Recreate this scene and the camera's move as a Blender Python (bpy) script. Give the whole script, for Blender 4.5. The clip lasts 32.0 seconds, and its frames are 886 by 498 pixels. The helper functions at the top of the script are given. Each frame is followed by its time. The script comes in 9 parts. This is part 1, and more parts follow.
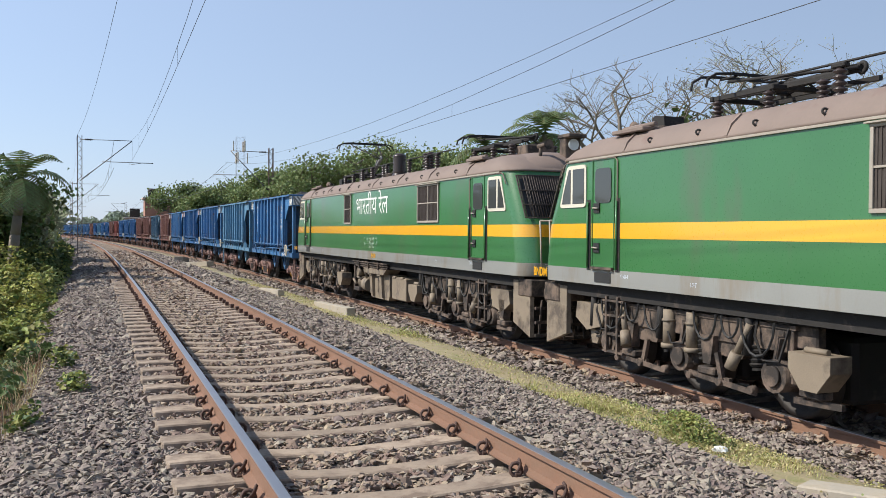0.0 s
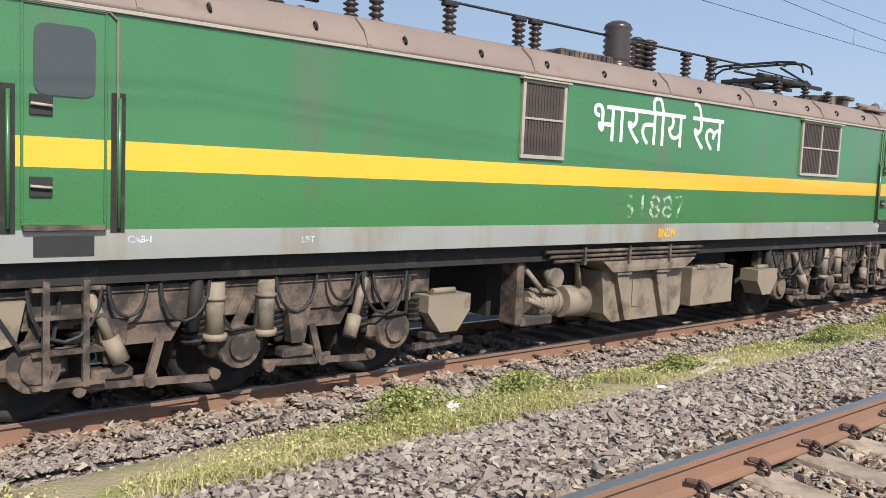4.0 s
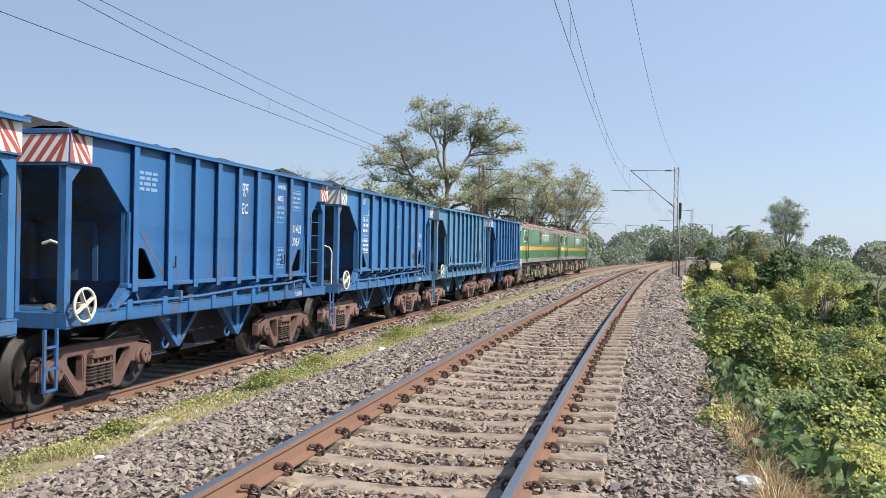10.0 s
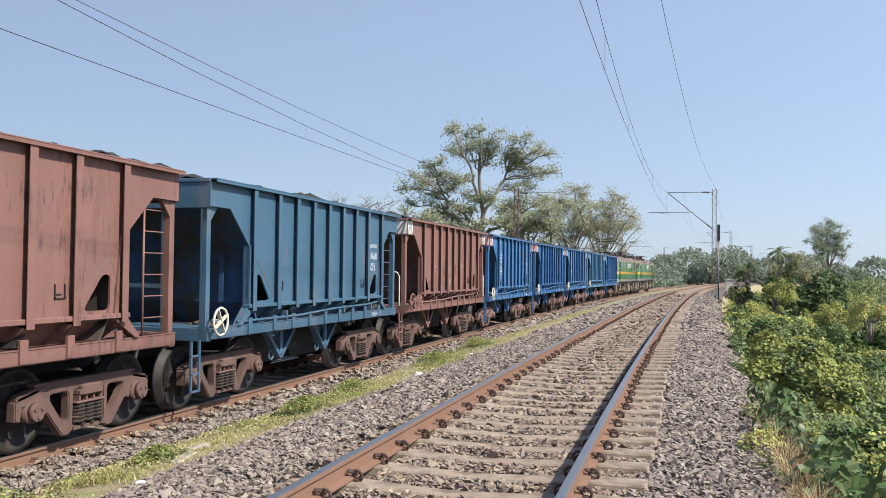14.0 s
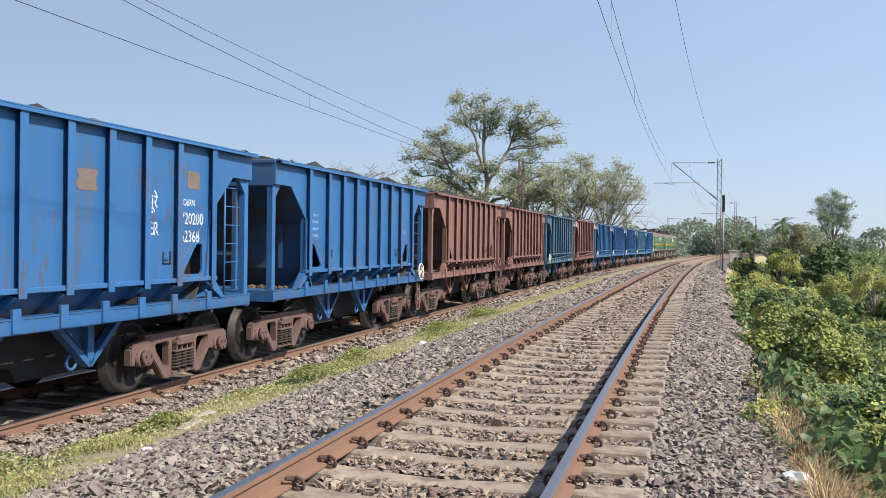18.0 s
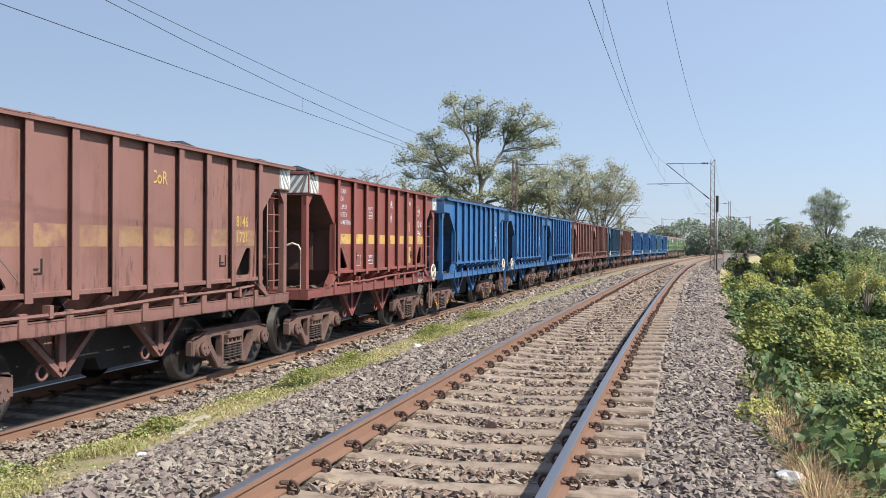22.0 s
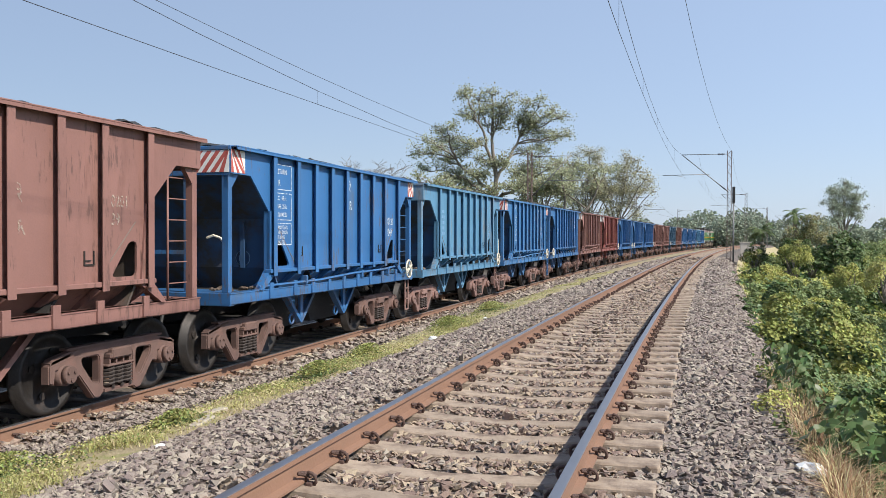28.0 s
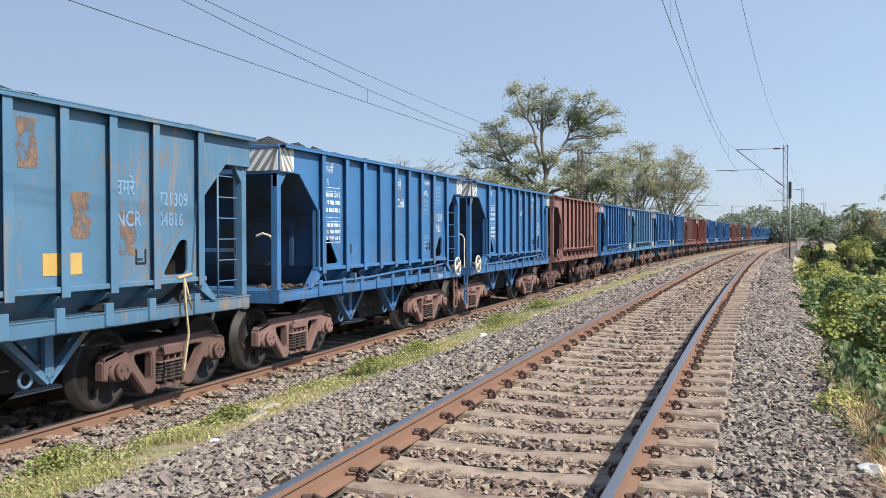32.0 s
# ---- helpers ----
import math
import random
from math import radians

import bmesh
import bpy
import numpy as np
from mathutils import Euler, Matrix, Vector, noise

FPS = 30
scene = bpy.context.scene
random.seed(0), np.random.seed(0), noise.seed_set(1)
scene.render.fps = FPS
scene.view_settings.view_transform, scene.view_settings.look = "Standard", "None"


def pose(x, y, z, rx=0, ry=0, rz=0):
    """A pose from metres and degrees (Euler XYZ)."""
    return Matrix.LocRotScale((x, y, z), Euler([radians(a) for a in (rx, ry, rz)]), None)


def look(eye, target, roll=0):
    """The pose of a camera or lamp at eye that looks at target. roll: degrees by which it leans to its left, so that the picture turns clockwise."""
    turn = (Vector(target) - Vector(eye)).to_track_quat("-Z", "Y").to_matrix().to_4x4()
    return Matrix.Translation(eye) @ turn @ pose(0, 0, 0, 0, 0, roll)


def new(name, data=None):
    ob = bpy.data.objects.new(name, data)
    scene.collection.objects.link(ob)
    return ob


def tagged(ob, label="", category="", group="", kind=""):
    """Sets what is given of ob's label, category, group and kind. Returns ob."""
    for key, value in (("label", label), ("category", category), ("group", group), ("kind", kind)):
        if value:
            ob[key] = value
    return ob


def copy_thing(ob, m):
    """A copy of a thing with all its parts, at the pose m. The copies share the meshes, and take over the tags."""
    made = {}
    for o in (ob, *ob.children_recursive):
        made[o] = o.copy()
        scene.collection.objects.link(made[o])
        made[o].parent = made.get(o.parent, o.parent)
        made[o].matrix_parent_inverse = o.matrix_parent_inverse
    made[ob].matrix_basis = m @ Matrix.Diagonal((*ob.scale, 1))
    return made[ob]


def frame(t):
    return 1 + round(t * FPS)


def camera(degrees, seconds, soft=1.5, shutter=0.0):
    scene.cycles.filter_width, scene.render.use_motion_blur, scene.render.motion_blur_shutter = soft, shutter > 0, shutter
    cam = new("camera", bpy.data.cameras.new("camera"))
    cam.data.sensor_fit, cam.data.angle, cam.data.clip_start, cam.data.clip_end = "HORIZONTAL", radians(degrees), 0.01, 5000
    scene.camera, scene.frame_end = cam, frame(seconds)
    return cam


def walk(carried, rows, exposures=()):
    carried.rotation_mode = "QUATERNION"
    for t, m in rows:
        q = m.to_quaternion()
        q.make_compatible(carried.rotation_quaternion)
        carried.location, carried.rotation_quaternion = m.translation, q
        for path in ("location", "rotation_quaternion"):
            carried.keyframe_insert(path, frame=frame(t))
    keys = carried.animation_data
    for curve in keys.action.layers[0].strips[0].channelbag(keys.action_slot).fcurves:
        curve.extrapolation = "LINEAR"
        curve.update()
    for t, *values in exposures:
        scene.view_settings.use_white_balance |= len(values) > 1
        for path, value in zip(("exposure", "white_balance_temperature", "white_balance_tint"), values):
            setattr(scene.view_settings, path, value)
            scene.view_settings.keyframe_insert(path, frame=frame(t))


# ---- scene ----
cam = camera(54.02, 32.0, soft=0.5)
PATH = [
    (0.0, pose(1.832, 0.007, 1.417, 88.93, -0.38, 159.05)),
    (0.5, pose(1.825, 0.007, 1.417, 88.63, -0.23, 157.20)),
    (1.0, pose(1.810, 0.007, 1.417, 88.15, 0.11, 153.47)),
    (1.5, pose(1.783, 0.007, 1.417, 87.72, -0.14, 146.61)),
    (2.0, pose(1.751, 0.007, 1.417, 87.47, -0.60, 137.83)),
    (2.5, pose(1.691, 0.007, 1.417, 86.84, -0.51, 118.85)),
    (4.5, pose(1.610, -0.041, 1.428, 85.50, -2.83, 34.52)),
    (5.0, pose(1.598, 0.013, 1.413, 86.32, -2.59, 27.93)),
    (5.5, pose(1.605, 0.030, 1.418, 87.29, -2.58, 21.95)),
    (6.0, pose(1.609, 0.022, 1.418, 88.08, -2.28, 18.60)),
    (6.5, pose(1.628, 0.015, 1.413, 88.23, -1.84, 16.72)),
    (7.0, pose(1.636, 0.021, 1.412, 88.12, -1.50, 15.54)),
    (7.5, pose(1.641, 0.022, 1.414, 88.22, -1.36, 13.95)),
    (8.0, pose(1.646, 0.013, 1.416, 88.54, -1.32, 12.97)),
    (8.5, pose(1.649, 0.011, 1.414, 89.17, -1.23, 12.69)),
    (9.0, pose(1.645, 0.007, 1.417, 89.68, -1.24, 12.65)),
    (9.5, pose(1.644, 0.002, 1.418, 89.84, -1.22, 12.86)),
    (10.0, pose(1.647, 0.000, 1.420, 90.01, -1.05, 13.06)),
    (10.5, pose(1.652, -0.003, 1.419, 90.21, -0.89, 13.46)),
    (11.0, pose(1.651, -0.000, 1.420, 90.44, -0.77, 13.74)),
    (11.5, pose(1.650, -0.013, 1.421, 90.62, -0.72, 13.99)),
    (12.0, pose(1.647, -0.005, 1.417, 90.36, -0.60, 14.77)),
    (12.5, pose(1.646, -0.001, 1.418, 90.35, -0.51, 15.15)),
    (13.0, pose(1.639, -0.005, 1.424, 91.34, -0.60, 15.69)),
    (13.5, pose(1.643, -0.009, 1.424, 91.60, -0.65, 15.32)),
    (15.5, pose(1.644, 0.008, 1.413, 90.74, -0.47, 16.11)),
    (16.0, pose(1.644, -0.002, 1.416, 90.13, -0.52, 16.14)),
    (16.5, pose(1.639, 0.005, 1.414, 89.74, -0.58, 16.24)),
    (17.0, pose(1.636, 0.001, 1.413, 89.67, -0.67, 16.06)),
    (17.5, pose(1.637, 0.012, 1.410, 89.68, -0.76, 15.83)),
    (18.0, pose(1.638, -0.001, 1.415, 89.60, -0.77, 15.69)),
    (18.5, pose(1.638, 0.007, 1.410, 89.69, -0.84, 15.44)),
    (19.0, pose(1.643, -0.001, 1.414, 89.69, -0.83, 15.15)),
    (19.5, pose(1.639, 0.008, 1.414, 89.75, -0.70, 15.44)),
    (20.0, pose(1.645, -0.006, 1.415, 89.54, -0.56, 15.40)),
    (20.5, pose(1.639, 0.012, 1.412, 89.58, -0.54, 15.47)),
    (21.0, pose(1.641, 0.008, 1.412, 89.64, -0.45, 15.45)),
    (21.5, pose(1.646, 0.007, 1.415, 89.70, -0.42, 15.31)),
    (22.0, pose(1.653, -0.008, 1.418, 89.76, -0.33, 15.34)),
    (22.5, pose(1.653, 0.006, 1.413, 89.64, -0.29, 15.49)),
    (23.0, pose(1.652, 0.003, 1.413, 89.39, -0.30, 15.53)),
    (23.5, pose(1.647, 0.002, 1.414, 89.32, -0.28, 15.49)),
    (24.0, pose(1.651, 0.002, 1.415, 89.37, -0.25, 15.40)),
    (24.5, pose(1.650, 0.017, 1.412, 89.42, -0.16, 15.87)),
    (25.0, pose(1.639, 0.017, 1.411, 89.33, -0.26, 16.62)),
    (25.5, pose(1.635, 0.020, 1.408, 88.78, -0.29, 16.52)),
    (27.5, pose(1.635, 0.021, 1.407, 89.04, -0.16, 16.27)),
    (28.0, pose(1.637, 0.008, 1.408, 89.27, -0.12, 16.32)),
    (28.5, pose(1.641, 0.010, 1.410, 89.22, 0.03, 16.39)),
    (29.0, pose(1.645, 0.012, 1.408, 89.36, 0.24, 16.69)),
    (29.5, pose(1.652, 0.010, 1.408, 89.50, 0.30, 16.95)),
    (30.0, pose(1.651, 0.022, 1.405, 89.39, 0.46, 17.62)),
    (30.5, pose(1.658, 0.006, 1.410, 89.30, 0.58, 17.82)),
    (31.0, pose(1.645, 0.021, 1.407, 89.35, 0.46, 18.27)),
    (31.5, pose(1.633, 0.032, 1.403, 89.18, 0.29, 18.84)),
    (32.0, pose(1.627, 0.024, 1.401, 89.11, 0.13, 19.58)),
]
walk(cam, PATH, [(0.0, 0.18), (1.0, 0.24), (2.0, 0.3), (4.5, 0.36), (32.0, 0.34)])

# ---- world, sun ----
SUN_AZ, SUN_EL = -16.0, 43.0      # degrees from +x towards +y, and above the horizon
world = bpy.data.worlds.new("world")
scene.world = world
world.use_nodes = True
wn = world.node_tree.nodes
sky = wn.new("ShaderNodeTexSky")
sky.sky_type = "NISHITA"
sky.sun_disc = False
sky.sun_elevation = radians(SUN_EL)
sky.sun_rotation = radians(90 - SUN_AZ)
sky.altitude = 20
sky.air_density, sky.dust_density, sky.ozone_density = 1.0, 0.5, 2.0
wn["Background"].inputs[1].default_value = 0.103
# winter haze: a pale blue veil over the clear sky, thick towards the horizon and thin overhead
veil = wn.new("ShaderNodeMix")
veil.data_type = "RGBA"
veil.inputs[7].default_value = (3.9, 4.95, 7.0, 1)
sky_dir, sky_z, haze = wn.new("ShaderNodeTexCoord"), wn.new("ShaderNodeSeparateXYZ"), wn.new("ShaderNodeMapRange")
haze.inputs[1].default_value, haze.inputs[2].default_value, haze.inputs[3].default_value, haze.inputs[4].default_value = 0.28, 0.95, 0.62, 0.05
world.node_tree.links.new(sky_dir.outputs["Generated"], sky_z.inputs[0])
world.node_tree.links.new(sky_z.outputs["Z"], haze.inputs[0])
world.node_tree.links.new(haze.outputs[0], veil.inputs[0])
world.node_tree.links.new(sky.outputs[0], veil.inputs[6])
# the haze scatters forward: the sky brightens towards the sun's side
glow_dot, glow_range, glow_mul = wn.new("ShaderNodeVectorMath"), wn.new("ShaderNodeMapRange"), wn.new("ShaderNodeVectorMath")
glow_dot.operation, glow_mul.operation = "DOT_PRODUCT", "SCALE"
glow_dot.inputs[1].default_value = (math.cos(radians(SUN_AZ)), math.sin(radians(SUN_AZ)), 0)
glow_range.inputs[1].default_value, glow_range.inputs[2].default_value, glow_range.inputs[3].default_value, glow_range.inputs[4].default_value = -1.0, 1.0, 0.78, 1.46
world.node_tree.links.new(sky_dir.outputs["Generated"], glow_dot.inputs[0])
world.node_tree.links.new(glow_dot.outputs["Value"], glow_range.inputs[0])
world.node_tree.links.new(veil.outputs[2], glow_mul.inputs[0])
world.node_tree.links.new(glow_range.outputs[0], glow_mul.inputs["Scale"])
world.node_tree.links.new(glow_mul.outputs[0], wn["Background"].inputs[0])
sun_data = bpy.data.lights.new("sun", "SUN")
sun_data.energy, sun_data.angle, sun_data.color = 5.0, radians(0.55), (1.0, 0.94, 0.84)
sun_ob = new("sun", sun_data)
sa, se = radians(SUN_AZ), radians(SUN_EL)
sun_ob.matrix_world = look((0, 0, 0), (-math.cos(sa) * math.cos(se), -math.sin(sa) * math.cos(se), -math.sin(se)))
scene.view_settings.exposure = 0.33

# ---- plan of the line ----
TRACK_GAP, TRAIN_Z = 6.694, -0.725     # the far track lies to the west and lower
GAUGE, SLEEPER, HEAD = 0.871, 0.6024, 0.0


def bend(y):
    return 0.000375 * max(y - 4.7, 0) ** 2 + 0.000215 * max(15.64 - y, 0) ** 2


def slope(y):
    return 0.00075 * max(y - 4.7, 0) - 0.00043 * max(15.64 - y, 0)


def rise(y):
    return 0.00004 * min(abs(y), 60) ** 2


def spread_west(y):
    """How far the train's track has drawn away from the near one."""
    d = max(y - 8, 0)
    return 0.013 * d * d / (d + 14) + 0.0002 * max(y - 90, 0) ** 2


def on_line(off, y, z=0.0):
    """A point beside the near track's centre line; what lies west of the grass strip follows the train's track."""
    return Vector((bend(y) + off - spread_west(y) * min(max((-off - 2.9) / 1.5, 0), 1), y, z + rise(y)))


# ---- mesh helpers ----
def part(name, bm, material, parent=None, label=""):
    me = bpy.data.meshes.new(name)
    bm.normal_update()
    bm.to_mesh(me)
    bm.free()
    for m in material if isinstance(material, (list, tuple)) else [material]:
        me.materials.append(m)
    ob = new(name, me)
    ob.parent = parent
    if label:
        tagged(ob, label)
    return ob


def share(name, me, parent, m=None):
    """One more object on a mesh that exists."""
    ob = new(name, me)
    ob.parent = parent
    if m is not None:
        ob.matrix_basis = m
    return ob


def empty(name):
    ob = new(name)
    ob.empty_display_size = 0.2
    return ob


def box(bm, x0, x1, y0, y1, z0, z1, bevel=0.0, mat=0):
    r = bmesh.ops.create_cube(bm, size=1, matrix=Matrix.Translation(((x0 + x1) / 2, (y0 + y1) / 2, (z0 + z1) / 2)) @ Matrix.Diagonal((abs(x1 - x0), abs(y1 - y0), abs(z1 - z0), 1)))
    fs = {f for v in r["verts"] for f in v.link_faces}
    for f in fs:
        f.material_index = mat
    if bevel:
        es = list({e for v in r["verts"] for e in v.link_edges})
        out = bmesh.ops.bevel(bm, geom=es, offset=bevel, segments=1, affect="EDGES")
        for f in out["faces"]:
            f.material_index = mat
    return bm


def rod(bm, a, b, r, seg=8, r2=None, mat=0):
    a, b = Vector(a), Vector(b)
    d = b - a
    m = Matrix.Translation((a + b) / 2) @ d.to_track_quat("Z", "Y").to_matrix().to_4x4()
    out = bmesh.ops.create_cone(bm, cap_ends=True, segments=seg, radius1=r, radius2=r if r2 is None else r2, depth=max(d.length, 1e-4), matrix=m)
    for f in {f for v in out["verts"] for f in v.link_faces}:
        f.material_index = mat
        f.smooth = len(f.verts) == 4
    return bm


def bar(bm, a, b, w, h, mat=0):
    """A square bar from a to b, w wide and h high."""
    a, b = Vector(a), Vector(b)
    d = b - a
    m = Matrix.Translation((a + b) / 2) @ d.to_track_quat("Y", "Z").to_matrix().to_4x4() @ Matrix.Diagonal((w, d.length, h, 1))
    out = bmesh.ops.create_cube(bm, size=1, matrix=m)
    for f in {f for v in out["verts"] for f in v.link_faces}:
        f.material_index = mat
    return bm


def prism(bm, pts, x0, x1, mat=0, axis="x"):
    """A polygon of (y, z) points, drawn out from x0 to x1 (axis y: points are (x, z); axis z: (x, y))."""
    def at(p, u):
        return {"x": (u, p[0], p[1]), "y": (p[0], u, p[1]), "z": (p[0], p[1], u)}[axis]
    a = [bm.verts.new(at(p, x0)) for p in pts]
    b = [bm.verts.new(at(p, x1)) for p in pts]
    fs = [bm.faces.new(a), bm.faces.new(list(reversed(b)))]
    n = len(pts)
    for i in range(n):
        fs.append(bm.faces.new((a[i], b[i], b[(i + 1) % n], a[(i + 1) % n])))
    for f in fs:
        f.material_index = mat
    bmesh.ops.recalc_face_normals(bm, faces=fs)
    return bm


def rounded(pts, r, k=3):
    """The polygon with its corners rounded off."""
    out = []
    n = len(pts)
    for i in range(n):
        a, b, c = Vector(pts[i - 1]), Vector(pts[i]), Vector(pts[(i + 1) % n])
        q = min(r, (a - b).length * 0.45, (c - b).length * 0.45)
        p0, p2 = b + (a - b).normalized() * q, b + (c - b).normalized() * q
        for j in range(k + 1):
            t = j / k
            out.append(tuple(p0 * (1 - t) ** 2 + b * 2 * t * (1 - t) + p2 * t * t))
    return out


def pierced(bm, outer, holes, x0, x1):
    """A plate of (y, z) outline with holes through it, from x0 to x1."""
    loops, edges = [], []
    for ring_ in [outer] + holes:
        vs = [bm.verts.new((x0, y, z)) for y, z in ring_]
        loops.append(vs)
        edges += [bm.edges.new((vs[i - 1], vs[i])) for i in range(len(vs))]
    res = bmesh.ops.triangle_fill(bm, use_beauty=True, use_dissolve=False, edges=edges)
    tris = [f for f in res["geom"] if isinstance(f, bmesh.types.BMFace)]
    twin = {v: bm.verts.new((x1, v.co.y, v.co.z)) for vs in loops for v in vs}
    fs = list(tris)
    for f in tris:
        fs.append(bm.faces.new([twin[v] for v in reversed(f.verts)]))
    for vs in loops:
        for i in range(len(vs)):
            fs.append(bm.faces.new((vs[i - 1], vs[i], twin[vs[i]], twin[vs[i - 1]])))
    bmesh.ops.recalc_face_normals(bm, faces=fs)
    return bm


def ring(bm, centre, axis, r, t, seg=20, side=6, mat=0):
    """A torus."""
    c = Vector(centre)
    q = Vector(axis).to_track_quat("Z", "Y").to_matrix()
    vs = []
    for i in range(seg):
        a = 2 * math.pi * i / seg
        row = []
        for j in range(side):
            b = 2 * math.pi * j / side
            row.append(bm.verts.new(c + q @ Vector(((r + t * math.cos(b)) * math.cos(a), (r + t * math.cos(b)) * math.sin(a), t * math.sin(b)))))
        vs.append(row)
    for i in range(seg):
        for j in range(side):
            f = bm.faces.new((vs[i][j], vs[(i + 1) % seg][j], vs[(i + 1) % seg][(j + 1) % side], vs[i][(j + 1) % side]))
            f.smooth, f.material_index = True, mat
    return bm


def tube(bm, pts, r, seg=6, mat=0):
    """One unbroken round tube through the points."""
    pts = [Vector(q) for q in pts]
    u = None
    rows = []
    for i, q in enumerate(pts):
        d = (pts[min(i + 1, len(pts) - 1)] - pts[max(i - 1, 0)]).normalized()
        u = d.orthogonal().normalized() if u is None else (u - d * u.dot(d)).normalized()
        w_ = d.cross(u)
        rows.append([q + (u * math.cos(2 * math.pi * k / seg) + w_ * math.sin(2 * math.pi * k / seg)) * r for k in range(seg)])
    return loft(bm, rows, mat)


def coil(bm, c, r, t, h, turns, seg=9, side=4):
    """An upright coil spring from c upwards."""
    n = int(turns * seg)
    return tube(bm, [Vector(c) + Vector((r * math.cos(2 * math.pi * i / seg), r * math.sin(2 * math.pi * i / seg), h * i / n)) for i in range(n + 1)], t, side)


def lathe(bm, rows, seg=16, m=Matrix(), mat=0):
    """Turns (radius, height) rows about z."""
    vs = [[bm.verts.new(m @ Vector((r * math.cos(2 * math.pi * i / seg), r * math.sin(2 * math.pi * i / seg), z))) for i in range(seg)] for r, z in rows]
    fs = []
    for a, b in zip(vs, vs[1:]):
        for i in range(seg):
            fs.append(bm.faces.new((a[i], a[(i + 1) % seg], b[(i + 1) % seg], b[i])))
            fs[-1].smooth = True
    fs += [bm.faces.new(list(reversed(vs[0]))), bm.faces.new(vs[-1])]
    for f in fs:
        f.material_index = mat
    bmesh.ops.recalc_face_normals(bm, faces=fs)
    return bm


def loft(bm, sections, mat=0, close=True):
    vs = [[bm.verts.new(p) for p in s] for s in sections]
    fs = []
    n = len(vs[0])
    for a, b in zip(vs, vs[1:]):
        for i in range(n if close else n - 1):
            fs.append(bm.faces.new((a[i], a[(i + 1) % n], b[(i + 1) % n], b[i])))
    if close:
        fs += [bm.faces.new(list(reversed(vs[0]))), bm.faces.new(vs[-1])]
    for f in fs:
        f.material_index = mat
    bmesh.ops.recalc_face_normals(bm, faces=fs)
    return bm


def mesh_of(name, verts, faces, materials, mats=None, smooth=False):
    me = bpy.data.meshes.new(name)
    verts, faces = np.asarray(verts, np.float32), np.asarray(faces, np.int32)
    k = faces.shape[1]
    me.vertices.add(len(verts))
    me.vertices.foreach_set("co", verts.ravel())
    me.loops.add(faces.size)
    me.loops.foreach_set("vertex_index", faces.ravel())
    me.polygons.add(len(faces))
    me.polygons.foreach_set("loop_start", np.arange(0, faces.size, k, dtype=np.int32))
    me.polygons.foreach_set("loop_total", np.full(len(faces), k, np.int32))
    if mats is not None:
        me.polygons.foreach_set("material_index", np.asarray(mats, np.int32))
    me.polygons.foreach_set("use_smooth", np.full(len(faces), smooth))
    for m in materials:
        me.materials.append(m)
    me.update(calc_edges=True)
    return me


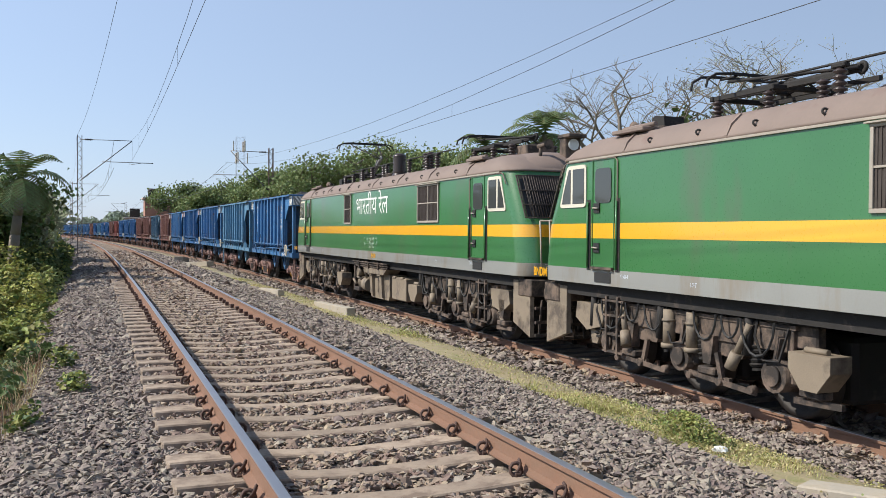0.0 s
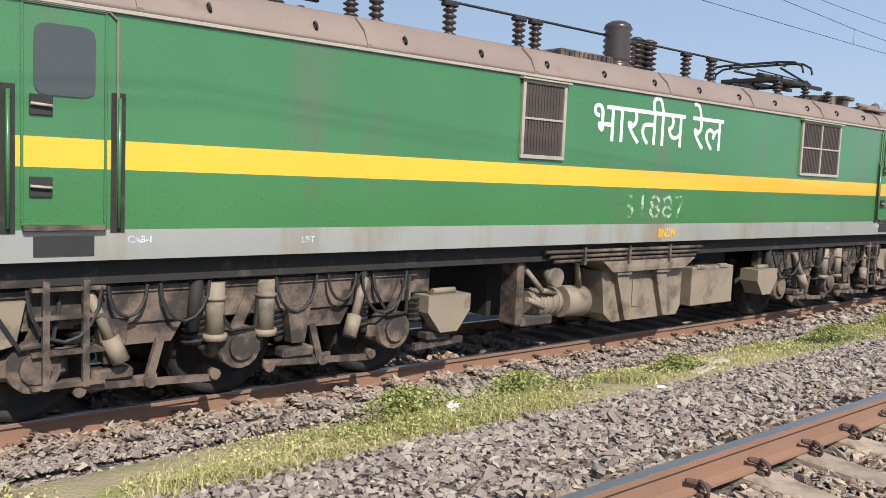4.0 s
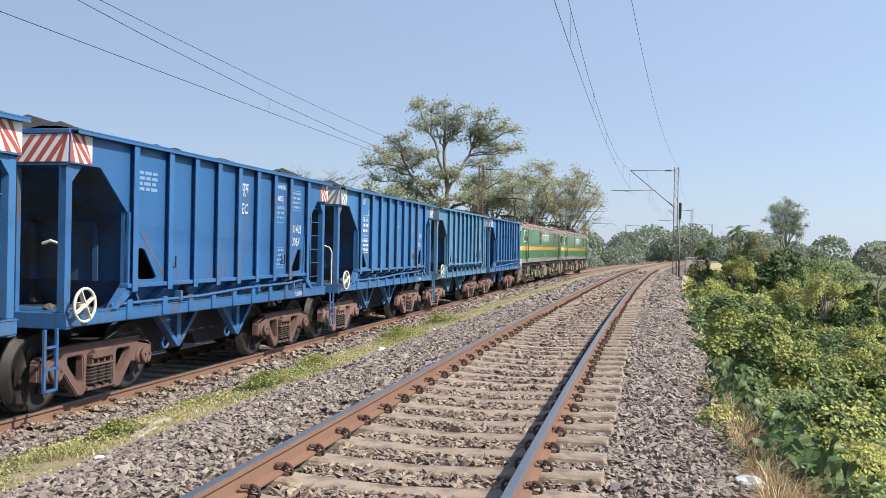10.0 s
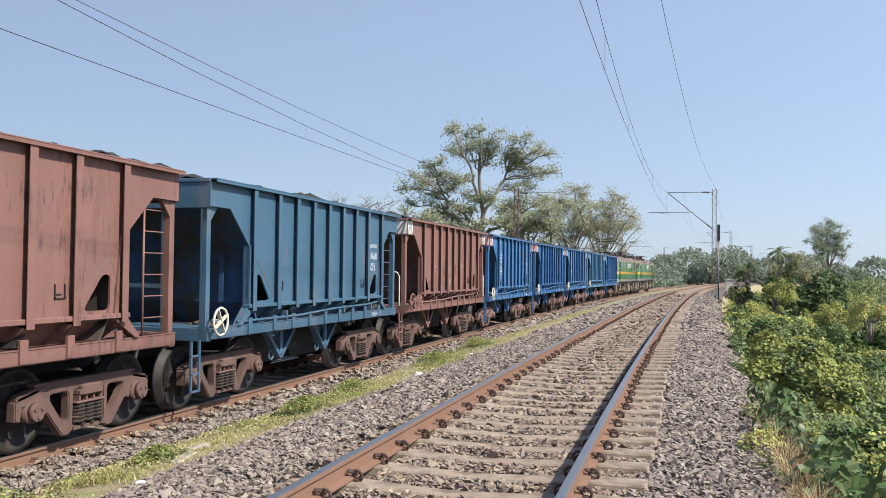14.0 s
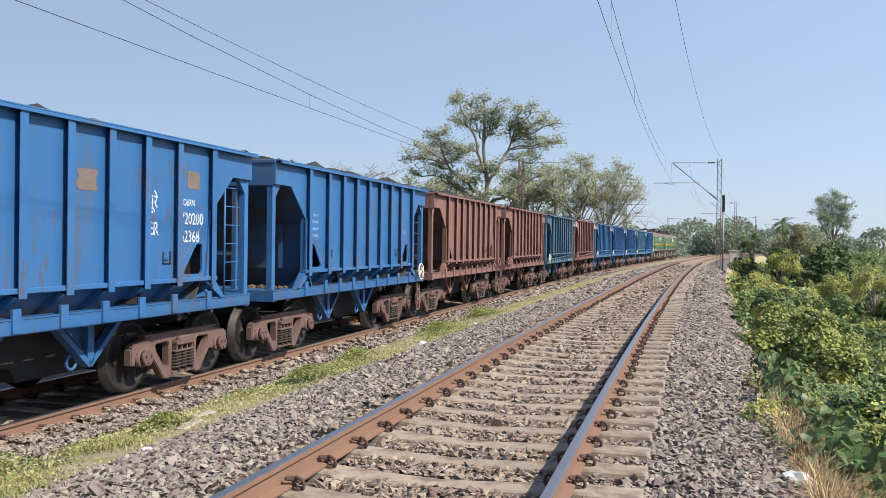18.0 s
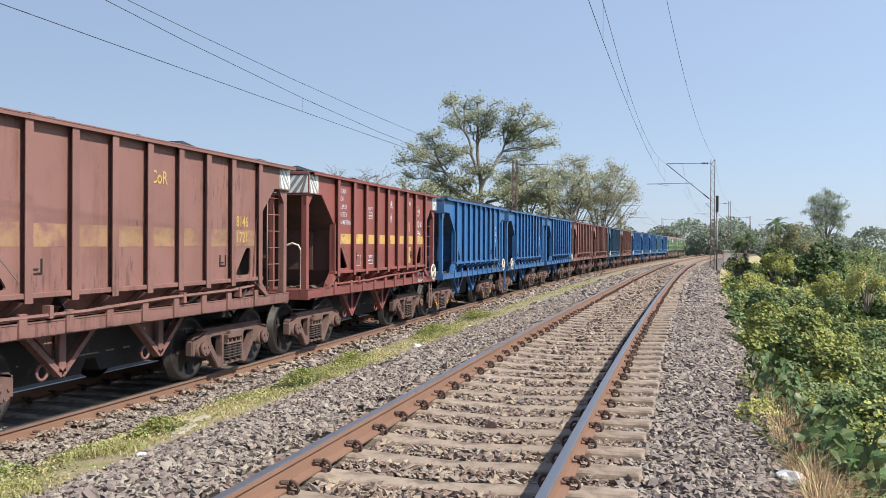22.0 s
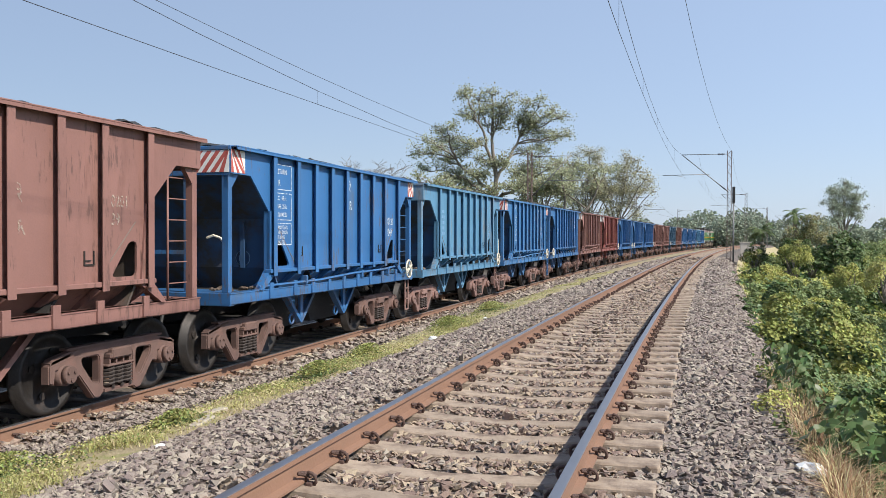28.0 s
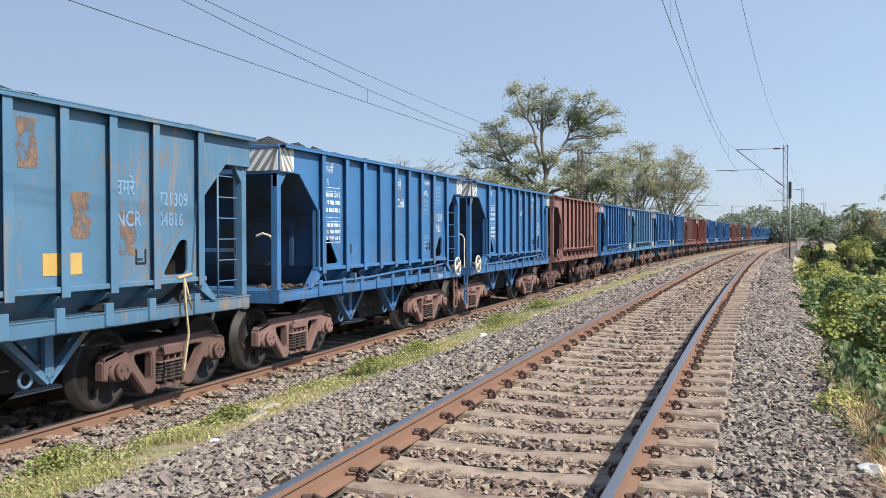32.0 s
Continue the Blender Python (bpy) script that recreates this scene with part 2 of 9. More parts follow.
# ---- materials ----
def material(name, base, rough=0.6, metal=0.0, vary=0.15, scale=6.0, fine=60.0, bump=0.15, tint=None, amount=0.0, tint_scale=2.0, rand=0.0, island=0.0, spread=0.08, trans=0.0, bump_d=0.01, streak=False, flake=None, coat=0.0):
    """Base colour broken up at two scales, a second colour (rust, dust) in patches, and fine relief."""
    m = bpy.data.materials.new(name)
    m.use_nodes = True
    t = m.node_tree
    n, l = t.nodes, t.links
    b = n["Principled BSDF"]
    co = n.new("ShaderNodeTexCoord")
    src = co.outputs["Object"]
    if streak:
        mp = n.new("ShaderNodeMapping")
        mp.inputs["Scale"].default_value = (1, 1, 0.22)
        l.new(src, mp.inputs[0])
        src2 = mp.outputs[0]
    else:
        src2 = src

    def noise_tex(sc, det, vec):
        x = n.new("ShaderNodeTexNoise")
        x.inputs["Scale"].default_value, x.inputs["Detail"].default_value = sc, det
        l.new(vec, x.inputs["Vector"])
        return x

    def math_node(op, a, c):
        x = n.new("ShaderNodeMath")
        x.operation = op
        for i, v in enumerate((a, c)):
            if isinstance(v, (int, float)):
                x.inputs[i].default_value = v
            else:
                l.new(v, x.inputs[i])
        return x.outputs[0]

    big, small = noise_tex(scale, 5, src), noise_tex(fine, 4, src)
    hsv = n.new("ShaderNodeHueSaturation")
    hsv.inputs["Color"].default_value = (*base, 1)
    v = math_node("ADD", math_node("MULTIPLY", big.outputs[0], vary * 2.4), math_node("MULTIPLY", small.outputs[0], vary * 1.2))
    v = math_node("ADD", v, 1 - vary * 1.8)
    if rand:
        oi = n.new("ShaderNodeObjectInfo")
        v = math_node("MULTIPLY", v, math_node("ADD", math_node("MULTIPLY", oi.outputs["Random"], rand), 1 - rand / 2))
    if island:
        ge = n.new("ShaderNodeNewGeometry")
        v = math_node("MULTIPLY", v, math_node("ADD", math_node("MULTIPLY", ge.outputs["Random Per Island"], island), 1 - island / 2))
        hs = math_node("ADD", math_node("MULTIPLY", ge.outputs["Random Per Island"], spread), 0.5 - spread / 2)
        l.new(hs, hsv.inputs["Hue"])
    l.new(v, hsv.inputs["Value"])
    colour = hsv.outputs[0]
    if tint is not None:
        patch = noise_tex(tint_scale, 8, src2)
        patch.inputs["Roughness"].default_value = 0.65
        ramp = n.new("ShaderNodeValToRGB")
        ramp.color_ramp.elements[0].position, ramp.color_ramp.elements[1].position = 0.66 - amount * 0.3, 0.78 - amount * 0.25
        l.new(patch.outputs[0], ramp.inputs[0])
        mix = n.new("ShaderNodeMix")
        mix.data_type = "RGBA"
        l.new(ramp.outputs[0], mix.inputs[0])
        l.new(colour, mix.inputs[6])
        mix.inputs[7].default_value = (*tint, 1)
        colour = mix.outputs[2]
        if metal:
            l.new(math_node("SUBTRACT", metal, math_node("MULTIPLY", ramp.outputs[0], metal * 0.8)), b.inputs["Metallic"])
    elif metal:
        b.inputs["Metallic"].default_value = metal
    if flake is not None:
        # chips and runs in the paint: small upright marks, thicker in some places
        mf = n.new("ShaderNodeMapping")
        mf.inputs["Scale"].default_value = (9, 9, 1.6)
        l.new(src, mf.inputs[0])
        chips, where = noise_tex(1.6, 7, mf.outputs[0]), noise_tex(0.55, 3, src)
        chips.inputs["Roughness"].default_value = 0.75
        rf = n.new("ShaderNodeValToRGB")
        rf.color_ramp.elements[0].position, rf.color_ramp.elements[1].position = 0.585, 0.64
        l.new(math_node("ADD", chips.outputs[0], math_node("MULTIPLY", math_node("SUBTRACT", where.outputs[0], 0.5), 0.45)), rf.inputs[0])
        mix = n.new("ShaderNodeMix")
        mix.data_type = "RGBA"
        l.new(math_node("MULTIPLY", rf.outputs[0], 0.75), mix.inputs[0])
        l.new(colour, mix.inputs[6])
        mix.inputs[7].default_value = (*flake, 1)
        colour = mix.outputs[2]
    l.new(colour, b.inputs["Base Color"])
    l.new(math_node("ADD", math_node("MULTIPLY", small.outputs[0], 0.2), rough - 0.1), b.inputs["Roughness"])
    if bump:
        bp = n.new("ShaderNodeBump")
        bp.inputs["Strength"].default_value, bp.inputs["Distance"].default_value = bump, bump_d
        l.new(small.outputs[0], bp.inputs["Height"])
        l.new(bp.outputs[0], b.inputs["Normal"])
    if coat:
        b.inputs["Coat Weight"].default_value, b.inputs["Coat Roughness"].default_value = coat, 0.12
    if trans:
        b.inputs["Specular IOR Level"].default_value = 0.25
        tr = n.new("ShaderNodeBsdfTranslucent")
        l.new(colour, tr.inputs["Color"])
        ms = n.new("ShaderNodeMixShader")
        ms.inputs[0].default_value = trans
        l.new(b.outputs[0], ms.inputs[1])
        l.new(tr.outputs[0], ms.inputs[2])
        l.new(ms.outputs[0], n["Material Output"].inputs[0])
    return m


def worn_through(m, sc=9.0, low=0.36, high=0.5):
    """Paint that has worn off in spots, so that what lies below shows."""
    t = m.node_tree
    n, l = t.nodes, t.links
    co, nz, ramp, tr, ms = n.new("ShaderNodeTexCoord"), n.new("ShaderNodeTexNoise"), n.new("ShaderNodeMapRange"), n.new("ShaderNodeBsdfTransparent"), n.new("ShaderNodeMixShader")
    nz.inputs["Scale"].default_value, nz.inputs["Detail"].default_value, nz.inputs["Roughness"].default_value = sc, 6, 0.7
    ramp.inputs[1].default_value, ramp.inputs[2].default_value = low, high
    l.new(co.outputs["Object"], nz.inputs["Vector"])
    l.new(nz.outputs[0], ramp.inputs[0])
    l.new(ramp.outputs[0], ms.inputs[0])
    l.new(tr.outputs[0], ms.inputs[1])
    l.new(n["Principled BSDF"].outputs[0], ms.inputs[2])
    l.new(ms.outputs[0], n["Material Output"].inputs[0])
    return m


def glass_like(name, base, rough=0.08):
    m = bpy.data.materials.new(name)
    m.use_nodes = True
    b = m.node_tree.nodes["Principled BSDF"]
    b.inputs["Base Color"].default_value, b.inputs["Roughness"].default_value = (*base, 1), rough
    return m


RUST = (0.16, 0.075, 0.04)
M = {
    "steel": material("worn_steel", (0.50, 0.465, 0.45), 0.42, 1.0, 0.08, 3, 80, 0.03),
    "rail": material("rusty_rail", (0.215, 0.120, 0.078), 0.8, 0.0, 0.16, 2, 50, 0.3, (0.20, 0.12, 0.08), 0.4, 3),
    "concrete": material("sleeper_concrete", (0.33, 0.258, 0.195), 0.9, 0, 0.24, 4, 40, 0.5, (0.19, 0.14, 0.105), 0.6, 5, rand=0.3),
    "clip": material("rusty_clip", (0.085, 0.050, 0.040), 0.85, 0.0, 0.25, 9, 60, 0.3),
    "stone": material("ballast_stone", (0.262, 0.216, 0.184), 0.9, 0, 0.22, 14, 90, 0.6, island=0.7, spread=0.06),
    "rust_stone": material("rust_dusted_ballast_stone", (0.275, 0.205, 0.158), 0.92, 0, 0.25, 14, 90, 0.6, island=0.75, spread=0.05),
    # bed darker than its stones: shade of the gaps between them is in the colour
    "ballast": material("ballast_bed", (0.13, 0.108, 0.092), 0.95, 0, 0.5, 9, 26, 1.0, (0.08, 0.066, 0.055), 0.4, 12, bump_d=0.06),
    "coal": material("coal", (0.03, 0.03, 0.032), 0.75, 0, 0.4, 6, 30, 0.9, bump_d=0.04),
    "blue": material("blue_paint", (0.044, 0.152, 0.33), 0.5, 0, 0.16, 1.1, 40, 0.12, (0.10, 0.115, 0.15), 0.34, 1.3, rand=0.18, streak=True, flake=(0.12, 0.085, 0.075)),
    "blue2": material("deep_blue_paint", (0.032, 0.125, 0.30), 0.5, 0, 0.16, 1.1, 40, 0.12, (0.075, 0.105, 0.15), 0.34, 1.3, rand=0.18, streak=True, flake=(0.10, 0.08, 0.08)),
    "teal": material("faded_teal_blue_paint", (0.052, 0.118, 0.185), 0.55, 0, 0.2, 1.1, 40, 0.12, (0.15, 0.15, 0.16), 0.25, 1.6, rand=0.14, streak=True, flake=(0.12, 0.12, 0.13)),
    "pale": material("pale_rusted_blue_paint", (0.078, 0.175, 0.275), 0.6, 0, 0.2, 1.1, 40, 0.15, (0.27, 0.20, 0.13), 0.42, 1.8, rand=0.12, streak=True, flake=(0.20, 0.14, 0.10)),
    "faded": material("sun_faded_blue_paint", (0.085, 0.215, 0.345), 0.6, 0, 0.2, 1.1, 40, 0.12, (0.17, 0.19, 0.21), 0.35, 1.6, rand=0.1, streak=True, flake=(0.12, 0.12, 0.13)),
    # coal smears over body paint whose base is darkened for the end recess's shade
    "grime_shade_blue": material("coal_grimed_shaded_blue_paint", (0.032, 0.085, 0.18), 0.8, 0, 0.25, 1.4, 40, 0.2, (0.055, 0.047, 0.04), 0.75, 1.1),
    "grime_shade_brown": material("coal_grimed_shaded_oxide_paint", (0.12, 0.062, 0.052), 0.8, 0, 0.25, 1.4, 40, 0.2, (0.065, 0.05, 0.04), 0.75, 1.1),
    "brown": material("red_oxide_paint", (0.215, 0.108, 0.09), 0.65, 0, 0.2, 1.2, 40, 0.15, (0.14, 0.065, 0.05), 0.4, 1.8, rand=0.15, streak=True, flake=(0.10, 0.055, 0.045)),
    "red": material("dull_red_paint", (0.22, 0.07, 0.058), 0.6, 0, 0.2, 1.2, 40, 0.15, (0.15, 0.07, 0.05), 0.3, 1.8, rand=0.12, streak=True, flake=(0.11, 0.06, 0.05)),
    "oldbogie": material("dark_rusted_cast_iron", (0.125, 0.075, 0.062), 0.85, 0, 0.3, 5, 60, 0.35, (0.16, 0.085, 0.068), 0.4, 3, rand=0.3),
    "bogie": material("dusty_rusted_cast_iron", (0.20, 0.122, 0.105), 0.85, 0, 0.3, 5, 60, 0.35, (0.25, 0.125, 0.10), 0.4, 3, rand=0.3),
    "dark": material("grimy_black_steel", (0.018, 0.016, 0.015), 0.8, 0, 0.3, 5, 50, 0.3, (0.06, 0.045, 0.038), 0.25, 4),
    "wheel": material("wheel_steel", (0.03, 0.026, 0.024), 0.6, 0.4, 0.25, 4, 50, 0.2, (0.05, 0.038, 0.032), 0.4, 4),
    "white": material("white_paint", (0.75, 0.74, 0.70), 0.6, 0, 0.12, 3, 60, 0.1, (0.42, 0.38, 0.32), 0.1, 3),
    "letter": worn_through(material("stencilled_white_paint", (0.55, 0.60, 0.66), 0.65, 0, 0.1, 4, 70, 0.05)),
    "faint": material("faded_stencil_paint", (0.17, 0.30, 0.46), 0.65, 0, 0.2, 4, 70, 0.05),
    "ghost": worn_through(material("nearly_gone_stencil_paint", (0.40, 0.32, 0.26), 0.7, 0, 0.15, 4, 70, 0.05), 12.0, 0.42, 0.6),
    "chalk": worn_through(material("chalk_marks", (0.34, 0.46, 0.33), 0.9, 0, 0.4, 9, 40, 0.05), 7.0, 0.44, 0.58),
    "redstripe": material("red_warning_paint", (0.42, 0.09, 0.07), 0.6, 0, 0.15, 4, 60, 0.1),
    "yellow": material("loco_yellow_paint", (0.80, 0.40, 0.015), 0.3, 0, 0.06, 1.5, 40, 0.03, (0.50, 0.30, 0.08), 0.03, 2, coat=1.0),
    "green": material("loco_green_paint", (0.040, 0.155, 0.050), 0.3, 0, 0.14, 0.9, 40, 0.03, (0.07, 0.13, 0.06), 0.35, 1.1, streak=True, coat=0.45),
    "oldyellow": material("worn_out_yellow_paint", (0.30, 0.18, 0.10), 0.7, 0, 0.2, 2, 50, 0.1, (0.22, 0.11, 0.09), 0.7, 3),
    "rustpatch": worn_through(material("bare_rusted_sheet", (0.20, 0.125, 0.085), 0.8, 0, 0.3, 4, 60, 0.2, (0.26, 0.17, 0.10), 0.5, 3), 4.5, 0.40, 0.56),
    "dustyellow": worn_through(material("faded_yellow_paint", (0.50, 0.33, 0.10), 0.65, 0, 0.2, 2, 50, 0.1, (0.30, 0.16, 0.09), 0.4, 3), 5.0, 0.3, 0.42),
    "skirt": material("grey_skirt_paint", (0.27, 0.275, 0.26), 0.5, 0, 0.12, 1.2, 40, 0.06, (0.23, 0.19, 0.145), 0.5, 1.2, streak=True, coat=1.0),
    "roof": material("dusty_brown_roof", (0.205, 0.155, 0.13), 0.75, 0, 0.18, 1.4, 30, 0.15, (0.18, 0.12, 0.10), 0.35, 2),
    "under": material("dusty_underframe", (0.15, 0.108, 0.082), 0.85, 0, 0.35, 3, 50, 0.3, (0.035, 0.028, 0.024), 0.85, 3.5),
    "tank": material("khaki_tank_paint", (0.225, 0.18, 0.13), 0.7, 0, 0.2, 2, 50, 0.2, (0.10, 0.078, 0.06), 0.5, 2.5),
    "insul": material("glazed_insulator", (0.045, 0.032, 0.03), 0.3, 0, 0.2, 5, 60, 0.05),
    "louver": material("dark_filter_mesh", (0.055, 0.042, 0.036), 0.7, 0, 0.25, 5, 130, 0.6),
    "frame": material("dusty_window_frame", (0.34, 0.30, 0.25), 0.6, 0.0, 0.18, 5, 60, 0.1),
    "rubber": material("black_rubber", (0.02, 0.02, 0.02), 0.7, 0, 0.2, 5, 60, 0.1),
    "pane": glass_like("tinted_window_glass", (0.055, 0.06, 0.06), 0.06),
    "lamp": glass_like("headlamp_glass", (0.75, 0.75, 0.72), 0.15),
    "mast": material("rusting_mast_steel", (0.16, 0.115, 0.10), 0.75, 0, 0.25, 4, 50, 0.2, RUST, 0.45, 3),
    "galv": material("galvanised_tube", (0.20, 0.20, 0.20), 0.5, 0.3, 0.15, 4, 50, 0.1),
    "wire": material("overhead_wire", (0.06, 0.06, 0.065), 0.5, 0.2, 0.1, 4, 50, 0.0),
    "soil": material("dusty_soil", (0.34, 0.28, 0.17), 0.95, 0, 0.25, 3, 30, 0.6, (0.24, 0.24, 0.09), 0.5, 2.5, bump_d=0.03),
    "field": material("scrub_field", (0.13, 0.15, 0.055), 0.95, 0, 0.3, 0.15, 2.0, 0.6, (0.22, 0.19, 0.09), 0.4, 0.3, bump_d=0.1),
    "grass": material("grass_blades", (0.40, 0.385, 0.15), 0.7, 0, 0.2, 2, 30, 0.0, island=0.6, spread=0.06, trans=0.3),
    "drygrass": material("dry_grass_blades", (0.56, 0.48, 0.28), 0.75, 0, 0.2, 2, 30, 0.0, island=0.5, spread=0.04, trans=0.3),
    "bush": material("bush_leaves", (0.295, 0.315, 0.095), 0.6, 0, 0.35, 0.9, 30, 0.0, island=0.5, spread=0.06, trans=0.22),
    # dark-leaved kinds; also the painted shade in the gaps of the scrub
    "bush2": material("dark_bush_leaves_and_shade", (0.085, 0.125, 0.042), 0.45, 0, 0.2, 1.2, 30, 0.0, island=0.4, spread=0.07, trans=0.1),
    "bush3": material("grey_green_bush_leaves", (0.215, 0.265, 0.11), 0.6, 0, 0.35, 0.9, 30, 0.0, island=0.5, spread=0.05, trans=0.2),
    "broad": material("broad_plant_leaves", (0.10, 0.15, 0.055), 0.42, 0, 0.25, 2.0, 30, 0.0, island=0.5, spread=0.05, trans=0.15),
    "deadgrass": material("dead_brown_stalks", (0.34, 0.20, 0.11), 0.8, 0, 0.2, 2, 30, 0.0, island=0.6, spread=0.04),
    "weed": material("weed_leaves", (0.235, 0.275, 0.095), 0.6, 0, 0.2, 2, 30, 0.0, island=0.6, spread=0.08, trans=0.35),
    "vine": material("pale_vine_leaves", (0.415, 0.415, 0.125), 0.62, 0, 0.3, 0.9, 30, 0.0, island=0.5, spread=0.05, trans=0.22),
    "brownbush": material("brownish_bush_leaves", (0.235, 0.215, 0.10), 0.6, 0, 0.3, 0.9, 30, 0.0, island=0.5, spread=0.05, trans=0.2),
    "flower": material("yellow_flowering_leaves", (0.48, 0.45, 0.17), 0.6, 0, 0.25, 0.9, 30, 0.0, island=0.6, spread=0.05, trans=0.25),
    "dryleaf": material("thin_dry_tree_leaves", (0.40, 0.385, 0.25), 0.6, 0, 0.2, 0.6, 20, 0.0, island=0.6, spread=0.06, trans=0.5),
    "leaf": material("tree_leaves", (0.37, 0.385, 0.25), 0.5, 0, 0.2, 0.6, 20, 0.0, island=0.6, spread=0.08, trans=0.5),
    # far foliage with the air's haze mixed into its pale grey-green base
    "hazed_leaf": material("haze_paled_foliage", (0.29, 0.33, 0.25), 0.85, 0, 0.3, 0.25, 2, 0.0, island=0.5, spread=0.08, trans=0.3),
    "bark": material("grey_bark", (0.20, 0.17, 0.14), 0.9, 0, 0.25, 3, 25, 0.5),
    "palmleaf": material("palm_fronds", (0.13, 0.17, 0.07), 0.5, 0, 0.2, 1, 20, 0.0, island=0.5, trans=0.25),
    "slab": material("weathered_concrete_slab", (0.36, 0.32, 0.26), 0.9, 0, 0.2, 3, 30, 0.5, (0.36, 0.30, 0.22), 0.4, 3),
    "brick": material("house_wall_plaster", (0.34, 0.17, 0.12), 0.9, 0, 0.2, 1, 20, 0.2),
    "plaster": material("pale_plaster", (0.55, 0.50, 0.45), 0.9, 0, 0.15, 1, 20, 0.2),
    "plastic": material("white_plastic_litter", (0.78, 0.78, 0.76), 0.4, 0, 0.1, 8, 60, 0.3),
    "seam": material("rusty_weld_seam", (0.17, 0.13, 0.11), 0.85, 0, 0.25, 6, 50, 0.2),
    "spring": material("dark_spring_steel", (0.045, 0.034, 0.03), 0.75, 0, 0.25, 6, 50, 0.2),
    "cream": material("cream_window_frame", (0.62, 0.58, 0.48), 0.6, 0, 0.12, 4, 60, 0.1, (0.42, 0.36, 0.28), 0.2, 4),
    "rope": material("straw_rope", (0.42, 0.34, 0.20), 0.9, 0, 0.2, 8, 90, 0.5),
}

# ---- ground ----
PROFILE = [(-400, -3.0), (-60, -2.6), (-16, -2.0), (-10.6, -1.55), (-9.2, -0.97), (-4.35, -0.95), (-3.75, -0.52), (-2.9, -0.42), (-1.75, -0.225), (-1.3, -0.245), (1.3, -0.245), (1.75, -0.225), (2.35, -0.27),
           (2.95, -0.62), (3.6, -1.15), (5.0, -1.75), (8.0, -2.3), (60, -2.9), (400, -3.2)]


def ground_z(off):
    for (a, za), (b, zb) in zip(PROFILE, PROFILE[1:]):
        if off <= b:
            return za + (zb - za) * (off - a) / (b - a)
    return PROFILE[-1][1]


def ground_at(off, y):
    return on_line(off, y, ground_z(off))


def lerp_rows(a, b, n):
    return [a + (b - a) * i / n for i in range(n + 1)]


YS = sorted(set([round(v, 2) for v in lerp_rows(-60, 60, 240)] + [round(v, 1) for v in lerp_rows(-640, -60, 60)] + [round(v, 1) for v in lerp_rows(60, 520, 46)]))
OFFS = sorted(set([o for o, _ in PROFILE] + [-250, -120, -30, -22, -13, -8, -6.7, -5.5, -4, -3.3, -2.4, -1, 0, 1, 2, 2.6, 3.2, 4.2, 6, 12, 20, 35, 120, 250]))
gv, gf, gm = [], [], []
for y in YS:
    for o in OFFS:
        p = ground_at(o, y)
        wob = 0.05 if (-4.3 < o < -2.5 or o > 2.5) else 0.0
        wob = 0.35 if abs(o) > 12 else wob
        p.z += wob * noise.noise((p.x * 0.35, y * 0.35, 3.0))
        gv.append(p)
w = len(OFFS)
for i in range(len(YS) - 1):
    for j in range(w - 1):
        gf.append((i * w + j, i * w + j + 1, (i + 1) * w + j + 1, (i + 1) * w + j))
        o = (OFFS[j] + OFFS[j + 1]) / 2
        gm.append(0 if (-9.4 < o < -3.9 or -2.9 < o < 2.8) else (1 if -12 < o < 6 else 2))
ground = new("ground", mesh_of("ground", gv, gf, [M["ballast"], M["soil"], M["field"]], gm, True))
tagged(ground, "dusty embankment with two ballasted railway beds and scrub fields", "ground", kind="structure")
plain = new("ground_far", mesh_of("ground_far", [(-4500, -4500, -3.6), (4500, -4500, -3.6), (4500, 4500, -3.6), (-4500, 4500, -3.6)], [(0, 1, 2, 3)], [M["field"]]))
tagged(plain, "flat hazy scrub plain reaching the horizon", "ground", kind="structure")


# ---- rails ----
def rail_line(parent, off, z, name, y0, y1):
    """Rail of the true section, swept along the line: rusty body, and a worn bright running face."""
    body = [(-0.065, -0.172), (0.065, -0.172), (0.065, -0.158), (0.012, -0.142), (0.009, -0.045), (0.034, -0.036), (0.035, -0.006), (-0.035, -0.006), (-0.034, -0.036), (-0.009, -0.045), (-0.012, -0.142), (-0.065, -0.158)]
    top = [(-0.034, -0.012), (0.034, -0.012), (0.032, -0.002), (0.022, 0.0), (-0.022, 0.0), (-0.032, -0.002)]
    ys = [y for y in lerp_rows(y0, y1, int((y1 - y0) / 3.0))]
    for nm, sec, m in (("rail", body, M["rail"]), ("running_surface", top, M["steel"])):
        bm = bmesh.new()
        loft(bm, [[on_line(off + a, y, z + b) for a, b in sec] for y in ys], 0)
        ob = part(nm, bm, m, parent)


def sleeper_mesh():
    bm = bmesh.new()
    rows = []
    for x, h, wd in ((-1.375, 0.0, 0.11), (-1.36, 0.0, 0.125), (-0.9, 0.0, 0.125), (-0.45, -0.03, 0.11), (0, -0.045, 0.105), (0.45, -0.03, 0.11), (0.9, 0.0, 0.125), (1.36, 0.0, 0.125), (1.375, 0.0, 0.11)):
        top = -0.178 + h
        e = 0.012
        rows.append([(x, -wd - 0.02, top - 0.2), (x, wd + 0.02, top - 0.2), (x, wd, top - e), (x, wd - e, top), (x, -wd + e, top), (x, -wd, top - e)])
    loft(bm, rows)
    me = bpy.data.meshes.new("sleeper")
    bm.to_mesh(me)
    bm.free()
    me.materials.append(M["concrete"])
    return me


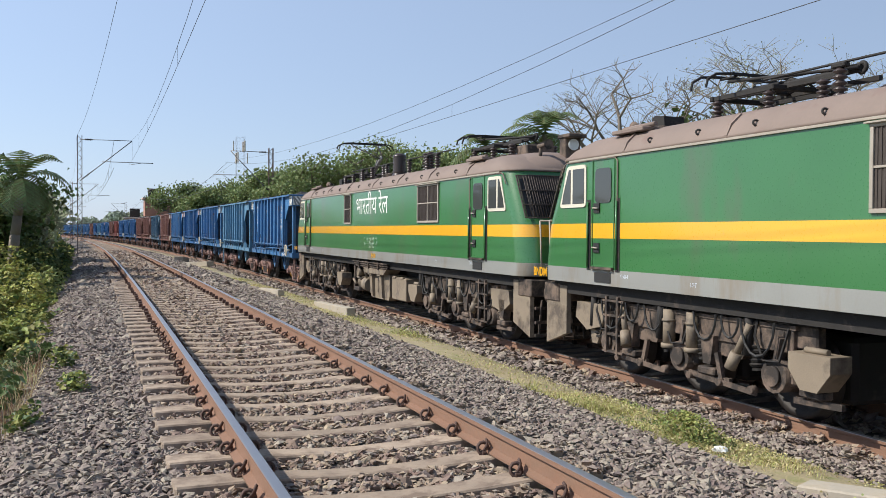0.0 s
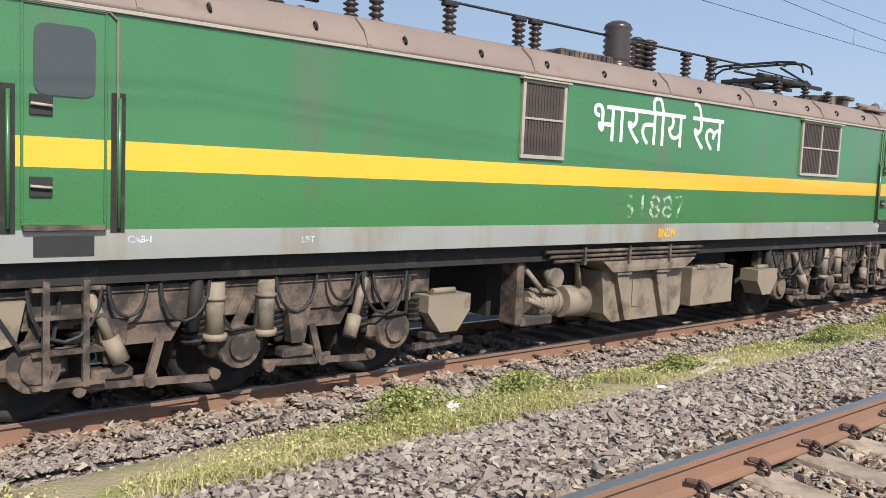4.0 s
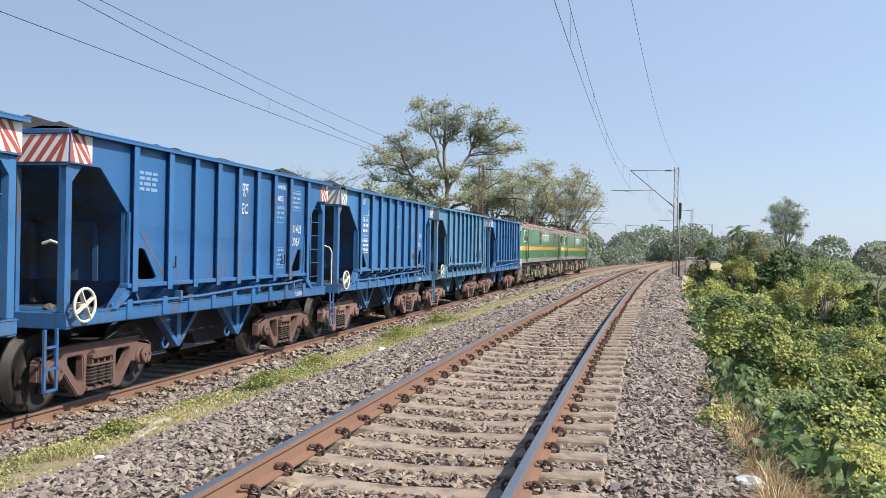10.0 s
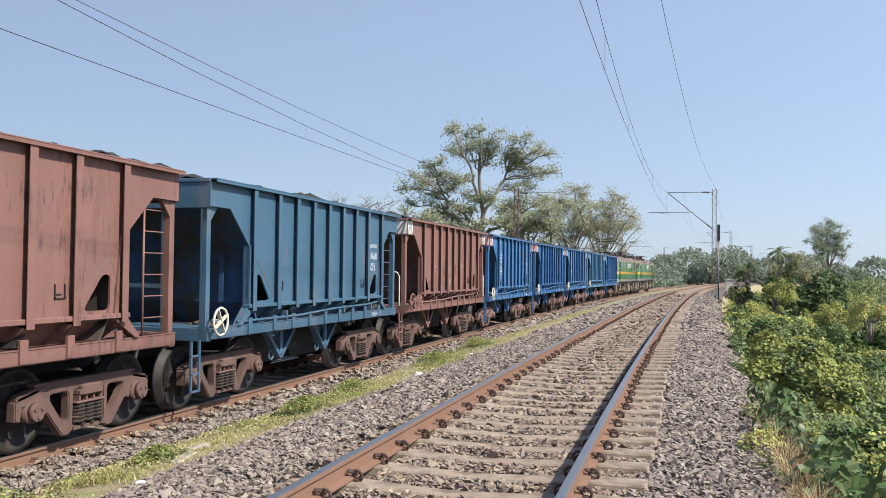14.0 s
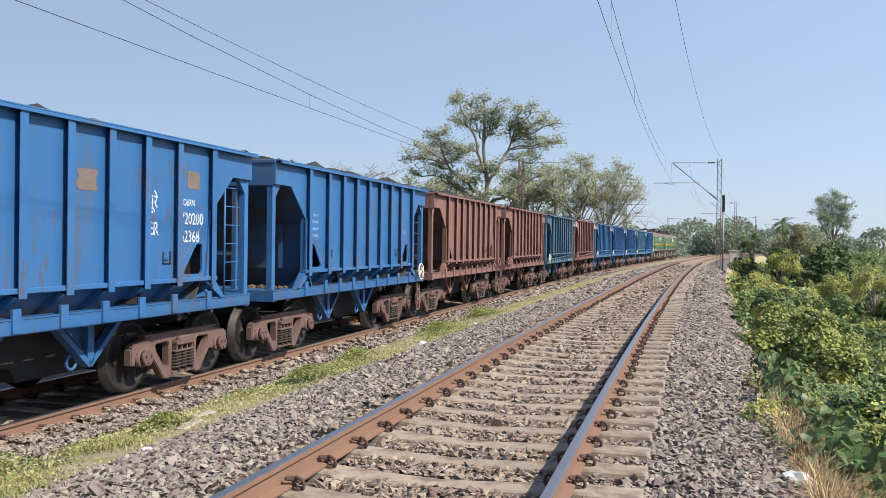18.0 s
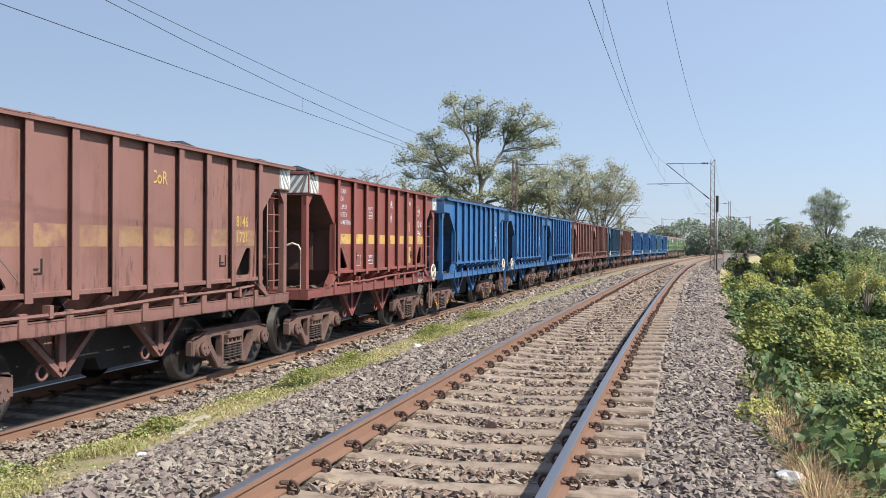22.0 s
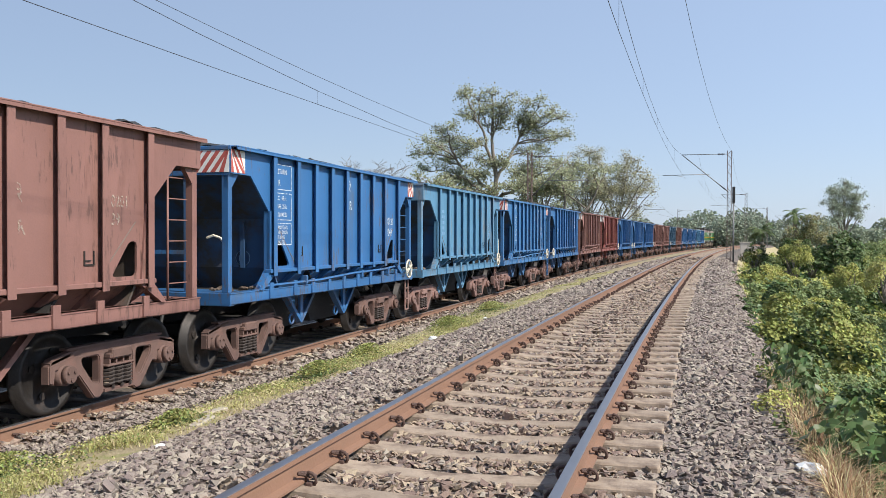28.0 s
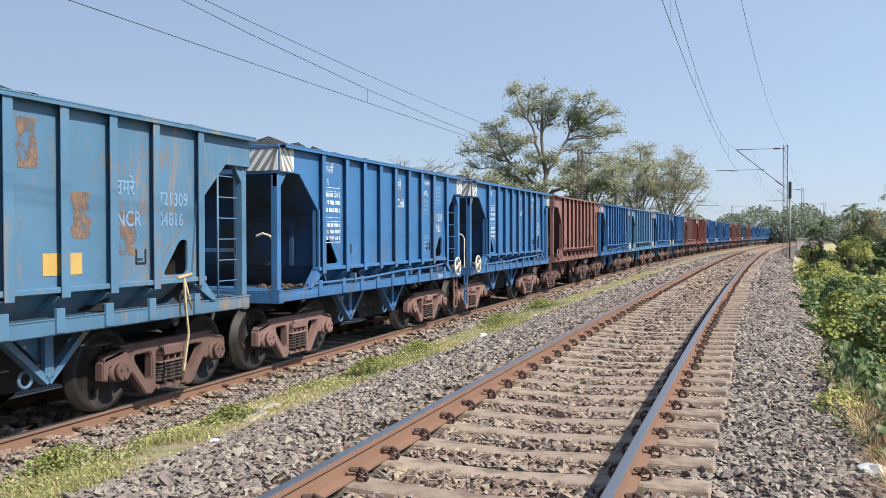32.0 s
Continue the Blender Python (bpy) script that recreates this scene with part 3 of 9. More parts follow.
def clip_mesh():
    """A coiled spring clip: a loop over the rail foot, on its cast shoulder."""
    bm = bmesh.new()
    pts = []
    for i in range(10):
        a = math.pi * 1.75 * i / 9
        pts.append(Vector((0.062 - 0.075 * math.sin(a * 0.5), 0.058 * math.cos(a) - 0.01, 0.03 + 0.042 * math.sin(a * 0.55))))
    for a, b in zip(pts, pts[1:]):
        rod(bm, a, b, 0.0115, 4)
    ring(bm, (0.045, 0.0, 0.03), (0.2, 1, 0.25), 0.04, 0.012, 9, 4)
    box(bm, 0.015, 0.06, -0.025, 0.025, -0.03, 0.012, 0.006)
    me = bpy.data.meshes.new("rail_clip")
    bm.to_mesh(me)
    bm.free()
    me.materials.append(M["clip"])
    return me


def build_track(name, off, z, label, near):
    track = tagged(empty(name), label, "railway track", kind="structure")
    for s in (-1, 1):
        rail_line(track, off + s * GAUGE, z, name, -520, 460)
    sm, cm = sleeper_mesh(), clip_mesh()
    y0 = 5.709 - 9 * SLEEPER
    lo, hi = near
    far_v, far_f, far_n = [], [], 0
    clip_v, clip_f, clip_n = [], [], 0
    proto = np.array([v.co for v in sm.vertices])
    polys = [tuple(p.vertices) for p in sm.polygons]
    for i in range(-420, 420):
        y = y0 + i * SLEEPER
        c = on_line(off, y, z)
        ang = -math.degrees(math.atan(slope(y)))
        jit = random.uniform(-1.0, 1.0)
        m = pose(c.x + random.uniform(-0.02, 0.02), c.y + random.uniform(-0.012, 0.012), c.z, 0, 0, ang + jit * 0.6)
        if lo < y < hi:
            ob = share("sleeper", sm, track, m)
            for s in (-1, 1):
                for side in (-1, 1):
                    k = pose(s * GAUGE + side * 0.05, 0, -0.175, 0, 0, 0 if side > 0 else 180) @ Matrix.Diagonal((1.0, 1.05, 1.1, 1))
                    share("rail_clip", cm, ob, k)
        elif -150 < y < 160:
            mm = np.array(m)
            far_v.append(proto @ mm[:3, :3].T + mm[:3, 3])
            far_f += [tuple(a + far_n for a in p) for p in polys]
            far_n += len(proto)
            if -60 < y < 75:
                for s in (-1, 1):
                    for side in (-1, 1):
                        cx_ = s * GAUGE + side * 0.095
                        nut = np.array([(cx_ + a * 0.035, b * 0.045, -0.18 + h) for h in (0.0, 0.075) for a, b in ((-1, -1), (1, -1), (1, 1), (-1, 1))])
                        clip_v.append(nut @ mm[:3, :3].T + mm[:3, 3])
                        clip_f += [tuple(q + clip_n for q in f) for f in ((4, 5, 6, 7), (0, 1, 5, 4), (1, 2, 6, 5), (2, 3, 7, 6), (3, 0, 4, 7))]
                        clip_n += 8
    me = bpy.data.meshes.new("distant_sleepers")
    me.from_pydata(np.concatenate(far_v).tolist(), [], far_f)
    me.materials.append(M["concrete"])
    ob = new("distant_sleepers", me)
    ob.parent = track
    ob["kind"] = "stuff"
    me = bpy.data.meshes.new("distant_clips")
    me.from_pydata(np.concatenate(clip_v).tolist(), [], clip_f)
    me.materials.append(M["clip"])
    ob = new("distant_clips", me)
    ob.parent = track
    ob["kind"] = "stuff"
    return track


near_track = build_track("track_near", 0.0, 0.0, "empty broad gauge track, rusty rails with bright tops on concrete sleepers", (-15, 21))
train_track = build_track("track_far", -TRACK_GAP, TRAIN_Z, "broad gauge track under the train, rusty rails on ballast", (-11, 13))

# ---- hopper wagons ----
PITCH = 9.6
HALF, TOP, FLANGE, SILL0, SILL1, SIDE = 4.375, 3.52, 1.59, 1.10, 1.28, 1.55
RIBS = [-3.09, -2.20, -1.46, -0.73, 0.0, 0.73, 1.46, 2.20, 3.09]
AXLES = (-4.1, -2.1, 2.1, 4.1)
HEAPS = [0]


def stripes(bm, y0, y1, z0, z1, x, mat, step=0.085):
    """Slanting warning stripes on a side panel, a hair proud of it."""
    n = int((y1 - y0 + (z1 - z0)) / step)
    for i in range(0, n, 2):
        a = y0 - (z1 - z0) + i * step
        pts = [(a, z1), (a + step, z1), (a + step + (z1 - z0), z0), (a + (z1 - z0), z0)]
        cut = [(min(max(y, y0), y1), z) for y, z in pts]
        if cut[1][0] - cut[0][0] + cut[2][0] - cut[3][0] > 0.02:
            vs = [bm.verts.new((x, y, z)) for y, z in cut]
            f = bm.faces.new(vs)
            f.material_index = mat
    return bm


def wheel_meshes():
    bm = bmesh.new()
    m = pose(0, 0, 0, 0, 90, 0)
    lathe(bm, [(0.09, -0.09), (0.14, -0.09), (0.16, -0.035), (0.40, -0.03), (0.43, -0.066), (0.53, -0.066), (0.53, -0.036), (0.50, -0.03), (0.495, 0.066), (0.43, 0.066), (0.40, 0.02), (0.16, 0.03), (0.14, 0.09), (0.09, 0.09)], 22, m)
    for i in range(4):
        a = i * math.pi / 2 + 0.4
        c = Vector((0.035, 0.27 * math.cos(a), 0.27 * math.sin(a)))
        rod(bm, c, c + Vector((0.014, 0, 0)), 0.05, 8)
    me = bpy.data.meshes.new("wheel")
    bm.to_mesh(me)
    bm.free()
    me.materials.append(M["wheel"])
    ax = bmesh.new()
    rod(ax, (-1.1, 0, 0), (1.1, 0, 0), 0.08, 10)
    ma = bpy.data.meshes.new("axle")
    ax.to_mesh(ma)
    ax.free()
    ma.materials.append(M["dark"])
    return me, ma


WHEEL, AXLE = wheel_meshes()


def wheelset(parent, y, z=0.5, scale=1.0):
    ws = share("wheelset", AXLE, parent, pose(0, y, z))
    for s in (-1, 1):
        share("wheel", WHEEL, ws, pose(s * 0.84, 0, 0, 0, 0, 0 if s > 0 else 180) @ Matrix.Diagonal((1, scale, scale, 1)))
    return ws


def bogie_meshes():
    """Cast side frame with its two windows, the nest of springs, the axle boxes and the bolster."""
    out = {}
    bm = bmesh.new()
    x0, x1 = 1.02, 1.13
    half = [(0.0, 0.79), (0.72, 0.79), (1.20, 0.70), (1.26, 0.62), (1.26, 0.42), (1.17, 0.40), (1.14, 0.56), (0.86, 0.56), (0.84, 0.42), (0.74, 0.44), (0.47, 0.13), (0.36, 0.12), (0.30, 0.17), (0.0, 0.17)]
    ring_ = half + [(-y, z) for y, z in reversed(half[1:-1])]
    window = rounded([(0.37, 0.66), (0.70, 0.65), (0.68, 0.57), (0.47, 0.31), (0.37, 0.30)], 0.07)
    pierced(bm, ring_, [window, [(-y, z) for y, z in window], rounded([(-0.29, 0.22), (0.29, 0.22), (0.28, 0.66), (-0.28, 0.66)], 0.05)], x0, x1)
    rim = [ed for ed in bm.edges if len(ed.link_faces) == 2 and min(v.co.x for v in ed.verts) > x1 - 1e-4 and ed.calc_face_angle() > 1.0]
    bmesh.ops.bevel(bm, geom=rim, offset=0.014, segments=2, affect="EDGES")
    bar(bm, (1.07, -0.95, 0.785), (1.07, 0.95, 0.785), 0.12, 0.03)
    for s in (-1, 1):
        bar(bm, (1.07, s * 0.90, 0.72), (1.07, s * 1.24, 0.65), 0.12, 0.03)
        rod(bm, (x0 - 0.03, s * 1.0, 0.49), (x1 + 0.03, s * 1.0, 0.49), 0.125, 14)
    bar(bm, (1.09, -0.3, 0.195), (1.09, 0.3, 0.195), 0.13, 0.04)
    out["side_frame"] = bm
    sp = bmesh.new()
    coil(sp, (1.10, 0, 0.225), 0.078, 0.018, 0.25, 5.5)
    out["coil_spring"] = sp
    seat = bmesh.new()
    box(seat, 1.0, 1.18, -0.27, 0.27, 0.485, 0.515, 0.01)
    for y in (-0.2, -0.07, 0.07, 0.2):
        box(seat, 1.04, 1.16, y - 0.015, y + 0.015, 0.51, 0.6, 0.004)
    out["spring_seat"] = seat
    cap = bmesh.new()
    for s in (0,):
        rod(cap, (1.16, s * 1.0, 0.5), (1.23, s * 1.0, 0.5), 0.105, 14)
        for k in range(3):
            a = k * 2.094 + 0.5
            c = Vector((1.23, s * 1.0 + 0.065 * math.cos(a), 0.5 + 0.065 * math.sin(a)))
            rod(cap, c, c + Vector((0.02, 0, 0)), 0.018, 6)
    out["axle_cap"] = cap
    bo = bmesh.new()
    box(bo, -1.2, 1.2, -0.2, 0.2, 0.58, 0.72, 0.02)
    box(bo, 1.0, 1.19, -0.22, 0.22, 0.58, 0.66, 0.02)
    out["bolster"] = bo
    br = bmesh.new()
    box(br, -0.62, 0.62, -0.9, 0.9, 0.28, 0.74)
    for s in (-1, 1):
        bar(br, (-0.9, s * 0.36, 0.38), (0.9, s * 0.36, 0.38), 0.1, 0.12)
        box(br, 0.78, 0.92, s * 0.42 - 0.04, s * 0.42 + 0.04, 0.25, 0.55, 0.01)
    out["brake_beam"] = br
    res = {}
    for k, b in out.items():
        me = bpy.data.meshes.new(k)
        b.to_mesh(me)
        b.free()
        me.materials.append(M["bogie"] if k not in ("brake_beam", "coil_spring") else (M["dark"] if k == "brake_beam" else M["spring"]))
        res[k] = me
        old = me.copy()
        if k not in ("brake_beam", "coil_spring"):
            old.materials[0] = M["oldbogie"]
        res["old_" + k] = old
    return res


BOGIE = bogie_meshes()


def bogie(parent, y, age=""):
    b = share("bogie", BOGIE[age + "bolster"], parent, pose(0, y, 0))
    for rz in (0, 180):
        for k in ("side_frame", "spring_seat"):
            share(k, BOGIE[age + k], b, pose(0, 0, 0, 0, 0, rz))
        for dy in (-0.175, 0.0, 0.175):
            share("coil_spring", BOGIE[age + "coil_spring"], b, pose(0, 0, 0, 0, 0, rz) @ pose(0, dy, 0))
        for dy in (-1.0, 1.0):
            share("axle_cap", BOGIE[age + "axle_cap"], b, pose(0, 0, 0, 0, 0, rz) @ pose(0, dy, 0))
    share("brake_beam", BOGIE[age + "brake_beam"], b)
    return b


def make_wagon(paint, label, panels="plain", wheel_paint="white", rail_pipe=True, brake=-1):
    """A bottom discharge hopper wagon; brake: the end with the hand brake wheel, -1 rear or 1 front."""
    p = M[paint]
    grime_shade = M["grime_shade_brown" if paint in ("brown", "red") else "grime_shade_blue"]
    wg = empty("hopper_wagon")
    tagged(wg, label, "hopper wagon", "wagons of the train")
    th = 0.03
    for s in (-1, 1):
        bm = bmesh.new()
        out = [(-HALF, TOP - 0.04), (HALF, TOP - 0.04), (HALF, 3.1), (HALF - 0.6, 3.1), (HALF - 1.2, 2.56), (HALF - 1.2, FLANGE), (-HALF + 1.2, FLANGE), (-HALF + 1.2, 2.56), (-HALF + 0.6, 3.1), (-HALF, 3.1)]
        holes = [rounded([(e * (HALF - 1.47), 1.645), (e * (HALF - 1.97), 1.645), (e * (HALF - 1.62), 2.08), (e * (HALF - 1.47), 2.08)], 0.08) for e in (-1, 1)]
        pierced(bm, out, holes, s * (SIDE - th), s * SIDE)
        part("side_panel", bm, p, wg)
        bm = bmesh.new()
        box(bm, s * (SIDE - 0.05), s * (SIDE + 0.115), -HALF, HALF, TOP - 0.022, TOP, 0.006)
        box(bm, s * (SIDE + 0.10), s * (SIDE + 0.114), -HALF, HALF, TOP - 0.06, TOP - 0.022, 0.0)
        part("top_rim", bm, p, wg)
        bm = bmesh.new()
        box(bm, s * (SIDE - 0.06), s * (SIDE + 0.07), -HALF + 1.15, HALF - 1.15, FLANGE - 0.05, FLANGE + 0.012, 0.008)
        part("side_flange", bm, p, wg)
        bm = bmesh.new()
        box(bm, s * 1.38, s * (SIDE - 0.01), -HALF, HALF, SILL0, SILL1, 0.012)
        box(bm, s * 1.36, s * SIDE, -HALF, HALF, SILL1 - 0.015, SILL1, 0.0)
        part("side_sill", bm, p, wg)
        # sloping chute between flange and sill, with stiffeners
        bm = bmesh.new()
        prism(bm, [(s * (SIDE - 0.03), FLANGE - 0.02), (s * (SIDE - 0.05), FLANGE - 0.04), (s * 1.12, SILL1 - 0.06), (s * 1.14, SILL1 - 0.04)], -HALF + 1.55, HALF - 1.55, axis="y")
        part("chute_side", bm, p, wg)
        for e in (-1, 1):
            bm = bmesh.new()
            bar(bm, (s * (SIDE + 0.001), e * (HALF - 1.5), 2.32), (s * (SIDE + 0.001), e * (HALF - 2.12), 1.72), 0.008, 0.016)
            part("weld_seam", bm, M["seam"], wg)
            bm = bmesh.new()
            y0, z0 = e * 2.0 - 0.09, 1.8
            for q in ((y0, y0 + 0.18, z0, z0 + 0.018), (y0, y0 + 0.018, z0, z0 + 0.17), (y0 + 0.162, y0 + 0.18, z0, z0 + 0.17), (y0 + 0.02, y0 + 0.12, z0 + 0.05, z0 + 0.064)):
                box(bm, s * SIDE, s * (SIDE + 0.014), q[0], q[1], q[2], q[3])
            part("ticket_holder", bm, M["dark"], wg)
        for y in RIBS:
            bm = bmesh.new()
            box(bm, s * (SIDE - 0.02), s * (SIDE + 0.02), y - 0.06, y + 0.06, SILL0 + 0.02, SILL1 + 0.1, 0.004)
            box(bm, s * (SIDE + 0.078), s * (SIDE + 0.092), y - 0.06, y + 0.06, FLANGE - 0.10, TOP - 0.05, 0.003)
            box(bm, s * (SIDE - 0.005), s * (SIDE + 0.08), y + 0.03, y + 0.058, FLANGE - 0.10, TOP - 0.05, 0.0)
            prism(bm, [(s * (SIDE + 0.06), FLANGE - 0.09), (s * (SIDE - 0.05), FLANGE - 0.06), (s * 1.12, SILL1 - 0.04), (s * 1.22, SILL1 - 0.04)], y - 0.055, y + 0.055, axis="y")
            part("rib", bm, p, wg)
        for e in (-1, 1):
            bm = bmesh.new()
            prism(bm, [(e * (HALF - 1.2), FLANGE), (e * (HALF - 1.2), 2.56), (e * (HALF - 1.3), 2.56), (e * (HALF - 1.42), FLANGE - 0.06), (e * (HALF - 0.98), SILL1), (e * (HALF - 0.88), SILL1)], s * (SIDE - 0.09), s * (SIDE + 0.03))
            part("opening_edge", bm, p, wg)
            bm = bmesh.new()
            box(bm, s * (SIDE - 0.17), s * (SIDE - 0.05), e * (HALF - 0.12), e * (HALF - 0.01), SILL1, 3.1, 0.01)
            prism(bm, [(e * (HALF - 0.01), 3.1), (e * (HALF - 0.32), 3.1), (e * (HALF - 0.12), 2.88), (e * (HALF - 0.01), 2.88)], s * (SIDE - 0.13), s * (SIDE - 0.06))
            part("corner_post", bm, p, wg)
            bm = bmesh.new()
            yv = e * 1.03
            bar(bm, (s * 1.06, yv - 0.66, SILL0 + 0.02), (s * 1.06, yv, 0.54), 0.12, 0.07)
            bar(bm, (s * 1.06, yv + 0.66, SILL0 + 0.02), (s * 1.06, yv, 0.54), 0.12, 0.07)
            box(bm, s * 1.06, s * 1.12, yv - 0.06, yv + 0.06, 0.58, SILL0, 0.0)
            prism(bm, [(yv - 0.42, SILL0), (yv + 0.1, SILL0), (yv - 0.02, 0.74)], s * 0.97, s * 1.0)
            ring(bm, (s * 1.02, yv - 0.24, 0.60), (1, 0, 0), 0.09, 0.022, 12, 5)
            part("door_gear_bracket", bm, p, wg)
    for e in (-1, 1):
        bm = bmesh.new()
        box(bm, -SIDE + 0.03, SIDE - 0.03, e * (HALF - 0.03), e * HALF, 3.08, TOP, 0.0)
        box(bm, -SIDE, SIDE, e * (HALF - 0.08), e * (HALF + 0.02), TOP - 0.06, TOP + 0.002, 0.008)
        part("end_panel", bm, p, wg)
        # recessed end wall: a ledge under the rim, a steep wall, and the toe of the slope sheet
        line = [(HALF - 0.02, 3.1), (HALF - 0.6, 3.1), (HALF - 1.2, 2.58), (HALF - 1.36, 2.44), (HALF - 1.38, 1.62), (HALF - 1.7, 1.12)]
        inner = [(HALF - 0.02, 3.13), (HALF - 0.62, 3.13), (HALF - 1.235, 2.595), (HALF - 1.395, 2.455), (HALF - 1.415, 1.63), (HALF - 1.74, 1.12)]
        bm = bmesh.new()
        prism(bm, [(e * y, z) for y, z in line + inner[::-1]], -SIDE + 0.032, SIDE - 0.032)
        # the recess's shade is in this darker paint, along with real coal grime
        part("end_slope_sheet", bm, grime_shade, wg, "end wall smeared with coal dust, its recess shade painted in")
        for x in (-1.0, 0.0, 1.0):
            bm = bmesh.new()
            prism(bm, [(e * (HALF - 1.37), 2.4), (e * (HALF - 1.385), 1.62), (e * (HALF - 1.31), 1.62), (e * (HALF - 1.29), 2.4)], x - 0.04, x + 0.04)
            part("end_stiffener", bm, grime_shade, wg)
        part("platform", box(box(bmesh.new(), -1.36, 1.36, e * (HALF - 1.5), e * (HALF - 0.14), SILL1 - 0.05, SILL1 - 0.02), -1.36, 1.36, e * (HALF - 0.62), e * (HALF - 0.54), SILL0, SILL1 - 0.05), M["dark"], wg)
        for x in (-0.75, 0.75):
            part("end_post", box(bmesh.new(), x - 0.04, x + 0.04, e * (HALF - 0.1), e * (HALF - 0.03), SILL1, 3.1), p, wg)
        part("end_rail", bar(bmesh.new(), (-0.75, e * (HALF - 0.06), 1.9), (0.75, e * (HALF - 0.06), 1.9), 0.06, 0.06), p, wg)
        bm = bmesh.new()
        box(bm, -SIDE + 0.02, SIDE - 0.02, e * (HALF - 0.14), e * (HALF - 0.002), SILL0 - 0.02, SILL1 + 0.003, 0.01)
        box(bm, -1.1, 1.1, e * (HALF - 1.0), e * (HALF - 0.14), SILL1 - 0.04, SILL1 - 0.01)
        part("headstock", bm, p, wg)
        bm = bmesh.new()
        xs = (SIDE - 0.15) * e
        ya, yb = e * (HALF - 0.58), e * (HALF - 0.06)
        rod(bm, (xs, ya, SILL1 - 0.03), (xs, ya, 3.09), 0.016, 6)
        for i in range(6):
            bar(bm, (xs, ya, SILL1 + 0.22 + 0.29 * i), (xs, yb, SILL1 + 0.22 + 0.29 * i), 0.014, 0.014)
        part("ladder", bm, p, wg)
        bm = bmesh.new()
        box(bm, -0.12, 0.12, e * (HALF - 0.1), e * (HALF + 0.22), 0.80, 1.02, 0.02)
        box(bm, -0.17, 0.14, e * (HALF + 0.18), e * (HALF + 0.43), 0.74, 1.04, 0.04)
        part("coupler", bm, M["dark"], wg)
        bm = bmesh.new()
        pts = [Vector((0.35, e * (HALF - 0.02), 0.95)), Vector((0.4, e * (HALF + 0.12), 0.8)), Vector((0.36, e * (HALF + 0.3), 0.62)), Vector((0.2, e * (HALF + 0.42), 0.55))]
        tube(bm, pts, 0.028, 6)
        part("brake_hose", bm, M["rubber"], wg)
        bm = bmesh.new()
        xs = 1.42 if e == brake else -1.42
        box(bm, xs - 0.015, xs + 0.015, e * HALF - 0.26, e * HALF - 0.22, 0.35, SILL0)
        box(bm, xs - 0.015, xs + 0.015, e * HALF - 0.04, e * HALF - 0.0, 0.35, SILL0)
        for z in (0.36, 0.62, 0.88):
            bar(bm, (xs, e * HALF - 0.26, z), (xs, e * HALF, z), 0.03, 0.03)
        part("footstep", bm, p if brake < 0 else M["bogie"], wg)
    # centre sill, discharge hoppers and doors between the bogies
    bm = bmesh.new()
    box(bm, -0.25, 0.25, -HALF + 0.1, HALF - 0.1, 0.78, 1.06)
    prism(bm, [(-1.95, 1.2), (1.95, 1.2), (1.5, 0.42), (0.2, 0.42), (0.1, 0.6), (-0.1, 0.6), (-0.2, 0.42), (-1.5, 0.42)], -0.72, 0.72)
    part("discharge_hopper", bm, M["dark"], wg)
    # the sloping sheets inside that part the hopper from the voids behind the side holes
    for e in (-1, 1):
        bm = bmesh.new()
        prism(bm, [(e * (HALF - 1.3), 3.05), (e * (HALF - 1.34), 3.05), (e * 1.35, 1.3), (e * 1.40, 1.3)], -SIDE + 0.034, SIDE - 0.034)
        # added black middle plate: stops light from the far side's hole showing through
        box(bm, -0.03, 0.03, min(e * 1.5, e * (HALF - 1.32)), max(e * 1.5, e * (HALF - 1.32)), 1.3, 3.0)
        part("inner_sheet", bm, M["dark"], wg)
    # hand brake wheel, facing the near side
    bm = bmesh.new()
    c = Vector((SIDE + 0.1, -(HALF - 0.19) if brake < 0 else HALF - 0.62, 1.375))
    ring(bm, c, (1, 0, 0), 0.205, 0.02, 22, 6)
    for i in range(4):
        a = i * math.pi / 2 + 0.5
        bar(bm, c, c + Vector((0, 0.205 * math.cos(a), 0.205 * math.sin(a))), 0.06, 0.016)
    rod(bm, c - Vector((0.16, 0, 0)), c + Vector((0.02, 0, 0)), 0.035, 8)
    part("handbrake_wheel", bm, M[wheel_paint] if wheel_paint in M else p, wg, "spoked hand brake wheel")
    if rail_pipe:
        bm = bmesh.new()
        pts = [Vector((SIDE - 0.02, -HALF + 0.9, 1.33)), Vector((SIDE + 0.02, -1.2, 1.34)), Vector((SIDE + 0.02, 0.4, 1.40)), Vector((SIDE + 0.02, 2.3, 1.42)), Vector((SIDE - 0.02, HALF - 1.25, 1.46)), Vector((SIDE - 0.25, HALF - 1.05, 1.6))]
        tube(bm, pts, 0.024, 6)
        for y in (-1.8, 0.9, 2.5):
            box(bm, SIDE - 0.06, SIDE + 0.05, y - 0.03, y + 0.03, 1.30, 1.45, 0.005)
        part("control_pipe", bm, p, wg)
    yp = -(HALF - 0.36)
    bm = bmesh.new()
    tube(bm, [(1.22, yp, SILL1 - 0.02), (1.22, yp, 2.02), (1.17, yp - 0.02, 2.12), (1.06, yp - 0.05, 2.16), (0.95, yp - 0.06, 2.12)], 0.02, 6)
    if panels != "plain":
        part("bent_pipe", bm, M["cream"], wg, "pale bent pipe rising from the end platform")
    bm = bmesh.new()
    rc = random.Random(HEAPS[0] + 5)
    for i in range(11):
        q = Vector((rc.uniform(0.7, 1.34), -HALF + rc.uniform(0.5, 1.25), SILL1 + 0.01))
        r_ = rc.uniform(0.03, 0.09)
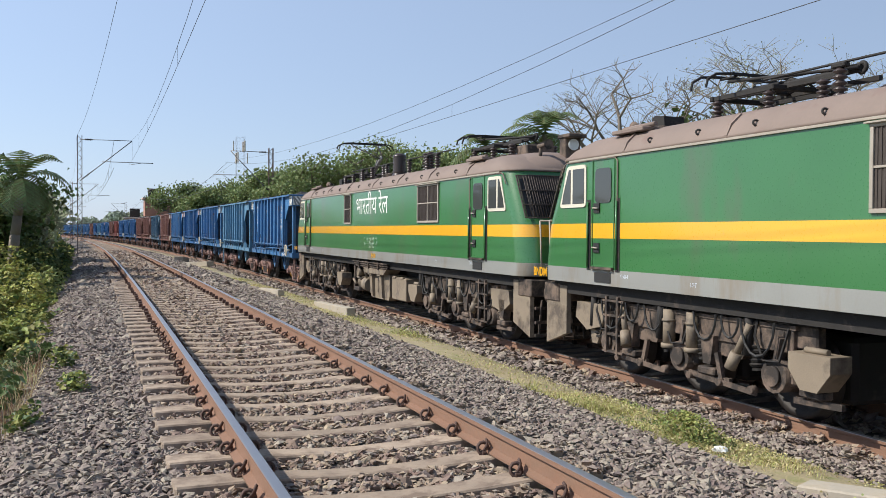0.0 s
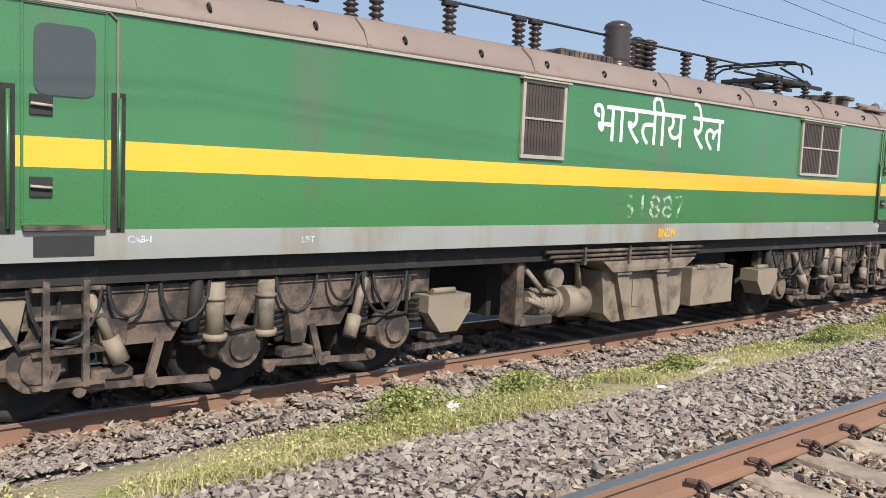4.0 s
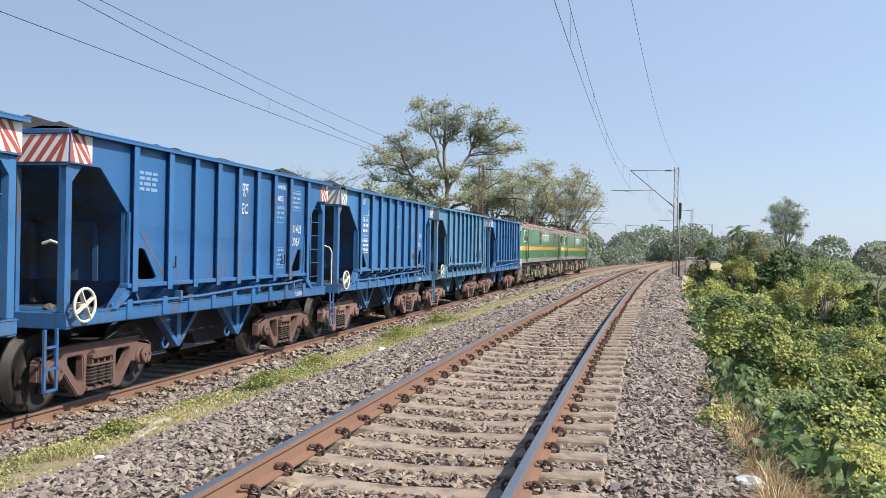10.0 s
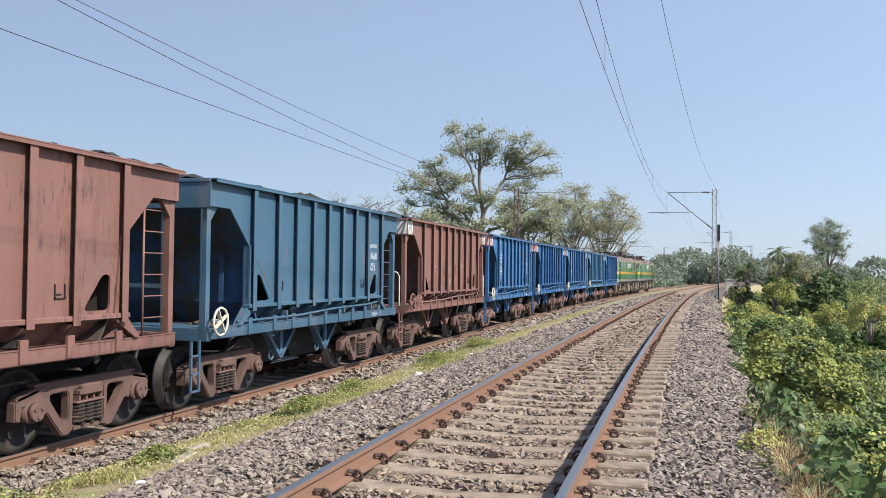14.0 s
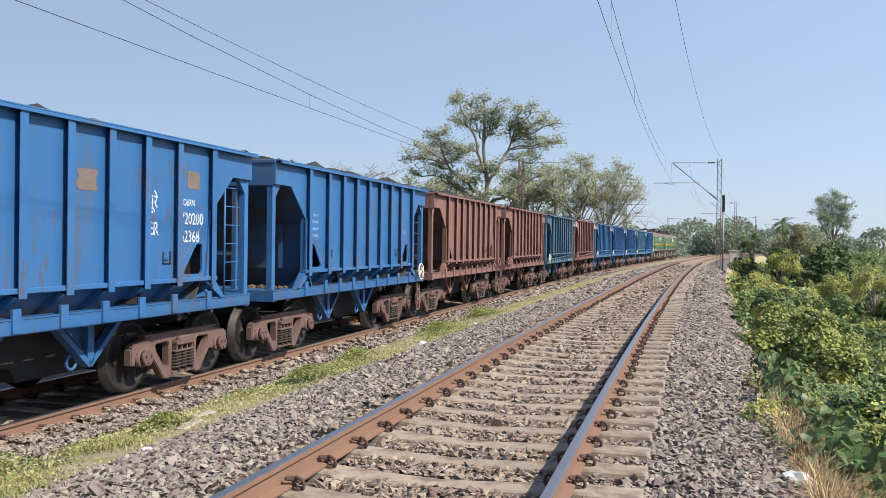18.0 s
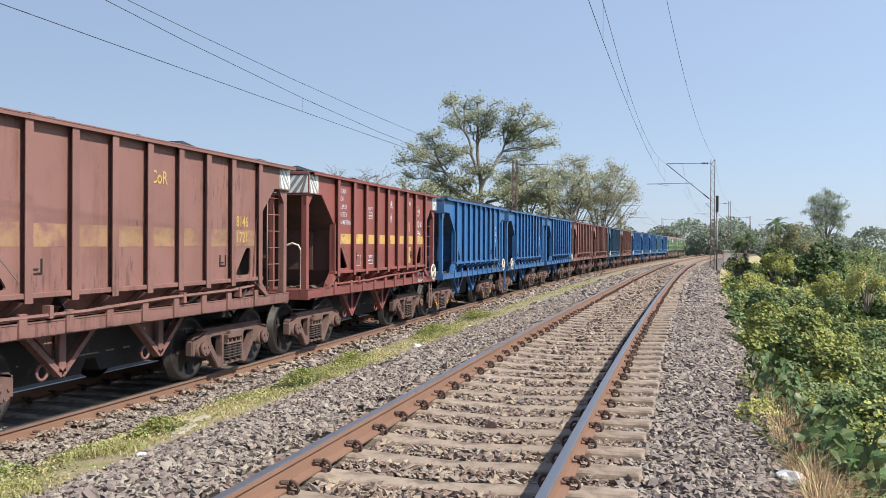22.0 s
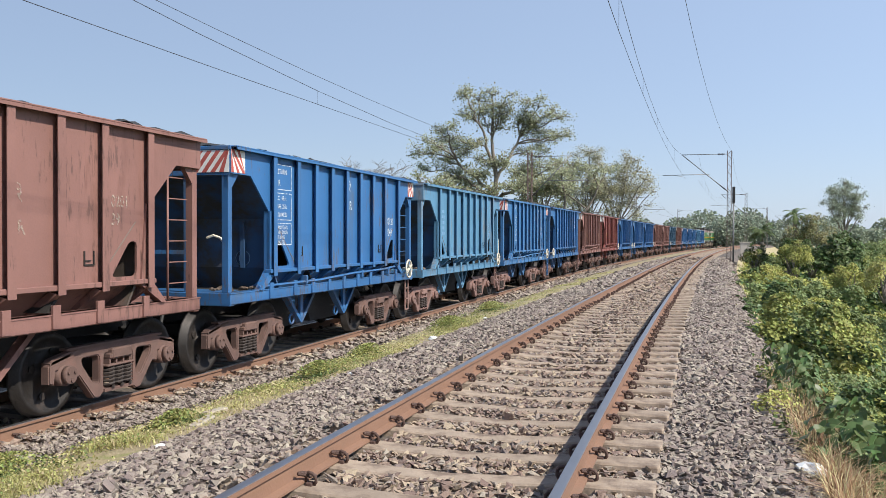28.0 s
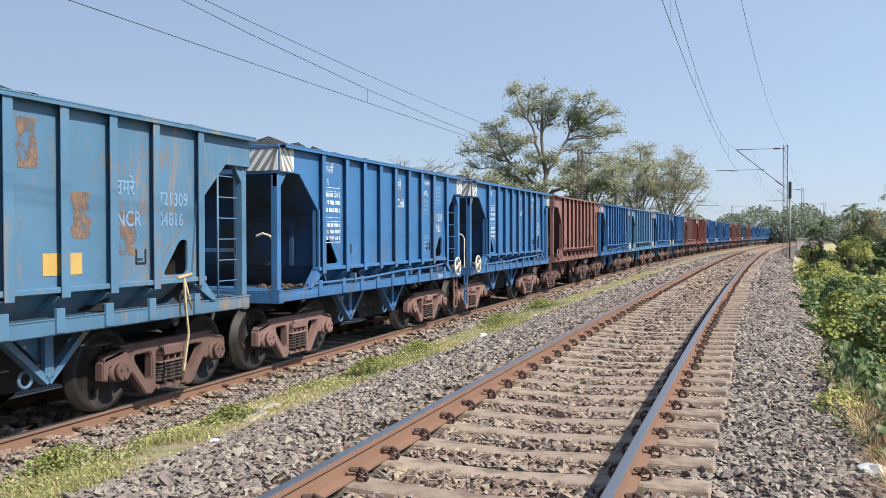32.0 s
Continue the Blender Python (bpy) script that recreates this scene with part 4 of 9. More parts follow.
        bmesh.ops.create_icosphere(bm, subdivisions=1, radius=r_, matrix=Matrix.Translation(q) @ Matrix.Diagonal((1.2, 0.9, 0.6, 1)))
    for v in bm.verts:
        v.co += Vector((noise.noise(v.co * 13), noise.noise(v.co * 11 + Vector((3, 1, 2))), 0)) * 0.04
    part("spilt_lumps", bm, M["under"], wg, "spilt stones on the end platform")
    # warning panels at the upper corners
    if panels != "plain":
        paints = [M["white"], M["redstripe"] if panels == "red" else M["skirt"]]
        for e in (-1, 1):
            bm = bmesh.new()
            y0, y1 = (-HALF, -HALF + 0.42) if e < 0 else (HALF - 0.42, HALF)
            box(bm, SIDE + 0.001, SIDE + 0.004, y0, y1, 3.12, TOP - 0.055, 0, 0)
            stripes(bm, y0, y1, 3.12, TOP - 0.055, SIDE + 0.007, 1)
            part("side_warning_panel", bm, paints, wg, "faded striped warning panel")
            bm = bmesh.new()
            ye = e * (HALF + 0.004)
            box(bm, 0.75, SIDE - 0.03, ye - 0.003, ye + 0.003, 3.12, TOP - 0.065, 0, 0)
            for i in range(5):
                a = 0.75 + i * 0.15
                vs = [bm.verts.new(q) for q in ((a, e * (HALF + 0.01), 3.12), (a + 0.08, e * (HALF + 0.01), 3.12), (min(a + 0.33, SIDE - 0.03), e * (HALF + 0.01), TOP - 0.07), (min(a + 0.25, SIDE - 0.06), e * (HALF + 0.01), TOP - 0.07))]
                f = bm.faces.new(vs)
                f.material_index = 1
            part("end_warning_panel", bm, paints, wg, "faded striped warning panel")
    # coal, heaped unevenly and spilt on the rim
    nx, ny, sd = 13, 72, 3.7 * HEAPS[0]
    HEAPS[0] += 1
    bm = bmesh.new()
    vs = []
    for i in range(ny + 1):
        row = []
        y = -HALF + 0.05 + (2 * HALF - 0.1) * i / ny
        heap = max(0.0, noise.noise((sd, y * 0.6, 1.3)) - 0.02) + 0.7 * max(0.0, abs(y) - 3.0) * max(0.0, 0.5 + noise.noise((sd, y * 0.2, 4.4)))
        for j in range(nx + 1):
            x = -SIDE - 0.05 + (2 * SIDE + 0.1) * j / nx
            inner = min(1.0, (SIDE + 0.05 - abs(x)) / 0.75, (HALF - abs(y)) / 0.5)
            rough = noise.noise((x * 4.1 + sd, y * 4.1, 7.7)) + 0.6 * noise.noise((x * 9.0, y * 9.0 + sd, 2.2))
            z = TOP - 0.012 + 0.045 * max(0, rough + 0.2) + inner * (0.24 * heap + 0.03 + 0.13 * rough)
            row.append(bm.verts.new((x, y, z)))
        vs.append(row)
    for i in range(ny):
        for j in range(nx):
            bm.faces.new((vs[i][j], vs[i][j + 1], vs[i + 1][j + 1], vs[i + 1][j]))
    part("coal_load", bm, M["coal"], wg, "heaped black coal")
    for y in (-3.1, 3.1):
        bogie(wg, y, "" if paint in ("blue", "faded") else "old_")
    for y in AXLES:
        wheelset(wg, y)
    return wg

# ---- electric locomotives ----
def lettering(text, size, material_, parent, m, name="lettering", label="", sx=1.0, bold=0.022):
    """Writing in the built-in font as a flat mesh; m puts its baseline start, x along the writing and z out of the surface."""
    c = bpy.data.curves.new("lettering", "FONT")
    c.body, c.size, c.resolution_u, c.offset = text, size, 3, size * bold
    tmp = bpy.data.objects.new("lettering", c)
    me = bpy.data.meshes.new_from_object(tmp)
    bpy.data.objects.remove(tmp)
    me.materials.clear()
    me.materials.append(material_)
    ob = share(name, me, parent, m @ Matrix.Diagonal((sx, 1, 1, 1)))
    if label:
        tagged(ob, label)
    return ob


def near_side(x, y, z):
    """Pose of writing on a side that faces +x, starting at y, z."""
    return Matrix(((0, 0, 1, x), (1, 0, 0, y), (0, 1, 0, z), (0, 0, 0, 1)))


def plan(w, l, r, z):
    """A rounded rectangle in plan."""
    pts = []
    for cx, cy, a0 in ((w - r, l - r, 0), (-w + r, l - r, 90), (-w + r, -l + r, 180), (w - r, -l + r, 270)):
        for k in range(7):
            a = radians(a0 + k * 15)
            pts.append(Vector((cx + r * math.cos(a), cy + r * math.sin(a), z)))
    return pts


def shell(rows, name, m, parent, label="", cap=False):
    bm = bmesh.new()
    loft(bm, [plan(*r) for r in rows], 0, True)
    if not cap:
        flat = [f for f in bm.faces if len(f.verts) > 4]
        bmesh.ops.delete(bm, geom=flat, context="FACES_ONLY")
    for f in bm.faces:
        f.smooth = len(f.verts) == 4
    ob = part(name, bm, m, parent, label)
    return ob


def framed(bm, x, y0, y1, z0, z1, t=0.03, d=0.02, mat=0, slant=0.0):
    """A frame round an opening in a side, proud of x by d."""
    s = 1 if x > 0 else -1
    for a, b, c, e in ((y0 - t, y1 + t, z0 - t, z0), (y0 - t, y1 + t, z1, z1 + t), (y0 - t, y0, z0, z1), (y1, y1 + t, z0, z1)):
        box(bm, x, x + s * d, a, b, c, e, 0.004, mat)


def insulator(parent, x, y, z, h=0.34, r=0.075, n=6):
    bm = bmesh.new()
    rows = []
    for i in range(n):
        z0 = i * h / n
        rows += [(r * 0.5, z0), (r, z0 + h / n * 0.35), (r, z0 + h / n * 0.5), (r * 0.5, z0 + h / n * 0.9)]
    rows.append((r * 0.45, h))
    lathe(bm, rows, 12, pose(x, y, z))
    return part("insulator", bm, M["insul"], parent, "ribbed dark insulator")


def pantograph(parent, y, z, raised):
    """Single arm pantograph: base frame on insulators, lower arm, upper arm, head with two strips."""
    pg = part("pantograph", box(box(bmesh.new(), -0.55, 0.55, y - 0.62, y - 0.55, z + 0.30, z + 0.37, 0.01), -0.55, 0.55, y + 0.55, y + 0.62, z + 0.30, z + 0.37, 0.01), M["dark"], parent, "raised pantograph" if raised else "folded pantograph")
    bm = bmesh.new()
    for x in (-0.5, 0.5):
        bar(bm, (x, y - 0.6, z + 0.335), (x, y + 0.6, z + 0.335), 0.06, 0.06)
    rod(bm, (-0.3, y, z + 0.4), (0.3, y, z + 0.4), 0.05, 8)
    ring(bm, (0, y + 0.35, z + 0.42), (1, 0, 0), 0.08, 0.03, 12, 5)
    bar(bm, (-0.3, y - 0.6, z + 0.36), (-0.3, y + 1.5, z + 0.36), 0.06, 0.06)
    bar(bm, (0.3, y - 0.6, z + 0.36), (0.3, y + 1.5, z + 0.36), 0.06, 0.06)
    rod(bm, (0.12, y - 0.5, z + 0.42), (0.12, y + 0.3, z + 0.42), 0.06, 10)
    part("base_frame", bm, M["dark"], pg)
    for x in (-0.5, 0.5):
        for yy in (y - 0.5, y + 0.5, y + 1.4):
            insulator(pg, x, yy, z, 0.3, 0.085, 5)
    knee = Vector((0, y + 1.9, z + 0.80)) if raised else Vector((0, y + 1.5, z + 0.46))
    top = Vector((0, y + 0.15, z + 1.34)) if raised else Vector((0, y - 0.35, z + 0.55))
    foot = Vector((0, y + 1.05, z + 0.36)) if raised else Vector((0, y + 0.05, z + 0.42))
    bm = bmesh.new()
    rod(bm, foot, knee, 0.065, 8, 0.05)
    rod(bm, foot + Vector((0.1, 0.25, -0.02)), knee + Vector((0.1, -0.1, -0.06)), 0.018, 6)
    ring(bm, knee, (1, 0, 0), 0.06, 0.03, 10, 5)
    part("lower_arm", bm, M["galv"] if raised else M["dark"], pg)
    bm = bmesh.new()
    for s in (-1, 1):
        rod(bm, knee + Vector((s * 0.06, 0, 0)), top + Vector((s * 0.45, 0, 0)), 0.022, 6)
    rod(bm, knee + Vector((0, -0.02, 0.05)), top, 0.012, 5)
    part("upper_arm", bm, M["dark"], pg)
    bm = bmesh.new()
    for dy in (-0.16, 0.16):
        bar(bm, top + Vector((-0.55, dy, 0.08)), top + Vector((0.55, dy, 0.08)), 0.05, 0.035)
        for s in (-1, 1):
            pts = [top + Vector((s * 0.55, dy, 0.08)), top + Vector((s * 0.78, dy, 0.06)), top + Vector((s * 0.92, dy, -0.02)), top + Vector((s * 0.95, dy, -0.13))]
            tube(bm, pts, 0.02, 6)
    for s in (-1, 1):
        rod(bm, top + Vector((s * 0.45, -0.16, 0.05)), top + Vector((s * 0.45, 0.16, 0.05)), 0.018, 6)
    part("collector_head", bm, M["dark"], pg)
    return pg


def loco_bogie(parent, ys):
    """A three-axle bogie: frame, axle boxes, coil springs, brake cylinders, sand gear."""
    y0, y1 = ys[0] - 0.75, ys[-1] + 0.75
    bg = part("bogie", box(bmesh.new(), -0.95, 0.95, ys[1] - 0.3, ys[1] + 0.3, 0.72, 0.92, 0.02), M["under"], parent)
    for s in (-1, 1):
        bm = bmesh.new()
        x0, x1 = s * 1.06, s * 1.2
        box(bm, x0, x1, y0 + 0.2, y1 - 0.2, 0.86, 1.13, 0.02)
        for a, b in zip(ys, ys[1:]):
            m = (a + b) / 2
            prism(bm, [(m - 0.42, 0.9), (m + 0.42, 0.9), (m + 0.25, 0.62), (m - 0.25, 0.62)], x0, x1 + s * 0.02)
        part("side_frame", bm, M["under"], bg)
        for y in ys:
            bm = bmesh.new()
            rod(bm, (s * 0.98, y, 0.52), (s * 1.30, y, 0.52), 0.2, 14)
            rod(bm, (s * 1.30, y, 0.52), (s * 1.34, y, 0.52), 0.12, 12)
            box(bm, s * 1.04, s * 1.24, y - 0.28, y + 0.28, 0.42, 0.6, 0.04)
            bar(bm, (s * 1.2, y - 0.05, 0.60), (s * 1.26, y + 0.1, 0.98), 0.1, 0.1)
            part("axle_box", bm, M["under"], bg)
            for d in (-0.38, 0.38):
                part("coil_spring", coil(bmesh.new(), (s * 1.16, y + d, 0.54), 0.1, 0.024, 0.3, 5.5, 10), M["dark"], bg)
            bm = bmesh.new()
            prism(bm, [(y + 0.46, 0.86), (y + 0.72, 0.86), (y + 0.66, 0.5), (y + 0.52, 0.5)], s * 1.18, s * 1.32)
            box(bm, s * 1.16, s * 1.34, y + 0.42, y + 0.76, 0.36, 0.46, 0.02)
            bar(bm, (s * 1.26, y + 0.3, 0.30), (s * 1.26, y + 0.98, 0.33), 0.05, 0.07)
            part("brake_gear", bm, M["under"], bg)
            bm = bmesh.new()
            pts = [Vector((s * 1.25, y - 0.3, 1.25)), Vector((s * 1.33, y - 0.28, 0.95)), Vector((s * 1.34, y - 0.12, 0.68)), Vector((s * 1.33, y + 0.12, 0.7)), Vector((s * 1.26, y + 0.2, 1.1))]
            tube(bm, pts, 0.018, 5)
            rod(bm, (s * 1.28, y - 0.46, 0.7), (s * 1.28, y - 0.42, 1.2), 0.06, 8)
            part("hose", bm, M["dark"], bg)
        # beam face, sand hoppers, dampers, brake rods and cables
        bm = bmesh.new()
        box(bm, s * 1.19, s * 1.25, y0 + 0.5, y1 - 0.5, 0.80, 1.10, 0.01)
        box(bm, s * 1.20, s * 1.27, y0 + 0.45, y1 - 0.45, 1.07, 1.12, 0.0)
        part("beam_face", bm, M["under"], bg)
        for e in (-1, 1):
            ye = ys[1] - math.copysign(2.4, ys[1])
            bm = bmesh.new()
            if e > 0:
                prism(bm, [(ye - 0.3, 0.86), (ye + 0.3, 0.86), (ye + 0.3, 0.68), (ye + 0.12, 0.46), (ye - 0.12, 0.46), (ye - 0.3, 0.68)], s * 1.12, s * 1.42)
                rod(bm, (s * 1.3, ye - 0.16, 0.89), (s * 1.3, ye + 0.16, 0.89), 0.035, 8)
                part("sand_hopper", bm, M["tank"], bg, "khaki sand hopper")
                bm = bmesh.new()
            bm = bmesh.new()
            a = Vector((s * 1.3, ys[1] + e * 1.35, 1.08))
            b_ = Vector((s * 1.36, ys[1] + e * 1.2, 0.72))
            rod(bm, a, b_, 0.045, 8)
            rod(bm, b_, b_ + (b_ - a) * 0.55, 0.075, 10)
            part("damper", bm, M["tank"], bg)
            bm = bmesh.new()
            ya = ys[1] + e * 0.85
            bar(bm, (s * 1.3, ya - 0.62, 0.34), (s * 1.3, ya + 0.62, 0.27), 0.04, 0.06)
            for d in (-0.58, 0.0, 0.58):
                rod(bm, (s * 1.27, ya + d, 0.31), (s * 1.36, ya + d, 0.31), 0.05, 8)
            bar(bm, (s * 1.28, ya, 0.3), (s * 1.28, ya - e * 0.1, 0.66), 0.05, 0.07)
            part("brake_rod", bm, M["under"], bg)
            for k, (dy, dz) in enumerate(((0.22, 0.34), (0.16, 0.26), (0.28, 0.42))):
                bm = bmesh.new()
                yc = ys[1] + e * (0.55 + 0.5 * k)
                arc = [Vector((s * (1.33 + 0.02 * k), yc + dy * math.cos(math.pi * q / 8), 1.14 - dz * math.sin(math.pi * q / 8))) for q in range(9)]
                tube(bm, arc, 0.016, 5)
                part("cable_loop", bm, M["rubber"], bg)
            bm = bmesh.new()
            yb = ys[1] + e * 0.25
            rod(bm, (s * 1.28, yb, 0.66), (s * 1.28, yb, 1.12), 0.085, 12)
            rod(bm, (s * 1.28, yb, 0.6), (s * 1.28, yb, 0.66), 0.11, 12)
            rod(bm, (s * 1.28, yb, 0.96), (s * 1.28, yb, 0.99), 0.1, 12)
            part("brake_cylinder", bm, M["tank"], bg)
    for y in ys:
        part("traction_motor", box(bmesh.new(), -0.72, 0.72, y - 0.5, y + 0.62, 0.24, 1.0, 0.06), M["dark"], bg)
    return bg


def make_loco(label, number, raised=True):
    lc = tagged(empty("electric_locomotive"), label, "locomotive", "pair of locomotives")
    W, L = 1.5, 9.39
    shell([(W, L - 0.02, 0.42, 1.365), (W, L, 0.42, 1.39), (W, L, 0.42, 1.605)], "skirt", M["skirt"], lc, "grey painted lower body skirt")
    shell([(W, L, 0.42, 1.605), (W, L - 0.08, 0.42, 2.07)], "lower_body_panel", M["green"], lc)
    shell([(W + 0.002, L - 0.078, 0.42, 2.07), (W + 0.002, L - 0.12, 0.42, 2.295)], "yellow_band", M["yellow"], lc, "bright yellow waist band")
    shell([(W, L - 0.12, 0.42, 2.295), (W, L - 0.155, 0.42, 2.38), (W, L - 0.57, 0.42, 3.18), (W, L - 0.63, 0.42, 3.285)], "upper_body_panel", M["green"], lc)
    shell([(W, L - 0.63, 0.42, 3.285), (W + 0.025, L - 0.60, 0.42, 3.30), (W + 0.02, L - 0.62, 0.42, 3.33), (W - 0.05, L - 0.8, 0.42, 3.45), (W - 0.2, L - 1.15, 0.42, 3.59), (W - 0.6, L - 1.6, 0.3, 3.69)], "roof", M["roof"], lc, "dusty brown cambered roof", True)
    bm = bmesh.new()
    box(bm, -1.35, 1.35, -L + 0.3, L - 0.3, 1.16, 1.37)
    box(bm, -0.8, 0.8, -2.2, 3.1, 0.45, 1.17)
    part("underframe", bm, M["dark"], lc)
    for s in (-1, 1):
        part("gutter", box(bmesh.new(), s * (W - 0.01), s * (W + 0.028), -L + 1.05, L - 1.05, 3.262, 3.294, 0.004), M["frame"], lc, "dusty pale rain gutter")
    # roof seams and lifting eyes
    for y in (-6.8, -4.6, -2.3, 0.3, 2.4, 4.6, 6.8):
        bm = bmesh.new()
        for s in (-1, 1):
            prism(bm, [(s * 1.525, 3.30), (s * 1.53, 3.33), (s * 1.465, 3.47), (s * 1.31, 3.605), (s * 1.30, 3.57), (s * 1.44, 3.44)], y - 0.025, y + 0.025, axis="y")
        part("roof_seam", bm, M["roof"], lc)
    for y in [-6.2 + 1.03 * i for i in range(13)]:
        bm = bmesh.new()
        ring(bm, (1.475, y, 3.425), (0.35, 1, 0.3), 0.035, 0.014, 10, 5)
        part("lifting_eye", bm, M["dark"], lc)
    for s in (-1, 1):
        # louvres
        for y0, y1, mull in ((-2.45, -1.81, 0), (3.96, 5.22, 1)):
            bm = bmesh.new()
            framed(bm, s * W, y0, y1, 2.40, 3.19, 0.045, 0.035)
            box(bm, s * W, s * (W + 0.03), y0, y1, 2.79, 2.815, 0.003)
            if mull:
                box(bm, s * W, s * (W + 0.03), (y0 + y1) / 2 - 0.015, (y0 + y1) / 2 + 0.015, 2.40, 3.19, 0.003)
            box(bm, s * W, s * (W + 0.07), y0 - 0.09, y1 + 0.09, 3.225, 3.245, 0.003)
            lv = part("louvre_frame", bm, M["frame"], lc, "framed filter window")
            bm = bmesh.new()
            box(bm, s * W, s * (W + 0.012), y0, y1, 2.40, 3.19)
            for i in range(int((y1 - y0) / 0.05)):
                box(bm, s * (W + 0.01), s * (W + 0.02), y0 + 0.02 + i * 0.05, y0 + 0.04 + i * 0.05, 2.41, 3.18)
            part("filter_mesh", bm, M["louver"], lv)
        for e in (-1, 1):
            # cab door with recessed handrails, and the step below it
            yd = e * 7.35
            bm = bmesh.new()
            framed(bm, s * W, yd - 0.29, yd + 0.29, 1.66, 3.24, 0.022, 0.014)
            dr = part("cab_door", bm, M["green"], lc, "green cab door")
            bm = bmesh.new()
            box(bm, s * (W + 0.001), s * (W + 0.002), yd - 0.01, yd + 0.01, 2.8, 2.9)
            prism(bm, rounded([(yd - 0.22, 2.60), (yd + 0.22, 2.60), (yd + 0.22, 3.12), (yd - 0.22, 3.12)], 0.09), s * (W + 0.002), s * (W + 0.012))
            part("door_window", bm, M["pane"], dr)
            # flat black plates stand in for the shade in the latch recesses
            bm = bmesh.new()
            for zz in (1.85, 2.45):
                box(bm, s * (W + 0.004), s * (W + 0.02), yd - 0.25, yd - 0.09, zz, zz + 0.15, 0.004)
            part("door_latch_recess", bm, M["rubber"], dr)
            bm = bmesh.new()
            for zz in (1.93, 2.53):
                rod(bm, (s * (W + 0.04), yd - 0.25, zz), (s * (W + 0.04), yd - 0.1, zz - 0.01), 0.012, 6)
            part("door_handle", bm, M["frame"], dr)
            for d in (-0.40, 0.40):
                # dark flat strip behind each handrail paints its recess's shade
                bm = bmesh.new()
                box(bm, s * (W + 0.001), s * (W + 0.006), yd + d - 0.055, yd + d + 0.055, 1.58, 2.66, 0.0)
                part("handrail_recess", bm, M["dark"], dr)
                bm = bmesh.new()
                rod(bm, (s * (W + 0.03), yd + d, 1.62), (s * (W + 0.03), yd + d, 2.62), 0.016, 6)
                part("handrail", bm, M["green"], dr)
            # black plate in place of the shaded hollow of the step
            bm = bmesh.new()
            box(bm, s * (W + 0.001), s * (W + 0.012), yd - 0.22, yd + 0.22, 1.41, 1.56, 0.0)
            part("step_recess", bm, M["rubber"], dr)
            bm = bmesh.new()
            box(bm, s * W, s * (W + 0.05), yd - 0.3, yd + 0.3, 1.60, 1.64, 0.005)
            part("door_sill", bm, M["under"], dr)
            # cab side window, slanted on its outer edge
            yw = e * 8.22
            ya, yb = yw - e * 0.34, yw + e * 0.34
            def frame_poly(g):
                return [(ya - e * g, 2.60 - g), (yb + e * (g + 0.04), 2.60 - g), (yb + e * (g - 0.04), 2.75), (yb - e * (0.2 - g), 3.16 + g), (ya - e * g, 3.16 + g)]
            bm = bmesh.new()
            prism(bm, rounded(frame_poly(0.05), 0.08), s * W, s * (W + 0.018))
            cw = part("cab_side_window", bm, M["cream"], lc, "white framed cab side window")
            bm = bmesh.new()
            mid = (ya + yb) / 2 + e * 0.04
            prism(bm, [(ya, 2.61), (mid - e * 0.035, 2.61), (mid - e * 0.035, 3.15), (ya, 3.15)], s * (W + 0.01), s * (W + 0.024))
            prism(bm, [(mid + e * 0.035, 2.61), (yb, 2.61), (yb - e * 0.03, 2.75), (yb - e * 0.21, 3.15), (mid + e * 0.035, 3.15)], s * (W + 0.01), s * (W + 0.024))
            part("window_pane", bm, M["pane"], cw)
            bm = bmesh.new()
            pts = [Vector((s * (W + 0.012), e * 8.62, 3.05)), Vector((s * (W + 0.012), e * 8.5, 3.24)), Vector((s * (W + 0.012), e * 8.42, 3.262)), Vector((s * (W + 0.012), e * 7.03, 3.262)), Vector((s * (W + 0.012), e * 6.96, 3.2)), Vector((s * (W + 0.012), e * 6.95, 1.62))]
            tube(bm, pts, 0.012, 5)
            part("rain_strip", bm, M["roof"], lc)
    # ends
    for e in (-1, 1):
        def face(z):
            return e * (L - float(np.interp(z, (1.605, 2.295, 2.38, 3.18, 3.285), (0, 0.12, 0.155, 0.57, 0.63))))

        def wrap(x, z, out):
            """A place on the front, which turns round the corners of the cab."""
            over = min(max(abs(x) - 1.08, 0), 0.41)
            return Vector((x * (1 + out * 0.5 * (over > 0.2)), face(z) - e * (0.42 - math.sqrt(0.1764 - over * over)) + e * out, z))
        for sx in (-1, 1):
            bm = bmesh.new()
            loft(bm, [[wrap(sx * u, 2.44, 0.01), wrap(sx * u, 2.44, 0.026), wrap(sx * u, 3.19, 0.026), wrap(sx * u, 3.19, 0.01)] for u in (0.05, 0.6, 1.08, 1.2, 1.28, 1.33)])
            ws = part("windscreen", bm, M["rubber"], lc, "dark windscreen behind a stone guard")
            bm = bmesh.new()
            for i in range(27):
                u = sx * (0.07 + i * 1.25 / 26)
                rod(bm, wrap(u, 2.42, 0.07), wrap(u, 3.2, 0.07), 0.009, 4)
            for z in (2.42, 2.66, 2.92, 3.2):
                tube(bm, [wrap(sx * u, z, 0.075) for u in (0.05, 0.6, 1.08, 1.2, 1.28, 1.34)], 0.014, 5)
            tube(bm, [wrap(sx * 1.34, 2.42, 0.075), wrap(sx * 1.34, 3.2, 0.075)], 0.016, 5)
            part("stone_guard", bm, M["louver"], ws, "dark wire stone guard")
        for x in (-0.75, 0.75):
            bm = bmesh.new()
            box(bm, x - 0.15, x + 0.15, e * (L - 0.14), e * (L - 0.06), 2.06, 2.26, 0.02)
            hl = part("headlamp_housing", bm, M["dark"], lc)
